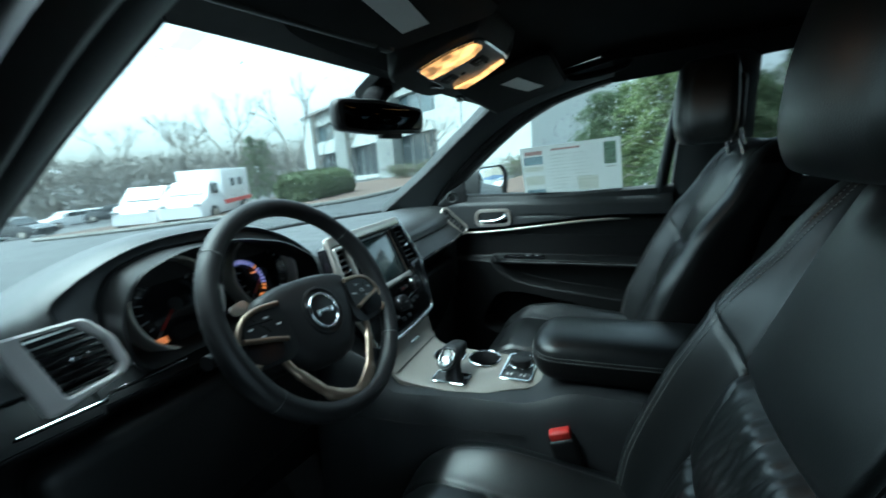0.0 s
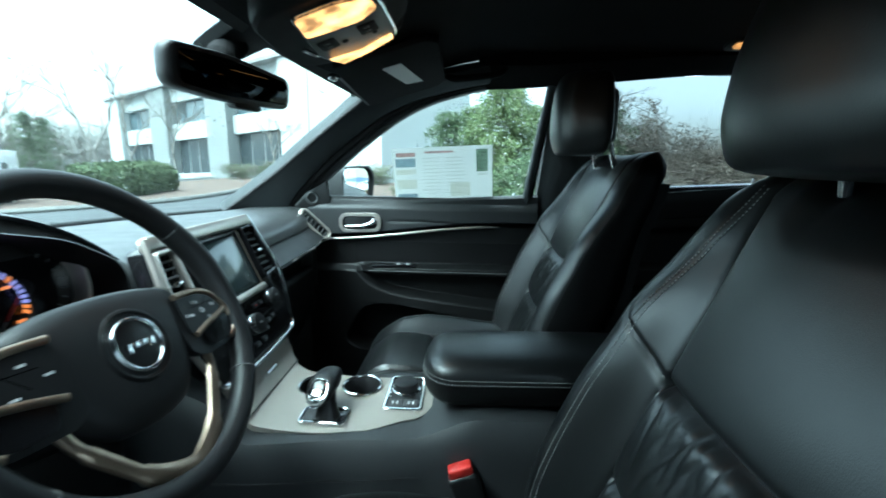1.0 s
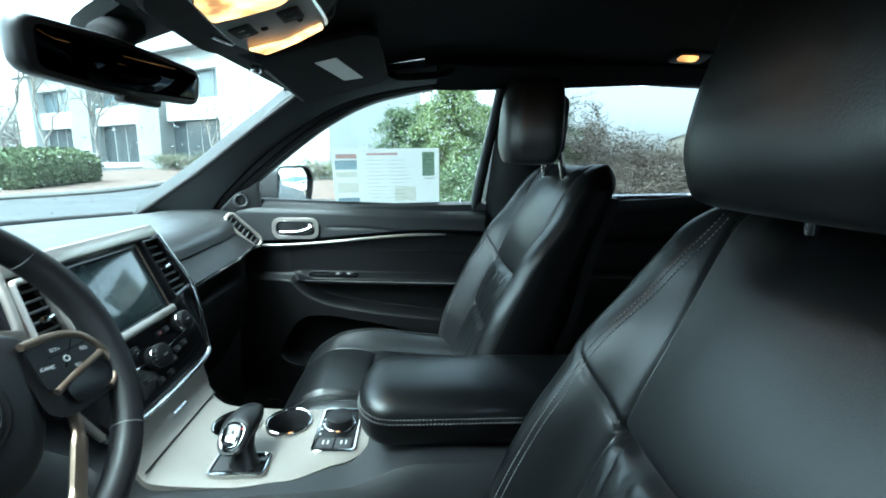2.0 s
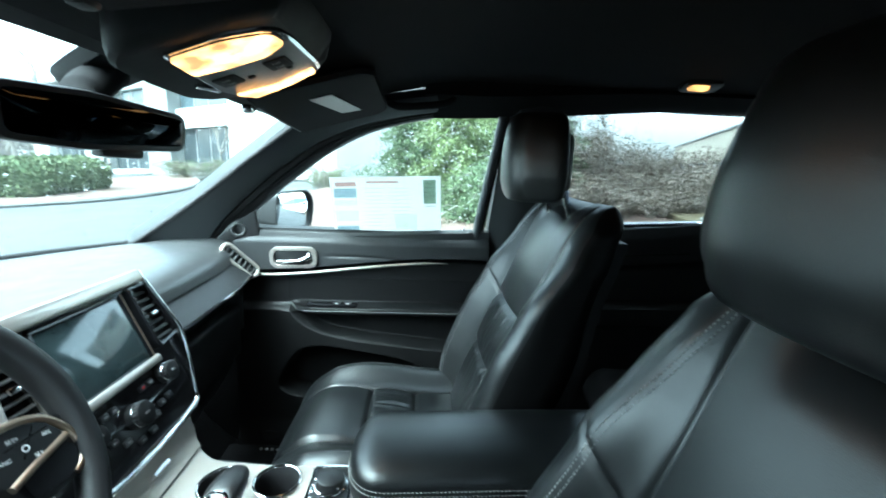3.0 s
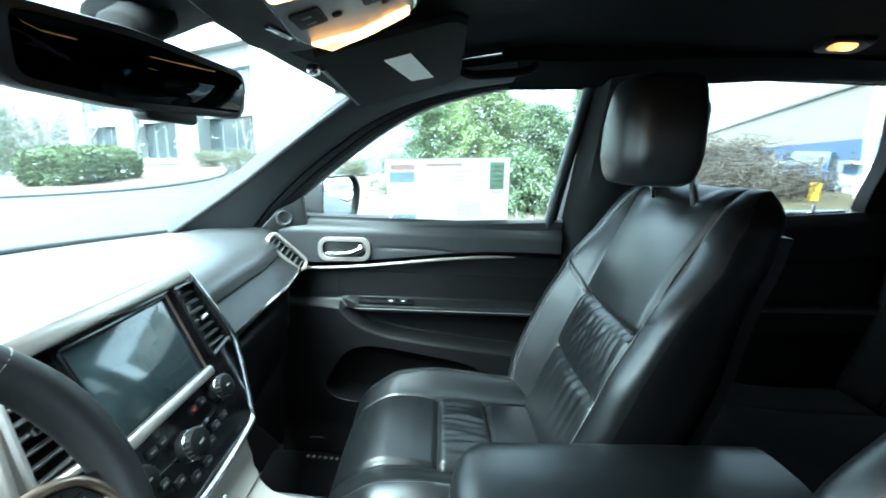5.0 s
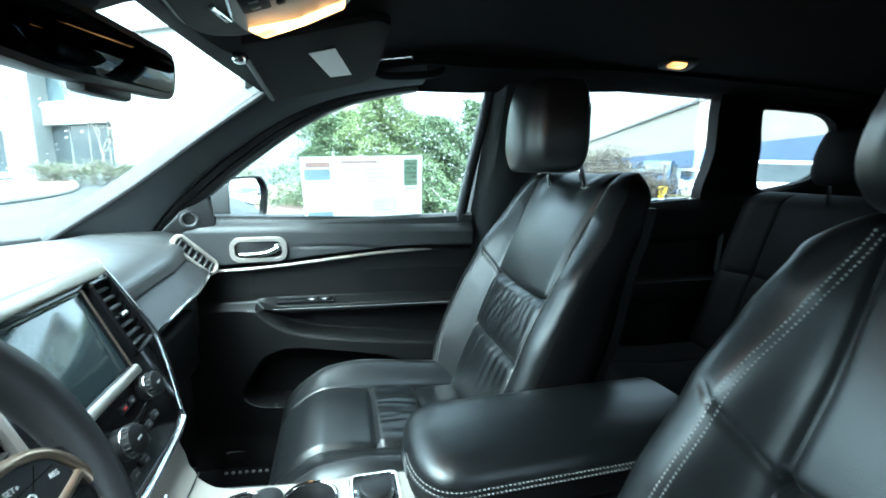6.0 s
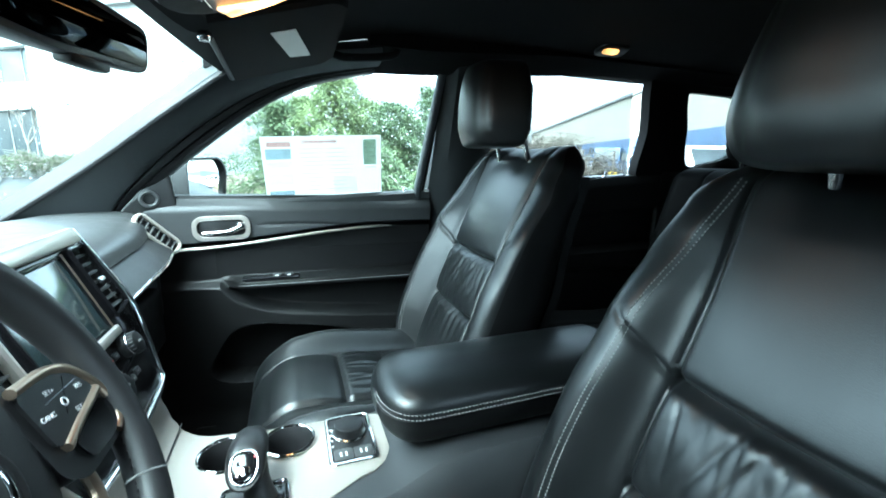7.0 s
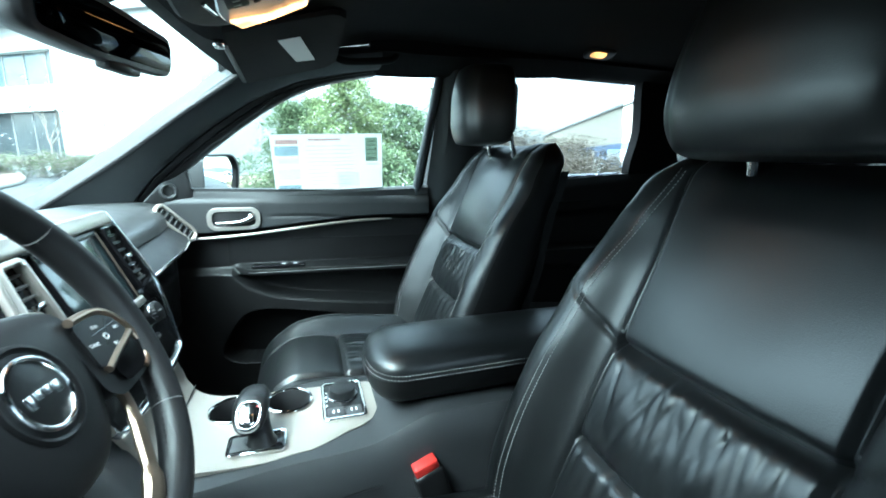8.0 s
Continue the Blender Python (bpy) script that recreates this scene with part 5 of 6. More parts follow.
def arm_ring(y):
    k = 1.0 if y <= ARM_END else max(0.04, (1 - ((y - ARM_END) / ARM_R) ** 2.4)) ** (1 / 2.4)
    ring = []
    for i in range(40):
        a = 2 * math.pi * i / 40
        c, q = math.cos(a), math.sin(a)
        sq = (abs(c) ** 3.6 + abs(q) ** 3.6) ** (1 / 3.6)
        ring.append((ARM_X + ARM_W * k * c / sq, y, arm_mid(y) + ARM_H * k * q / sq + (0.004 * (1 - abs(c)) if q > 0 else 0)))
    return ring


arm_bm = loft([arm_ring(y) for y in steps(0.06, ARM_END, 22) + [ARM_END + ARM_R * f for f in (0.2, 0.4, 0.55, 0.68, 0.79, 0.88, 0.94, 0.98, 0.998)]])
# sides and underside take the darkened leather in place of shade
for k, f in enumerate(arm_bm.faces):
    if math.sin(2 * math.pi * (k % 40 + 0.5) / 40) < 0.15:
        f.material_index = 1
armrest = part("armrest_lid", arm_bm, (LEATHER, LEATHER_SIDE), console, "padded black leather armrest lid")
for zo in (0.22, 0.38):
    rest = 1 - zo ** 3.6
    path = [((ARM_X - ARM_W * rest ** (1 / 3.6) - 0.0004, y, arm_mid(y) + ARM_H * zo), (-1, 0, 0.35)) for y in steps(0.06, ARM_END, 34)]
    path += [((ARM_X - ARM_W * f, ARM_END + ARM_R * max(0, 1 - (f ** 3.6 + zo ** 3.6) ** (2.4 / 3.6)) ** (1 / 2.4) + 0.0004, arm_mid(0.5) + ARM_H * zo), (-f * f, 1, 0.3)) for f in [rest ** (1 / 3.6) * g for g in steps(0.995, 0.0, 26)]]
    part("stitching", stitches(path, 0.0034, 0.0024, 0.0012, 0.0009), THREAD, armrest, "double row of pale stitching")

mat_edge = thing("floor_mat", (0.58, 0.85, 0.45), "black ribbed passenger floor mat", "floor mat")
part("mat_sheet", box((0.53, 0.78, 0.447), (0.40, 0.50, 0.010), 0.004, 2), CARPET, mat_edge)
for i in range(7):
    part("mat_stud", cyl(0.005, 0.004, Matrix.Translation((0.692 + 0.0016 * i, 0.803 + 0.0185 * i, 0.452)), 10, 0.001), THREAD, mat_edge, "pale stud")

# seat belt buckle beside the driver's seat
buckle = thing("seat_belt_buckle", (-0.128, 0.42, 0.70), "black seat belt buckle with a red release button", "buckle")
bmx = Euler((radians(-18), radians(0), radians(6))).to_matrix()
part("casing", box((-0.128, 0.414, 0.775), (0.026, 0.050, 0.110), 0.007, 3, bmx), BLACK, buckle)
part("release_button", box((-0.128, 0.4325, 0.832), (0.022, 0.040, 0.018), 0.004, 3, bmx), RED, buckle, "red release button")

# ---- steering wheel ----
WM = axes((-0.308, 0.803, 1.119), (1, 0, 0), (0, -0.887, 0.462)) @ Matrix.Rotation(radians(-5), 4, "Z")
wheel = thing("steering_wheel", WM, "black leather steering wheel with satin spokes and a round badge", "steering wheel")
R = 0.181
RIM_UP = 0.013
n = 96
rim = []
for i in range(n):
    a = 2 * math.pi * i / n
    r = 0.0158 + 0.0018 * math.exp(-((math.degrees(a) % 180 - 20) / 16) ** 2)
    u = Vector((math.cos(a), math.sin(a), 0))
    c = u * R + Vector((0, RIM_UP, 0))
    rim.append([c + u * r * math.cos(b) + Vector((0, 0, 1)) * r * 1.05 * math.sin(b) for b in (2 * math.pi * k / 18 for k in range(18))])
bm = loft(rim + [rim[0]], cap=False)
bmesh.ops.remove_doubles(bm, verts=bm.verts, dist=1e-6)
rim_ob = part("rim", bm, WHEEL_LEATHER, wheel, "black leather rim", local=True)
for deg in (38, 142, 218, 322):
    a = radians(deg)
    c, t = Vector((R * math.cos(a), R * math.sin(a) + RIM_UP, 0)), Vector((-math.sin(a), math.cos(a), 0))
    part("rim_seam", torus(0.0162, 0.0009, axes(c, (math.cos(a), math.sin(a), 0), t), 24, 6), GREY_THREAD, rim_ob, local=True)
inner = [((R - 0.0158) * math.cos(a), (R - 0.0158) * math.sin(a) + RIM_UP, 0.0) for a in steps(radians(-55), radians(25), 40)]
part("rim_stitching", stitches([(p, (-p[0], -p[1], 0.3)) for p in inner], 0.004, 0.003, 0.0014, 0.001), LEATHER_SIDE, rim_ob, local=True)


def hub_poly(s):
    pts = [(-0.104, 0.044), (-0.070, 0.062), (0.0, 0.068), (0.070, 0.062), (0.104, 0.044), (0.094, -0.005), (0.070, -0.055), (0.034, -0.085), (-0.034, -0.085), (-0.070, -0.055), (-0.094, -0.005)]
    return [(p.x * s, p.y * s) for p in smooth_path([(x, y, 0) for x, y in pts], 4, closed=True)][::-1]


part("hub_pad", loft([[(x, y - 0.005, z) for x, y in hub_poly(s)] for s, z in ((0.90, -0.045), (1.0, -0.030), (1.0, -0.018), (0.97, -0.008), (0.90, -0.002), (0.72, 0.003), (0.45, 0.005), (0.15, 0.005))]), WHEEL_LEATHER, wheel, "soft black airbag cover", local=True)
badge = part("badge", cyl(0.031, 0.003, Matrix.Translation((0.004, -0.006, 0.0035)), 40, 0.001), BLACK, wheel, "round badge with a chrome ring and unreadable bar", local=True)
part("badge_ring", torus(0.0300, 0.0028, Matrix.Translation((0.004, -0.006, 0.0065)), 44, 10), CHROME, badge, local=True)
part("badge_well", torus(0.040, 0.004, Matrix.Translation((0.004, -0.006, 0.0030)), 44, 8), BLACK, badge, local=True)
for i, (w, h) in enumerate(((0.007, 0.012), (0.008, 0.008), (0.008, 0.008), (0.009, 0.011))):
    part("badge_bar", plate(rrect(w, h, 0.002), 0.002, 0.0006, Matrix.Translation((0.004 - 0.0155 + 0.0103 * i, -0.006 - (0.002 if i in (0, 3) else 0), 0.0062))), CHROME, badge, local=True)
for side in (-1, 1):
    flip = lambda q: [(side * x, y) for x, y in q][::side]
    base = flip(rounded([(0.070, 0.030), (0.115, 0.031), (0.143, 0.022), (0.168, 0.010), (0.170, -0.030), (0.157, -0.046), (0.130, -0.050), (0.085, -0.052), (0.070, -0.04)], 0.008, 4))
    arm = part("spoke", plate(base, 0.016, 0.003, Matrix.Translation((0, 0, -0.024))), BLACK, wheel, local=True)
    arm.matrix_basis = Matrix.Translation((side * 0.004, 0, 0.011))
    out = smooth_path([(side * x, y, z) for x, y, z in ((0.076, 0.031, -0.004), (0.115, 0.031, -0.005), (0.141, 0.022, -0.006), (0.158, 0.001, -0.007), (0.163, -0.022, -0.007), (0.156, -0.040, -0.007), (0.144, -0.047, -0.008))], 6)
    part("spoke_lip", tube(out, 0.0044, 10), BRONZE, arm, "warm satin metal lip", local=True)
    mid_line = smooth_path([(side * x, y, -0.005) for x, y in ((0.153, -0.006), (0.135, -0.011), (0.110, -0.017), (0.084, -0.025))], 6)
    part("spoke_bar", tube(mid_line, 0.0042, 10), BRONZE, arm, "warm satin metal bar", local=True)
    part("switch_pad", plate(flip(rounded([(0.078, 0.026), (0.113, 0.027), (0.138, 0.017), (0.150, -0.003), (0.090, -0.019), (0.078, -0.020)], 0.006, 4)), 0.009, 0.002, Matrix.Translation((0, 0, -0.013))), BLACK, arm, local=True)
    part("rocker_pad", plate(flip(rounded([(0.096, -0.027), (0.148, -0.014), (0.156, -0.024), (0.149, -0.039), (0.135, -0.045), (0.100, -0.045)], 0.006, 4)), 0.008, 0.002, Matrix.Translation((0, 0, -0.013))), GLOSS, arm, local=True)
    for x0, y0, x1, y1 in ((0.094, 0.010, 0.140, 0.012), (0.106, -0.006, 0.128, 0.020)):
        part("pad_joint", tube([(side * x0, y0, -0.0042), (side * x1, y1, -0.0042)], 0.0006, 5), GLOSS, arm, local=True)
    for wtext, lx, ly in (("SET+", 0.105, 0.016), ("RES", 0.136, 0.006), ("CANC", 0.088, 0.001), ("SET-", 0.121, -0.009)):
        if side > 0:
            letters("lettering", wtext, 0.0056, Matrix.Translation((lx, ly, -0.0036)) @ Matrix.Rotation(radians(-8), 4, "Z"), WHITE_INK, arm)
        else:
            part("switch_mark", box((-lx, ly, -0.0037), (0.008, 0.0024, 0.0006), 0), WHITE_INK, arm, local=True)
    if side > 0:
        part("switch_mark", torus(0.0032, 0.0006, Matrix.Translation((0.112, 0.003, -0.0036)), 20, 6), WHITE_INK, arm, local=True)
    leg = smooth_path([(side * 0.104, -0.040, -0.006), (side * 0.095, -0.070, -0.004), (side * 0.074, -0.102, -0.003), (side * 0.048, -0.134, -0.002), (side * 0.014, -0.152, -0.001)], 6)
    part("lower_spoke", tube(leg, [0.0065] * 8 + [0.0085] * 9 + [0.0115] * 8, 10, up=(0, 0, 1), flat=0.7), BRONZE, wheel, "warm satin lower spoke", local=True)
    pad_pts = rounded([(0.088, 0.034), (0.126, 0.038), (0.130, 0.052), (0.100, 0.060)], 0.008)
    pp = [(side * x, y) for x, y in pad_pts]
    part("shift_paddle", plate(pp if side > 0 else pp[::-1], 0.004, 0.001, Matrix.Translation((0, 0, -0.034))), SATIN, wheel, local=True)
part("lower_bridge", tube(smooth_path([(-0.030, -0.146, -0.001), (0, -0.155, 0.0), (0.030, -0.146, -0.001)], 6), 0.0115, 10, up=(0, 0, 1), flat=0.7), BRONZE, wheel, "warm satin lower spoke", local=True)

# ---- roof fittings ----
roof_box = thing("overhead_console", (0.06, 0.70, 1.57), "black overhead console with two lit map lamps", "overhead console")


def oz(y):
    return 1.517 + (0.690 - y) * 0.36


def o_plate(name, pts, h, material, r=0.008, label="", drop=0.0):
    poly = rounded(pts, r)
    area = sum(a[0] * b[1] - b[0] * a[1] for a, b in zip(poly, poly[1:] + poly[:1]))
    poly = poly if area > 0 else poly[::-1]
    rings = [[(x, y, oz(y) + 0.002) for x, y in poly], [(x, y, oz(y) - h - drop + 0.001) for x, y in poly], [(x, y, oz(y) - h - drop) for x, y in inset(poly, 0.002)]]
    return part(name, loft(rings), material, roof_box, label)


shell_poly = rounded([(-0.10, 0.545), (0.11, 0.545), (0.158, 0.565), (0.188, 0.66), (0.182, 0.715), (0.150, 0.752), (0.10, 0.768), (0.0, 0.762), (-0.086, 0.753), (-0.125, 0.72), (-0.125, 0.60)], 0.03, 5)
rings = [[(x, y, oz(y) + dz + (0.012 if y < 0.56 else 0)) for x, y in inset(shell_poly, d)] for d, dz in ((0.0, 0.075), (0.0, 0.022), (0.003, 0.010), (0.010, 0.003), (0.022, 0.0008))]
part("housing", loft(rings), BLACK_MATTE, roof_box)
RIM = [(-0.090, 0.690), (-0.090, 0.628), (-0.072, 0.586), (-0.055, 0.573), (-0.020, 0.568), (0.100, 0.567), (0.138, 0.571), (0.164, 0.620), (0.178, 0.678), (0.165, 0.695), (0.129, 0.705), (0.085, 0.709), (0.030, 0.703), (-0.02, 0.698)]
o_plate("lamp_panel", RIM, 0.004, CHROME, 0.012, "bright rimmed lamp panel")
mid_x, mid_y = sum(p[0] for p in RIM) / len(RIM), sum(p[1] for p in RIM) / len(RIM)
o_plate("lamp_panel_face", [(mid_x + (x - mid_x) * 0.965, mid_y + (y - mid_y) * 0.945) for x, y in RIM], 0.0065, PANEL_GREY, 0.012)
o_plate("map_lens", [(-0.085, 0.684), (-0.084, 0.628), (-0.067, 0.589), (-0.053, 0.579), (-0.026, 0.577), (-0.004, 0.606), (-0.006, 0.650), (-0.016, 0.692)], 0.010, LAMP, 0.008, "warm glowing map lamp lens")
o_plate("map_lens", [(0.118, 0.697), (0.131, 0.640), (0.106, 0.577), (0.132, 0.578), (0.157, 0.628), (0.168, 0.684)], 0.010, LAMP, 0.005, "warm glowing map lamp lens")
for x, y, rx, ry in ((0.040, 0.606, 0.022, 0.015), (0.046, 0.676, 0.022, 0.015), (0.060, 0.650, 0.006, 0.005), (0.070, 0.600, 0.005, 0.004)):
    o_plate("lamp_button", [(x - rx, y - ry), (x + rx, y - ry), (x + rx, y + ry), (x - rx, y + ry)], 0.009, BLACK_MATTE, 0.004)
for x, y in ((0.030, 0.606), (0.048, 0.606), (0.037, 0.676), (0.055, 0.676)):
    o_plate("button_mark", [(x - 0.004, y - 0.006), (x + 0.004, y - 0.006), (x + 0.004, y + 0.006), (x - 0.004, y + 0.006)], 0.0096, PANEL_GREY, 0.001)
o_plate("bright_tab", [(0.040, 0.716), (0.096, 0.709), (0.097, 0.715), (0.042, 0.722)], 0.004, CHROME, 0.001)


def vis_z(x, y, side=1):
    """The visor's underside leans down towards the screen and outwards; the driver's lies flatter."""
    return 1.5525 - (0.28 if side > 0 else 0.14) * (y - 0.592) - (0.075 if side > 0 else 0.05) * (x - 0.312)


def sun_visor(name, side):
    sx = (lambda x: x) if side > 0 else mirror_x
    v = thing(name, (sx(0.43), 0.74, 1.56), "black cloth sun visor folded up, with a white label", "sun visor")
    rings = []
    for t in steps(0, 1, 16):
        y = 0.500 + (0.225 if side > 0 else 0.19) * t
        cut = 0.0 if t > 0.16 else (0.16 - t) / 0.16
        x0, x1 = 0.225 + 0.035 * cut ** 2, 0.612 - 0.04 * cut ** 2
        th = 0.009
        zz = lambda x: vis_z(x, y, side)
        rings.append([(sx(x), y, zz(x) + dz) for x, dz in ((x0, 0), (x0 + 0.006, -th * 0.8), (x0 + 0.02, -th), ((x0 + x1) / 2, -th * 1.1), (x1 - 0.02, -th), (x1 - 0.006, -th * 0.8), (x1, 0), (x1 - 0.01, th), (x0 + 0.01, th))])
    part("visor_panel", loft(rings), LINER, v)
    lab = []
    for dz in (0, -0.0012):
        lab.append([(sx(x), y, vis_z(x, y, side) - 0.0104 + dz) for x, y in ((0.312, 0.634), (0.312, 0.590), (0.496, 0.556), (0.482, 0.600))])
    part("label", loft(lab), PAPER, v, "white printed label", smooth=False)
    part("hinge", tube([(sx(0.60), 0.732 if side > 0 else 0.69, vis_z(0.60, 0.732, side)), (sx(0.30), 0.732 if side > 0 else 0.69, vis_z(0.30, 0.732, side))], 0.007, 10), BLACK, v)
    part("clip", box((sx(0.262), 0.735 if side > 0 else 0.69, 1.502 if side > 0 else 1.535), (0.022, 0.020, 0.016), 0.005), CHROME if side > 0 else BLACK, v)
    return v


sun_visor("sun_visor", 1)
sun_visor("sun_visor", -1)

grab = thing("grab_handle", (0.62, 0.41, 1.60), "black grab handle above the passenger window", "grab handle")
part("handle_bar", tube(smooth_path([(0.630, 0.505, 1.585), (0.610, 0.49, 1.570), (0.602, 0.46, 1.563), (0.600, 0.37, 1.572), (0.606, 0.335, 1.582), (0.625, 0.32, 1.602)], 5), 0.010, 10), LINER, grab)

dome = thing("dome_lamp", (0.53, -0.30, 1.63), "small lit rear roof lamp with a warm lens", "roof lamp")
part("surround", moved(plate(rrect(0.060, 0.100, 0.02), 0.010, 0.004), axes((0.523, -0.305, 1.644), (1, 0, 0), (-0.30, 0, -1))), BLACK, dome)
part("lens", moved(plate(rrect(0.028, 0.054, 0.012), 0.008, 0.004), axes((0.520, -0.298, 1.638), (1, 0, 0), (-0.30, 0, -1))), DOME, dome, "warm glowing lens")

# rear-view mirror
mirror = thing("rear_view_mirror", (0.02, 0.84, 1.45), "black rear-view mirror on a windscreen stalk", "mirror")
MM = axes((0.012, 0.826, 1.449), (0.962, -0.273, -0.02), (-0.27, -0.96, -0.06))
mo = rounded([(-0.128, -0.030), (-0.03, -0.037), (0.128, -0.030), (0.130, 0.026), (-0.02, 0.037), (-0.132, 0.032)], 0.020, 5)
rings = [[(x * k, y * k, z) for x, y in mo] for k, z in ((0.70, -0.044), (0.88, -0.038), (0.98, -0.024), (1.02, -0.010), (1.02, -0.001), (1.0, 0.004), (0.965, 0.007))]
shell = part("mirror_shell", moved(loft(rings), MM), BLACK, mirror)
part("mirror_glass", plate([(x + 0.007 * soft(-x, 0.06, 0.13), y) for x, y in inset(mo, 0.008)], 0.0015, 0.0004, MM, 0.0062), DIM_MIRROR, mirror, "dark dimmed mirror glass")
part("mirror_lip", moved(box((0.022, -0.038, -0.004), (0.062, 0.014, 0.022), 0.005), MM), BLACK, shell)
part("mirror_stalk", tube(smooth_path([(0.015, 0.850, 1.465), (0.035, 0.866, 1.485), (0.075, 0.876, 1.508), (0.105, 0.872, 1.532)], 5), [0.022] * 5 + [0.026] * 11, 14), LINER, mirror)
cover = [[(0.115 + x, yy + dy, zz + dz) for x, dy, dz in ((-w, 0, 0.014), (-w * 0.92, -0.010, -0.002), (-w * 0.6, -0.016, -0.010), (w * 0.6, -0.016, -0.010), (w * 0.92, -0.010, -0.002), (w, 0, 0.014))] for yy, zz, w in ((0.945, 1.507, 0.030), (0.930, 1.512, 0.046), (0.900, 1.524, 0.060), (0.860, 1.543, 0.070), (0.820, 1.560, 0.085), (0.790, 1.572, 0.100))]
part("sensor_cover", loft(cover), BLACK_MATTE, mirror, "black sensor cover at the screen's top")

# window sticker sheet on the inside of the passenger glass
SM = axes((0.7745, 0.512, 1.2735), (0, -1, 0.055), (-1, 0, -0.235))
sticker = thing("window_price_sheet", (0.775, 0.51, 1.18), "white printed price sheet stuck inside the window", "window sheet")
part("paper", plate(rrect(0.346, 0.202, 0.002), 0.0012, 0.0003, SM), SHEET, sticker)
bars = [(-0.125, 0.078, 0.066, 0.014, PRINT_RED), (-0.128, 0.050, 0.070, 0.030, PRINT_BLUE), (-0.128, -0.078, 0.070, 0.034, PRINT_BLUE), (-0.128, 0.018, 0.070, 0.018, PRINT_CREAM), (-0.128, -0.026, 0.070, 0.034, PRINT_CREAM),
        (0.138, 0.050, 0.040, 0.078, PRINT_GREEN), (0.140, 0.002, 0.034, 0.006, PRINT_GREY), (-0.01, 0.084, 0.10, 0.007, PRINT_RED), (0.06, -0.050, 0.07, 0.05, PRINT_CREAM)]
for x, y, w, h, mt in bars:
    part("print_block", plate(rrect(w, h, 0.001), 0.0006, 0.0001, SM @ Matrix.Translation((x, y, 0.0016))), mt, sticker, smooth=False)
for i in range(11):
    for x in (-0.045, 0.035):
        part("print_line", plate(rrect(0.04 + 0.03 * random.random(), 0.0022, 0.0005), 0.0004, 0.0001, SM @ Matrix.Translation((x + 0.01 * random.random(), 0.064 - 0.0125 * i, 0.0026))), PRINT_GREY, sticker, smooth=False)
for i in range(5):
    part("print_line", plate(rrect(0.032, 0.006, 0.0005), 0.0004, 0.0001, SM @ Matrix.Translation((0.138, 0.078 - 0.014 * i, 0.0026))), PRINT_GREY, sticker, smooth=False)

# door mirror outside
wing = thing("door_mirror", (0.93, 0.95, 1.17), "black door mirror outside the passenger window", "door mirror")
WGM = axes((1.005, 0.880, 1.228), (0.87, -0.49, 0.0), (-0.49, -0.87, 0.02))
wo = rounded([(-0.085, -0.062), (0.080, -0.070), (0.098, 0.030), (0.070, 0.070), (-0.080, 0.066)], 0.03, 5)
rings = [[(x * k - (0.02 if z < -0.05 else 0), y * k, z) for x, y in wo] for k, z in ((0.55, -0.12), (0.85, -0.09), (1.02, -0.04), (1.06, 0.0), (1.05, 0.012), (0.99, 0.012), (0.985, 0.0))]
part("mirror_housing", moved(loft(rings), WGM), BLACK, wing)
part("mirror_glass", plate(inset(wo, 0.003), 0.002, 0.0005, WGM, 0.001), MIRROR, wing, "clear mirror glass")
part("mirror_arm", box((0.88, 0.955, 1.165), (0.16, 0.06, 0.03), 0.012, 3), BLACK, wing)


# ---- outside ----
def ground_z(x, y):
    """The lot falls away ahead of the car and rises a little to the building."""
    s = max(0.0, min(y, 70) - 6)
    f = 0.075 * s * s / (s + 6)
    return -f + 0.030 * max(0, min(x, 45) - 14) * soft(y, 4, 14)


def put(az, d):
    """The place on the ground at a bearing from the car's nose, d metres off."""
    x, y = d * math.sin(radians(az)), d * math.cos(radians(az))
    return Vector((x, y, ground_z(x, y)))


grid = [-1500, -500, -200, -110, -70] + steps(-60, 100, 80) + [130, 180, 260, 500, 1500]
structure("ground", sheet(lambda x, y: (x, y, ground_z(x, y)), grid, grid, (0, 0, -0.3)), ASPHALT, "wet grey asphalt car park", "ground")


def bed(name, outline, material, label, category, lift=0.12):
    """A planted bed with a kerb round it."""
    pts = smooth_path([(x, y, 0) for x, y in outline], 6, closed=True)
    c = sum((p for p in pts), Vector()) / len(pts)
    rings = []
    for k in (1.0, 0.99, 0.85, 0.6, 0.3, 0.02):
        ring = []
        for p in pts:
            q = c.lerp(p, k)
            ring.append((q.x, q.y, ground_z(q.x, q.y) + (0.0 if k == 1 else lift + 0.08 * (1 - k) + 0.04 * noise.noise((q.x * 0.8, q.y * 0.8, 0)))))
        rings.append(ring)
    structure(name, loft(rings), material, label, category)
    kerb = [Vector((p.x, p.y, ground_z(p.x, p.y) + 0.07)) for p in pts]
    structure("kerb", tube(kerb, 0.09, 6, closed=True), KERB, "pale concrete kerb", "kerb")


bed("verge_hedge", [(9.0, 19.0), (11.5, 12.0), (15, 10.3), (20, 11.0), (26, 14.0), (30, 17), (27, 21), (18, 24), (10, 26)], MULCH, "bark-mulched bed with a hedge", "verge")
bed("verge_building", [(27, 8), (31, 9.5), (36, 16), (36, 24), (42, 24), (46, 6), (36, 2.5)], MULCH, "bark-mulched bed before the building", "verge")
bed("verge_side", [(5.2, 2.6), (8.5, 4.2), (20, 4.6), (26, 2.0), (24, -7), (18, -14), (8, -9), (5.4, -4)], MULCH, "bark-mulched bank beside the car", "verge", 0.25)
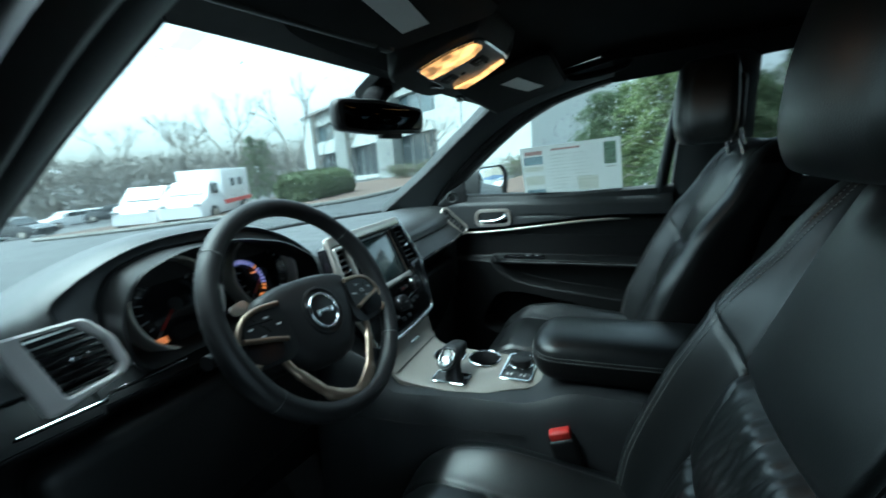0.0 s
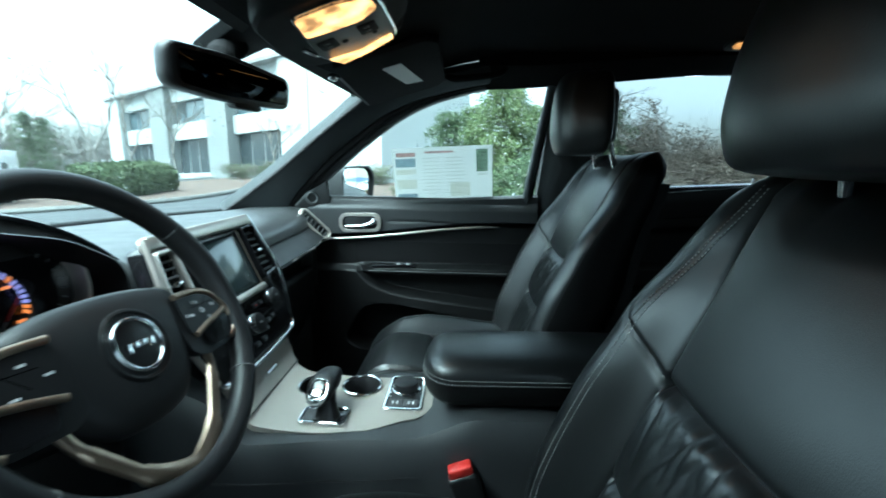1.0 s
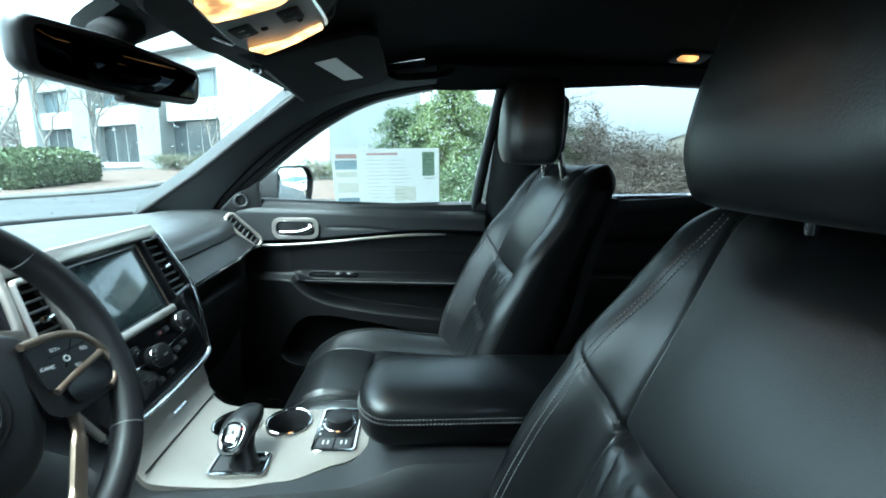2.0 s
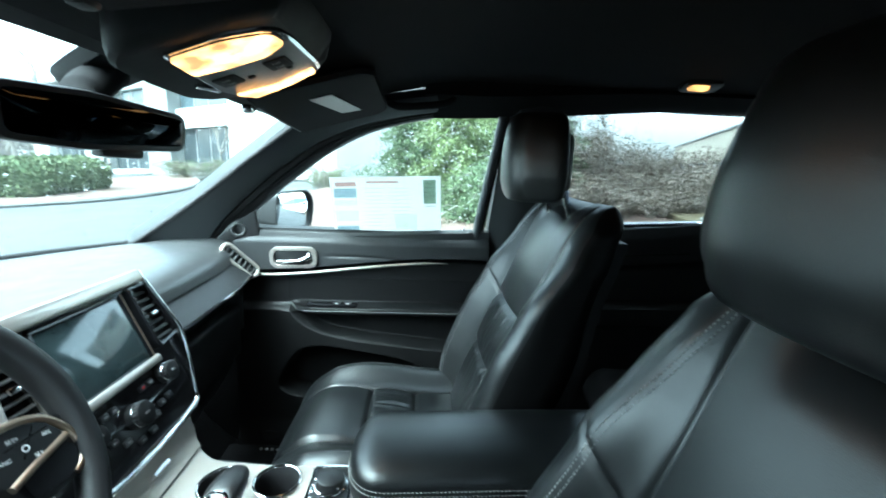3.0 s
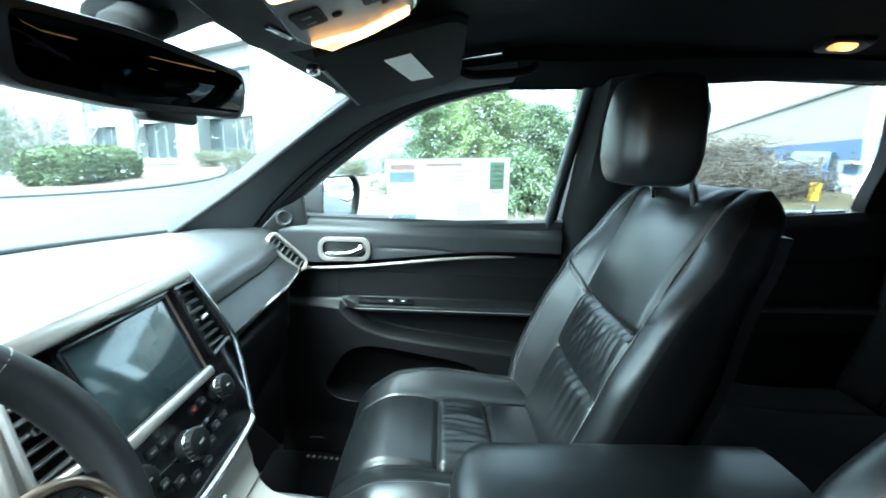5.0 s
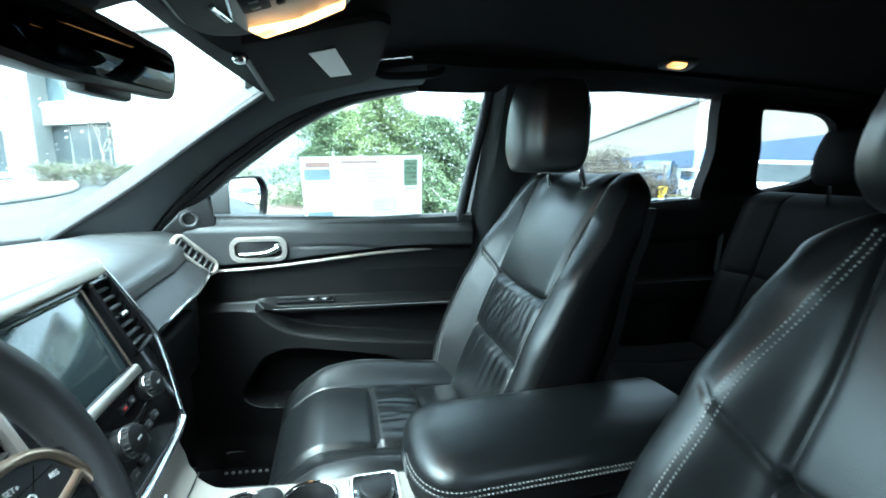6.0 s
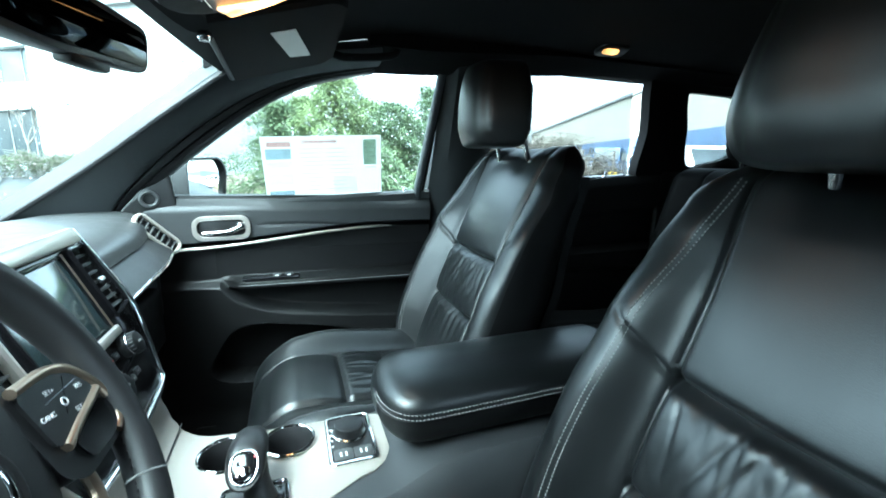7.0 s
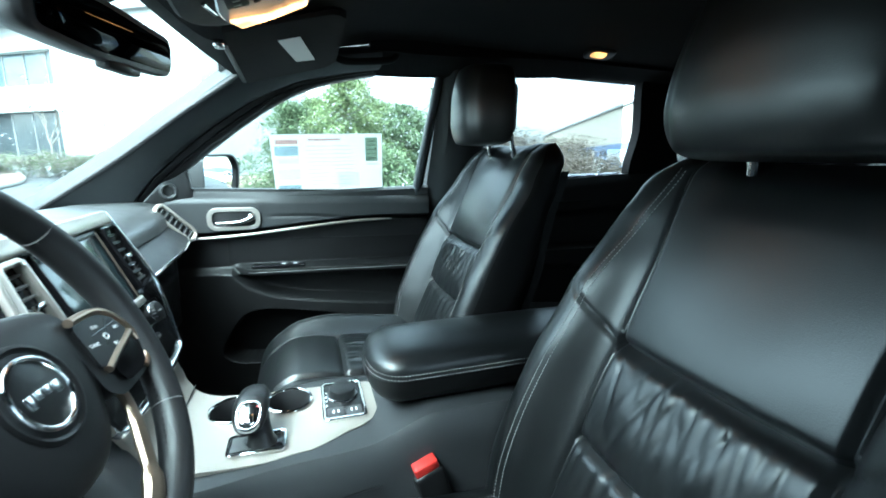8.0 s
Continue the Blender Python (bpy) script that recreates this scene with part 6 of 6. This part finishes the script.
bed("verge_grass", [(7.5, -5.5), (14, -8.0), (20, -13), (17, -18), (11, -14), (7.2, -8.5)], GRASS, "rough dry grass bank", "verge", 0.42)


def leaves(rng, n, spot, size, up=0.3, long=1.6):
    """n small folded leaves, each at a place given by spot()."""
    bm = bmesh.new()
    for _ in range(n):
        p, out = spot()
        d = Vector((rng.gauss(0, 1), rng.gauss(0, 1), rng.gauss(up, 1))).normalized()
        d = (d + out * 0.8).normalized()
        s = d.orthogonal().normalized()
        s = (Matrix.Rotation(rng.random() * 6.28, 3, d) @ s)
        k = size * (0.6 + 0.8 * rng.random())
        nrm = d.cross(s) * k * 0.15
        a, b, c, e = p - d * k * long / 2, p + s * k / 2 + nrm, p + d * k * long / 2, p - s * k / 2 + nrm
        v = [bm.verts.new(q) for q in (a, b, c, e)]
        bm.faces.new((v[0], v[1], v[2]))
        bm.faces.new((v[0], v[2], v[3]))
    return bm


def conifer(name, base, h, w, seed, n, label, material, lean=0.0):
    """A loose evergreen: a trunk, limbs, and sprays of foliage along drooping limbs."""
    rng = random.Random(seed)
    t = thing(name, base, label, "tree", group="trees by the car park")
    part("trunk", tube([base + Vector((0.04 * math.sin(i), 0.04 * math.cos(2 * i), h * i / 8)) for i in range(9)], [0.10 * (1 - i / 9.5) for i in range(9)], 8), BARK, t)
    limbs = []
    for i in range(72):
        f = 0.06 + 0.92 * i / 72
        z = base.z + h * f
        reach = w * (1 - f) ** 0.55 * (0.40 + 0.95 * rng.random())
        a = i * 2.4 + rng.random()
        d = Vector((math.cos(a), math.sin(a), 0))
        p0 = Vector((base.x, base.y, z))
        limbs.append([p0, p0 + d * reach * 0.5 + Vector((0, 0, 0.10 * reach)), p0 + d * reach + Vector((0, 0, -0.12 * reach))])
    part("limbs", join(*[tube(l, [0.025, 0.016, 0.005], 5) for l in limbs]), BARK, t)

    def spot():
        l = rng.choice(limbs)
        u = rng.random() ** 0.6
        p = l[0].lerp(l[1], u * 2) if u < 0.5 else l[1].lerp(l[2], u * 2 - 1)
        sp = 0.06 + 0.035 * w
        return p + Vector((rng.gauss(0, sp), rng.gauss(0, sp), rng.gauss(-0.03, sp * 0.6))), (l[2] - l[0]).normalized()
    part("crown", leaves(rng, int(n * 4.2), spot, 0.021, -0.1, 4.2), material, t)
    return t


def bare_tree(name, base, h, seed, label, spread=0.4):
    """A leafless tree of forking tapered limbs."""
    rng = random.Random(seed)
    t = thing(name, base, label, "tree", group="bare trees")
    bms, twigs = [], []

    def grow(p, d, length, r, depth):
        q = p + d * length
        mid = p.lerp(q, 0.5) + Vector((rng.gauss(0, 1), rng.gauss(0, 1), 0)) * length * 0.05
        (bms if depth < 2 else twigs).append(tube([p, mid, q], [r, r * 0.85, r * 0.65], 6 if depth < 2 else 4))
        if depth >= 5:
            return
        for _ in range(rng.choice((2, 3, 3))):
            e = (d + Vector((rng.gauss(0, 1), rng.gauss(0, 1), rng.gauss(0.15, 0.5))) * spread).normalized()
            grow(q, e, length * (0.62 + 0.2 * rng.random()), r * 0.62, depth + 1)
    grow(base, Vector((0, 0, 1)), h * 0.28, 0.016 * h, 0)
    part("trunk", join(*bms), BARK, t)
    part("twigs", join(*twigs), TWIG, t)


conifer("evergreen_tree", put(93, 10.5), 3.3, 1.9, 3, 8500, "loose young evergreen with fresh green sprays", LEAF)
conifer("evergreen_tree", put(86, 11.5), 2.7, 1.6, 4, 6500, "loose young evergreen with dark green sprays", CEDAR)
conifer("evergreen_tree", put(101, 11.5), 2.8, 1.8, 5, 7000, "spreading evergreen with drooping sprays", CEDAR)
conifer("evergreen_tree", put(97, 8.6), 1.5, 1.6, 6, 6000, "low spreading evergreen with drooping sprays", CEDAR)
conifer("evergreen_tree", put(106, 13.5), 3.6, 1.5, 7, 6000, "loose evergreen with dull green sprays", CEDAR)
conifer("evergreen_tree", put(89.5, 12.5), 3.0, 1.8, 13, 5500, "loose young evergreen with fresh green sprays", LEAF)
conifer("evergreen_tree", put(97.5, 13), 3.1, 1.9, 14, 5500, "loose young evergreen with fresh green sprays", LEAF)
conifer("evergreen_tree", put(103.5, 12.5), 2.5, 1.8, 15, 5000, "spreading evergreen with drooping sprays", CEDAR)
conifer("evergreen_tree", put(42, 33), 4.6, 1.6, 8, 3500, "small dark evergreen by the car park", CEDAR)
conifer("evergreen_tree", put(43.5, 40), 5.0, 1.8, 9, 3500, "small dark evergreen by the car park", CEDAR)

for i, (az, d, h) in enumerate(((46.5, 26, 7.5), (40, 36, 9), (35, 42, 9), (29, 48, 10), (50, 34, 7), (22, 60, 11), (37.5, 50, 10), (54, 37, 7.5), (64.5, 31, 5.0))):
    bare_tree("bare_tree", put(az, d), h, 20 + i, "leafless pale young tree" if i != 8 else "thin leafless tree before the building")


def brush(name, az, d, w, h, seed, n, material, label):
    """A tangled bush of thin stems and sparse leaves."""
    rng = random.Random(seed)
    base = put(az, d)
    t = thing(name, base, label, "bush", group="bushes")
    stems = []
    for i in range(34):
        a, r = rng.random() * 6.28, rng.random() ** 0.5 * w
        p = base + Vector((math.cos(a) * r, math.sin(a) * r, 0))
        q = p + Vector((rng.gauss(0, 0.25), rng.gauss(0, 0.25), h * (0.6 + 0.5 * rng.random())))
        stems.append([p, p.lerp(q, 0.5) + Vector((rng.gauss(0, 0.1), rng.gauss(0, 0.1), 0)), q])
        for _ in range(3):
            u = 0.3 + 0.6 * rng.random()
            s = p.lerp(q, u)
            stems.append([s, s + Vector((rng.gauss(0, 0.3), rng.gauss(0, 0.3), 0.25)), s + Vector((rng.gauss(0, 0.5), rng.gauss(0, 0.5), 0.4))])
    part("stems", join(*[tube(s, [0.018, 0.012, 0.005], 4) for s in stems]), TWIG, t)

    def spot():
        s = rng.choice(stems)
        return s[0].lerp(s[2], rng.random()) + Vector((rng.gauss(0, 0.09), rng.gauss(0, 0.09), rng.gauss(0, 0.09))), Vector((0, 0, 0.2))
    part("foliage", leaves(rng, int(n * 2.2), spot, 0.042), material, t)


for i, (az, d, w, h) in enumerate(((109, 14, 1.2, 3.2), (112, 15.5, 1.3, 3.3), (115.5, 16, 1.2, 2.7), (118.5, 17, 1.1, 2.4), (121.5, 19, 1.0, 2.3), (124.5, 24, 1.0, 2.6), (111, 11, 1.0, 1.1), (116, 12, 0.9, 0.8), (119, 13, 0.9, 1.2), (122, 16, 1.1, 2.0), (123, 13.5, 1.0, 1.3), (126.5, 15, 1.0, 1.6), (129.5, 17.5, 0.8, 1.2))):
    brush("brown_bush", az, d, w, h, 60 + i, 1500, DRY, "tangled brown winter bush")
for i, (az, d, w, h) in enumerate(((60.5, 30, 0.7, 0.9), (64, 27, 1.0, 1.0), (66.5, 28, 0.9, 1.0), (69, 30, 0.8, 0.9), (76, 20, 0.6, 1.0))):
    brush("small_shrub", az, d, w, h, 80 + i, 1200, HEDGE, "low round green shrub")


def hedge_block(name, a, b, depth, h, seed, label):
    """A clipped hedge between two places: a dense core and a skin of leaves."""
    rng = random.Random(seed)
    t = thing(name, a, label, "hedge")
    d = (b - a)
    along = d.normalized()
    side = Vector((-along.y, along.x, 0)).normalized()
    rings = []
    for u in steps(0, 1, 16):
        p = a.lerp(b, u)
        p.z = ground_z(p.x, p.y) + 0.1
        ring = []
        for k in range(14):
            an = 2 * math.pi * k / 14
            c, s = math.cos(an), math.sin(an)
            sq = (abs(c) ** 4 + abs(s) ** 4) ** 0.25
            e = 1 - 0.3 * soft(abs(u - 0.5), 0.46, 0.5)
            q = p + side * (c / sq * depth / 2 * e) + Vector((0, 0, h / 2 + s / sq * h / 2 * e))
            ring.append(q + Vector((noise.noise(q * 1.3), noise.noise(q * 1.3 + Vector((9, 0, 0))), noise.noise(q * 1.1 + Vector((0, 5, 0))))) * 0.10)
        rings.append(ring)
    part("core", loft(rings), HEDGE_CORE, t)
    ends = [sum((Vector(p) for p in r), Vector()) / 14 for r in (rings[0], rings[-1])]

    def spot():
        i, k, f, g = rng.randrange(16), rng.randrange(14), rng.random(), rng.random()
        q = rings[i][k].lerp(rings[i + 1][k], f).lerp(rings[i][(k + 1) % 14].lerp(rings[i + 1][(k + 1) % 14], f), g)
        if rng.random() < 0.16:
            e = rng.randrange(2)
            q = ends[e].lerp(rings[-e][k], rng.random() ** 0.5)
        return q + Vector((rng.gauss(0, 0.05), rng.gauss(0, 0.05), rng.gauss(0, 0.05))), Vector((0, 0, 0.4))
    part("leaf_skin", leaves(rng, 14000, spot, 0.070), HEDGE, t)


hedge_block("clipped_hedge", put(45.0, 19.5), put(51.6, 22.5), 2.0, 1.25, 1, "long clipped yellowish-green hedge")


# pale office building
def office():
    A, B = Vector((45.85, 39.74, -1.7)), Vector((26.1, 5.6, -0.2))
    flat = Vector((B.x - A.x, B.y - A.y, 0))
    L, H = flat.length, 9.1
    along = flat.normalized()
    inn = Vector((-along.y, along.x, 0))
    inn = inn if inn.x > 0 else -inn
    M = Matrix(((along.x, inn.x, 0, A.x), (along.y, inn.y, 0, A.y), ((B.z - A.z) / L, 0, 1, A.z), (0, 0, 0, 1)))
    t = thing("office_building", A, "pale two-storey office building with dark window bays", "building")
    P = lambda bm: moved(bm, M)
    centres = (6.3, 16.3, 26.3)
    part("core_wall", P(box((L / 2, 6.2, H / 2), (L - 0.2, 10, H - 0.3), 0.02, 1)), WALL_PALE, t)
    part("blank_wall", P(box((L - 3.6, 0.6, H / 2), (7.2, 1.2, H), 0.02, 1)), WALL_PALE, t, "blank pale wall")
    for z0, z1 in ((-1.0, 1.15), (4.25, 5.75), (7.7, H)):
        part("spandrel", P(box(((L - 7.2) / 2, 0.85, (z0 + z1) / 2), (L - 7.2, 0.7, z1 - z0), 0.02, 1)), WALL_PALE, t)
    for c in centres:
        for e in (c - 5.0, c + 5.0):
            if e < L - 8:
                part("pier", P(box((e, 0.45, H / 2), (3.1, 1.1, H), 0.03, 1)), WALL_PALE, t, "pale projecting pier")
        for z0, z1, m in ((1.15, 4.25, PANE), (5.75, 7.7, PANE_BLUE)):
            w = part("window", P(box((c, 1.0, (z0 + z1) / 2), (6.9, 0.06, z1 - z0), 0.005, 1)), m, t, "dark glazed window bay")
            for k in (1, 2, 3):
                part("mullion", P(box((c - 3.45 + 6.9 * k / 4, 0.96, (z0 + z1) / 2), (0.07, 0.06, z1 - z0), 0.005, 1)), ROOF_GREY, w)
    part("roof", P(box((L / 2, 5.5, H + 0.1), (L + 0.3, 11.6, 0.3), 0.03, 1)), ROOF_GREY, t)


office()


# long warehouse with a blue band
def warehouse():
    A, B = Vector((80, -48, 0)), Vector((6, -16.5, 0))
    along = (B - A).normalized()
    inn = Vector((-along.y, along.x, 0))
    if inn.dot(Vector((0.2, -1, 0))) < 0:
        inn = -inn
    L, H = (B - A).length, 6.7
    M = Matrix(((along.x, inn.x, 0, A.x), (along.y, inn.y, 0, A.y), (0, 0, 1, A.z), (0, 0, 0, 1)))
    t = thing("warehouse", A, "long cream warehouse with a blue band along its wall", "building")
    P = lambda bm: moved(bm, M)
    part("wall", P(box((L / 2, 6, (H + 3.3) / 2), (L, 12, H - 3.3), 0.02, 1)), WALL_BEIGE, t)
    part("blue_band", P(box((L / 2, 5.97, 2.65), (L + 0.04, 12, 1.3), 0.02, 1)), BAND_BLUE, t, "broad blue band")
    part("base_wall", P(box((L / 2, 6.0, 1.0), (L, 12, 2.0), 0.02, 1)), WALL_PALE, t)
    part("roof_edge", P(box((L / 2, 6.0, H + 0.1), (L + 0.2, 12.3, 0.25), 0.02, 1)), ROOF_GREY, t)
    for k in range(9):
        d = part("loading_door", P(box((4 + k * (L - 8) / 8, -0.03, 0.95), (2.4, 0.1, 1.85), 0.02, 1)), ROOF_GREY, t)
    part("vent_cowl", P(cyl(0.25, 0.3, Matrix.Translation((L * 0.80, 0, 5.2)) @ Matrix.Rotation(radians(90), 4, "X"), 14)), ROOF_GREY, t)


warehouse()


def vehicle(name, at, heading, body, paint, label, category, group="parked vehicles", wheels=True):
    """A parked vehicle from its side outline: (along, height, half width) stations of the lower body and the cabin."""
    L, W, zh, cab0, cab1, cabh, hood_h = body
    t = thing(name, at, label, category, group=group)
    M = Matrix.Translation(at) @ Matrix.Rotation(radians(heading), 4, "Z")
    P = lambda bm: moved(bm, M)

    def ring(y, w, z0, z1):
        return [(-w, y, z0), (-w * 1.02, y, (z0 + z1) / 2), (-w * 0.94, y, z1), (w * 0.94, y, z1), (w * 1.02, y, (z0 + z1) / 2), (w, y, z0)]
    part("body", P(loft([ring(y, W * f, 0.28, z) for y, f, z in ((-L / 2, 0.86, zh * 0.80), (-L / 2 + 0.15, 0.97, zh * 0.98), (cab0, 1.0, zh), (cab1, 1.0, zh), (L / 2 - 0.5, 0.98, hood_h), (L / 2, 0.86, hood_h * 0.72))])), paint, t)
    cabin = part("cabin", P(loft([ring(y, W * f, zh - 0.02, z) for y, f, z in ((cab0, 0.96, zh + 0.05), (cab0 + 0.25, 0.86, cabh - 0.05), (cab0 + 0.5, 0.84, cabh), (cab1 - 0.7, 0.84, cabh), (cab1, 0.95, zh + 0.06))])), paint, t)
    for s in (-1, 1):
        for y0, y1 in ((cab0 + 0.30, (cab0 + cab1) / 2 - 0.10), ((cab0 + cab1) / 2 - 0.02, cab1 - 0.55)):
            part("window", P(box((s * W * 0.93, (y0 + y1) / 2, (zh + cabh) / 2), (0.06, y1 - y0, (cabh - zh) * 0.66), 0.01, 1)), PANE, cabin)
        if wheels:
            for y in (-L / 2 + 0.85, L / 2 - 0.85):
                wm = axes(M @ Vector((s * W * 0.86, y, 0.33)), (0, 0, 1), M.to_3x3() @ Vector((s, 0, 0)))
                tyre = part("wheel", cyl(0.33, 0.2, wm, 24, 0.03), RUBBER, t)
                part("rim", cyl(0.20, 0.205, wm, 18, 0.02), SATIN, tyre)
    part("windscreen", P(box((0, cab1 - 0.30, (zh + cabh) / 2 + 0.02), (W * 1.5, 0.05, (cabh - zh) * 0.95), 0.01, 1, Euler((radians(48), 0, 0)).to_matrix())), PANE, cabin)
    for s in (-1, 1):
        part("headlight", P(box((s * W * 0.68, L / 2 - 0.04, hood_h * 0.78), (0.30, 0.10, 0.14), 0.03, 2)), CHROME, t)
    return t


CAR = (4.4, 0.88, 0.92, -1.9, 0.9, 1.42, 0.90)
SUV = (4.6, 0.93, 1.10, -2.2, 1.1, 1.75, 1.05)
# white box truck with a red stripe
tp = put(35.6, 21.5)
truck = vehicle("box_truck", tp, 118, (5.0, 0.92, 1.0, 0.5, 1.9, 1.65, 1.0), CAR_WHITE, "white box truck with a red stripe", "truck")
TM = Matrix.Translation(tp) @ Matrix.Rotation(radians(118), 4, "Z")
cargo = part("cargo_box", moved(box((0, -1.1, 1.32), (1.9, 3.1, 1.6), 0.04, 2), TM), CAR_WHITE, truck)
part("red_stripe", moved(box((0, -1.1, 0.68), (1.93, 3.12, 0.2), 0.02, 1), TM), CAR_RED, cargo, "red stripe along the foot")
for y in (-0.6, -1.5):
    for s in (-1, 1):
        part("side_window", moved(box((s * 0.955, y, 1.50), (0.02, 0.42, 0.36), 0.01, 1), TM), PANE, cargo)
vehicle("pickup_truck", put(31, 24), 125, (5.2, 0.95, 1.05, -0.4, 1.6, 1.75, 1.05), CAR_WHITE, "small white pickup truck with a short bed", "truck")
for i, (az, d, hd, pm, lb) in enumerate(((17, 44, 20, CAR_WHITE, "white parked car, far off"), (20, 40, 200, CAR_DARK, "dark parked car, far off"), (24, 52, 100, CAR_WHITE, "white parked car, far off"), (28, 47, 30, CAR_DARK, "dark parked car, far off"), (13, 50, 60, CAR_WHITE, "white parked car, far off"), (26, 60, 80, CAR_WHITE, "white parked car, far off"))):
    vehicle("parked_car", put(az, d), hd, CAR, pm, lb, "car")
vehicle("parked_van", put(141.5, 13.5), 60, (4.8, 0.95, 1.15, -2.3, 1.2, 1.82, 1.1), CAR_WHITE, "white parked van near the warehouse", "van")
vehicle("parked_van", put(149, 15.5), 60, (4.8, 0.95, 1.15, -2.3, 1.2, 1.82, 1.1), CAR_WHITE, "white parked van near the warehouse", "van")
vehicle("blue_truck", put(130.5, 31), 40, (4.8, 1.0, 1.30, -1.2, 1.4, 2.30, 1.35), CAR_BLUE, "bright blue work truck", "truck")
vehicle("parked_car", put(136, 24), 60, SUV, CAR_WHITE, "white parked car before the warehouse", "car")
vehicle("parked_car", put(124, 30), 60, SUV, CAR_WHITE, "white parked car before the warehouse", "car")

# hydrant and fence
hp = put(131, 15.5)
hyd = thing("fire_hydrant", hp, "yellow fire hydrant on the grass", "hydrant")
part("barrel", cyl(0.13, 0.55, Matrix.Translation(hp + Vector((0, 0, 0.3))), 20, 0.03), YELLOW, hyd)
part("cap", cyl(0.15, 0.16, Matrix.Translation(hp + Vector((0, 0, 0.85))), 20, 0.07), YELLOW, hyd)
for i in range(7):
    a = put(107 + 4.0 * i, 17.5)
    post = thing("fence_post", a, "weathered grey fence post", "fence post", group="fence posts")
    part("post_shaft", box(a + Vector((0, 0, 0.8)), (0.09, 0.09, 2.0), 0.01, 1), POST, post)
    if i < 6:
        b = put(111 + 4.0 * i, 17.5)
        for z in (0.5, 1.1, 1.6):
            part("wire", tube([a + Vector((0, 0, z)), b + Vector((0, 0, z))], 0.012, 5), POST, post)
# wooded rise at the far edge
rng = random.Random(5)
woods = thing("far_woods", put(20, 110), "grey-brown leafless woods in the distance", "woods", kind="stuff")
trunks = []
for i in range(330):
    az = 2 + 58 * rng.random()
    p = put(az, 75 + 40 * rng.random())
    h = 5 + 6 * rng.random()
    trunks.append(tube([p, p + Vector((rng.gauss(0, 0.4), rng.gauss(0, 0.4), h * 0.6)), p + Vector((rng.gauss(0, 0.8), rng.gauss(0, 0.8), h))], [0.16, 0.10, 0.03], 4))
tagged(part("trunks", join(*trunks), TWIG, woods), kind="stuff")


def wood_spot():
    p = put(2 + 58 * rng.random(), 78 + 35 * rng.random())
    return p + Vector((0, 0, 8.5 * rng.random() ** 1.3)), Vector((0, 0, 0.3))


tagged(part("twig_mass", leaves(rng, 26000, wood_spot, 0.13, 0.6, 9.0), WOODS, woods), kind="stuff")

# rain drops on the passenger glass and the windscreen
def drop_field(name, spots, label):
    """Small flattened beads of water, each at a place with its outward direction."""
    verts, faces = [], []
    for p, out, r in spots:
        m = axes(p, out.orthogonal(), out)
        base = len(verts)
        for q, h in ((1.0, 0.0), (0.85, 0.32), (0.45, 0.55)):
            verts += [m @ Vector((r * q * math.cos(a), r * q * math.sin(a), r * h)) for a in (2 * math.pi * k / 8 for k in range(8))]
        verts.append(m @ Vector((0, 0, r * 0.6)))
        for t in (0, 8):
            faces += [(base + t + k, base + t + (k + 1) % 8, base + t + 8 + (k + 1) % 8, base + t + 8 + k) for k in range(8)]
        faces += [(base + 16 + k, base + 16 + (k + 1) % 8, base + 24) for k in range(8)]
        faces.append(tuple(base + k for k in range(7, -1, -1)))
    me = bpy.data.meshes.new(name)
    me.from_pydata([tuple(v) for v in verts], [], faces)
    me.materials.append(WATER)
    me.shade_smooth()
    ob = tagged(new(name, me), label, "rain drops", kind="stuff")
    ob.visible_shadow = False


rng = random.Random(11)
spots = []
while len(spots) < 620:
    y, z = 0.19 + 0.80 * rng.random(), 1.20 + 0.36 * rng.random() ** 0.6
    if z < 1.555 - 0.95 * max(0, y - 0.44) - 0.01:
        spots.append((Vector((glass_x(z) + 0.0048, y, z)), Vector((1, 0, 0.24)).normalized(), 0.0011 + 0.0024 * rng.random() ** 2.5))
drop_field("side_rain_drops", spots, "rain drops on the passenger window")
spots = []
for i in range(900):
    u, v = -0.95 + 1.9 * rng.random(), 0.12 + 0.8 * rng.random()
    if rng.random() > 0.35 + 0.65 * soft(u, 0.1, 0.6):
        continue
    a, b, c = (Vector(screen_at(*q)) for q in ((u, v), (u + 0.01, v), (u, v + 0.01)))
    nrm = (b - a).cross(c - a).normalized()
    nrm = nrm if nrm.z > 0 else -nrm
    spots.append((a + Vector((0, 0.003, 0.004)) + nrm * 0.001, nrm, 0.0012 + 0.0026 * rng.random() ** 2.5))
drop_field("screen_rain_drops", spots, "rain drops on the windscreen")
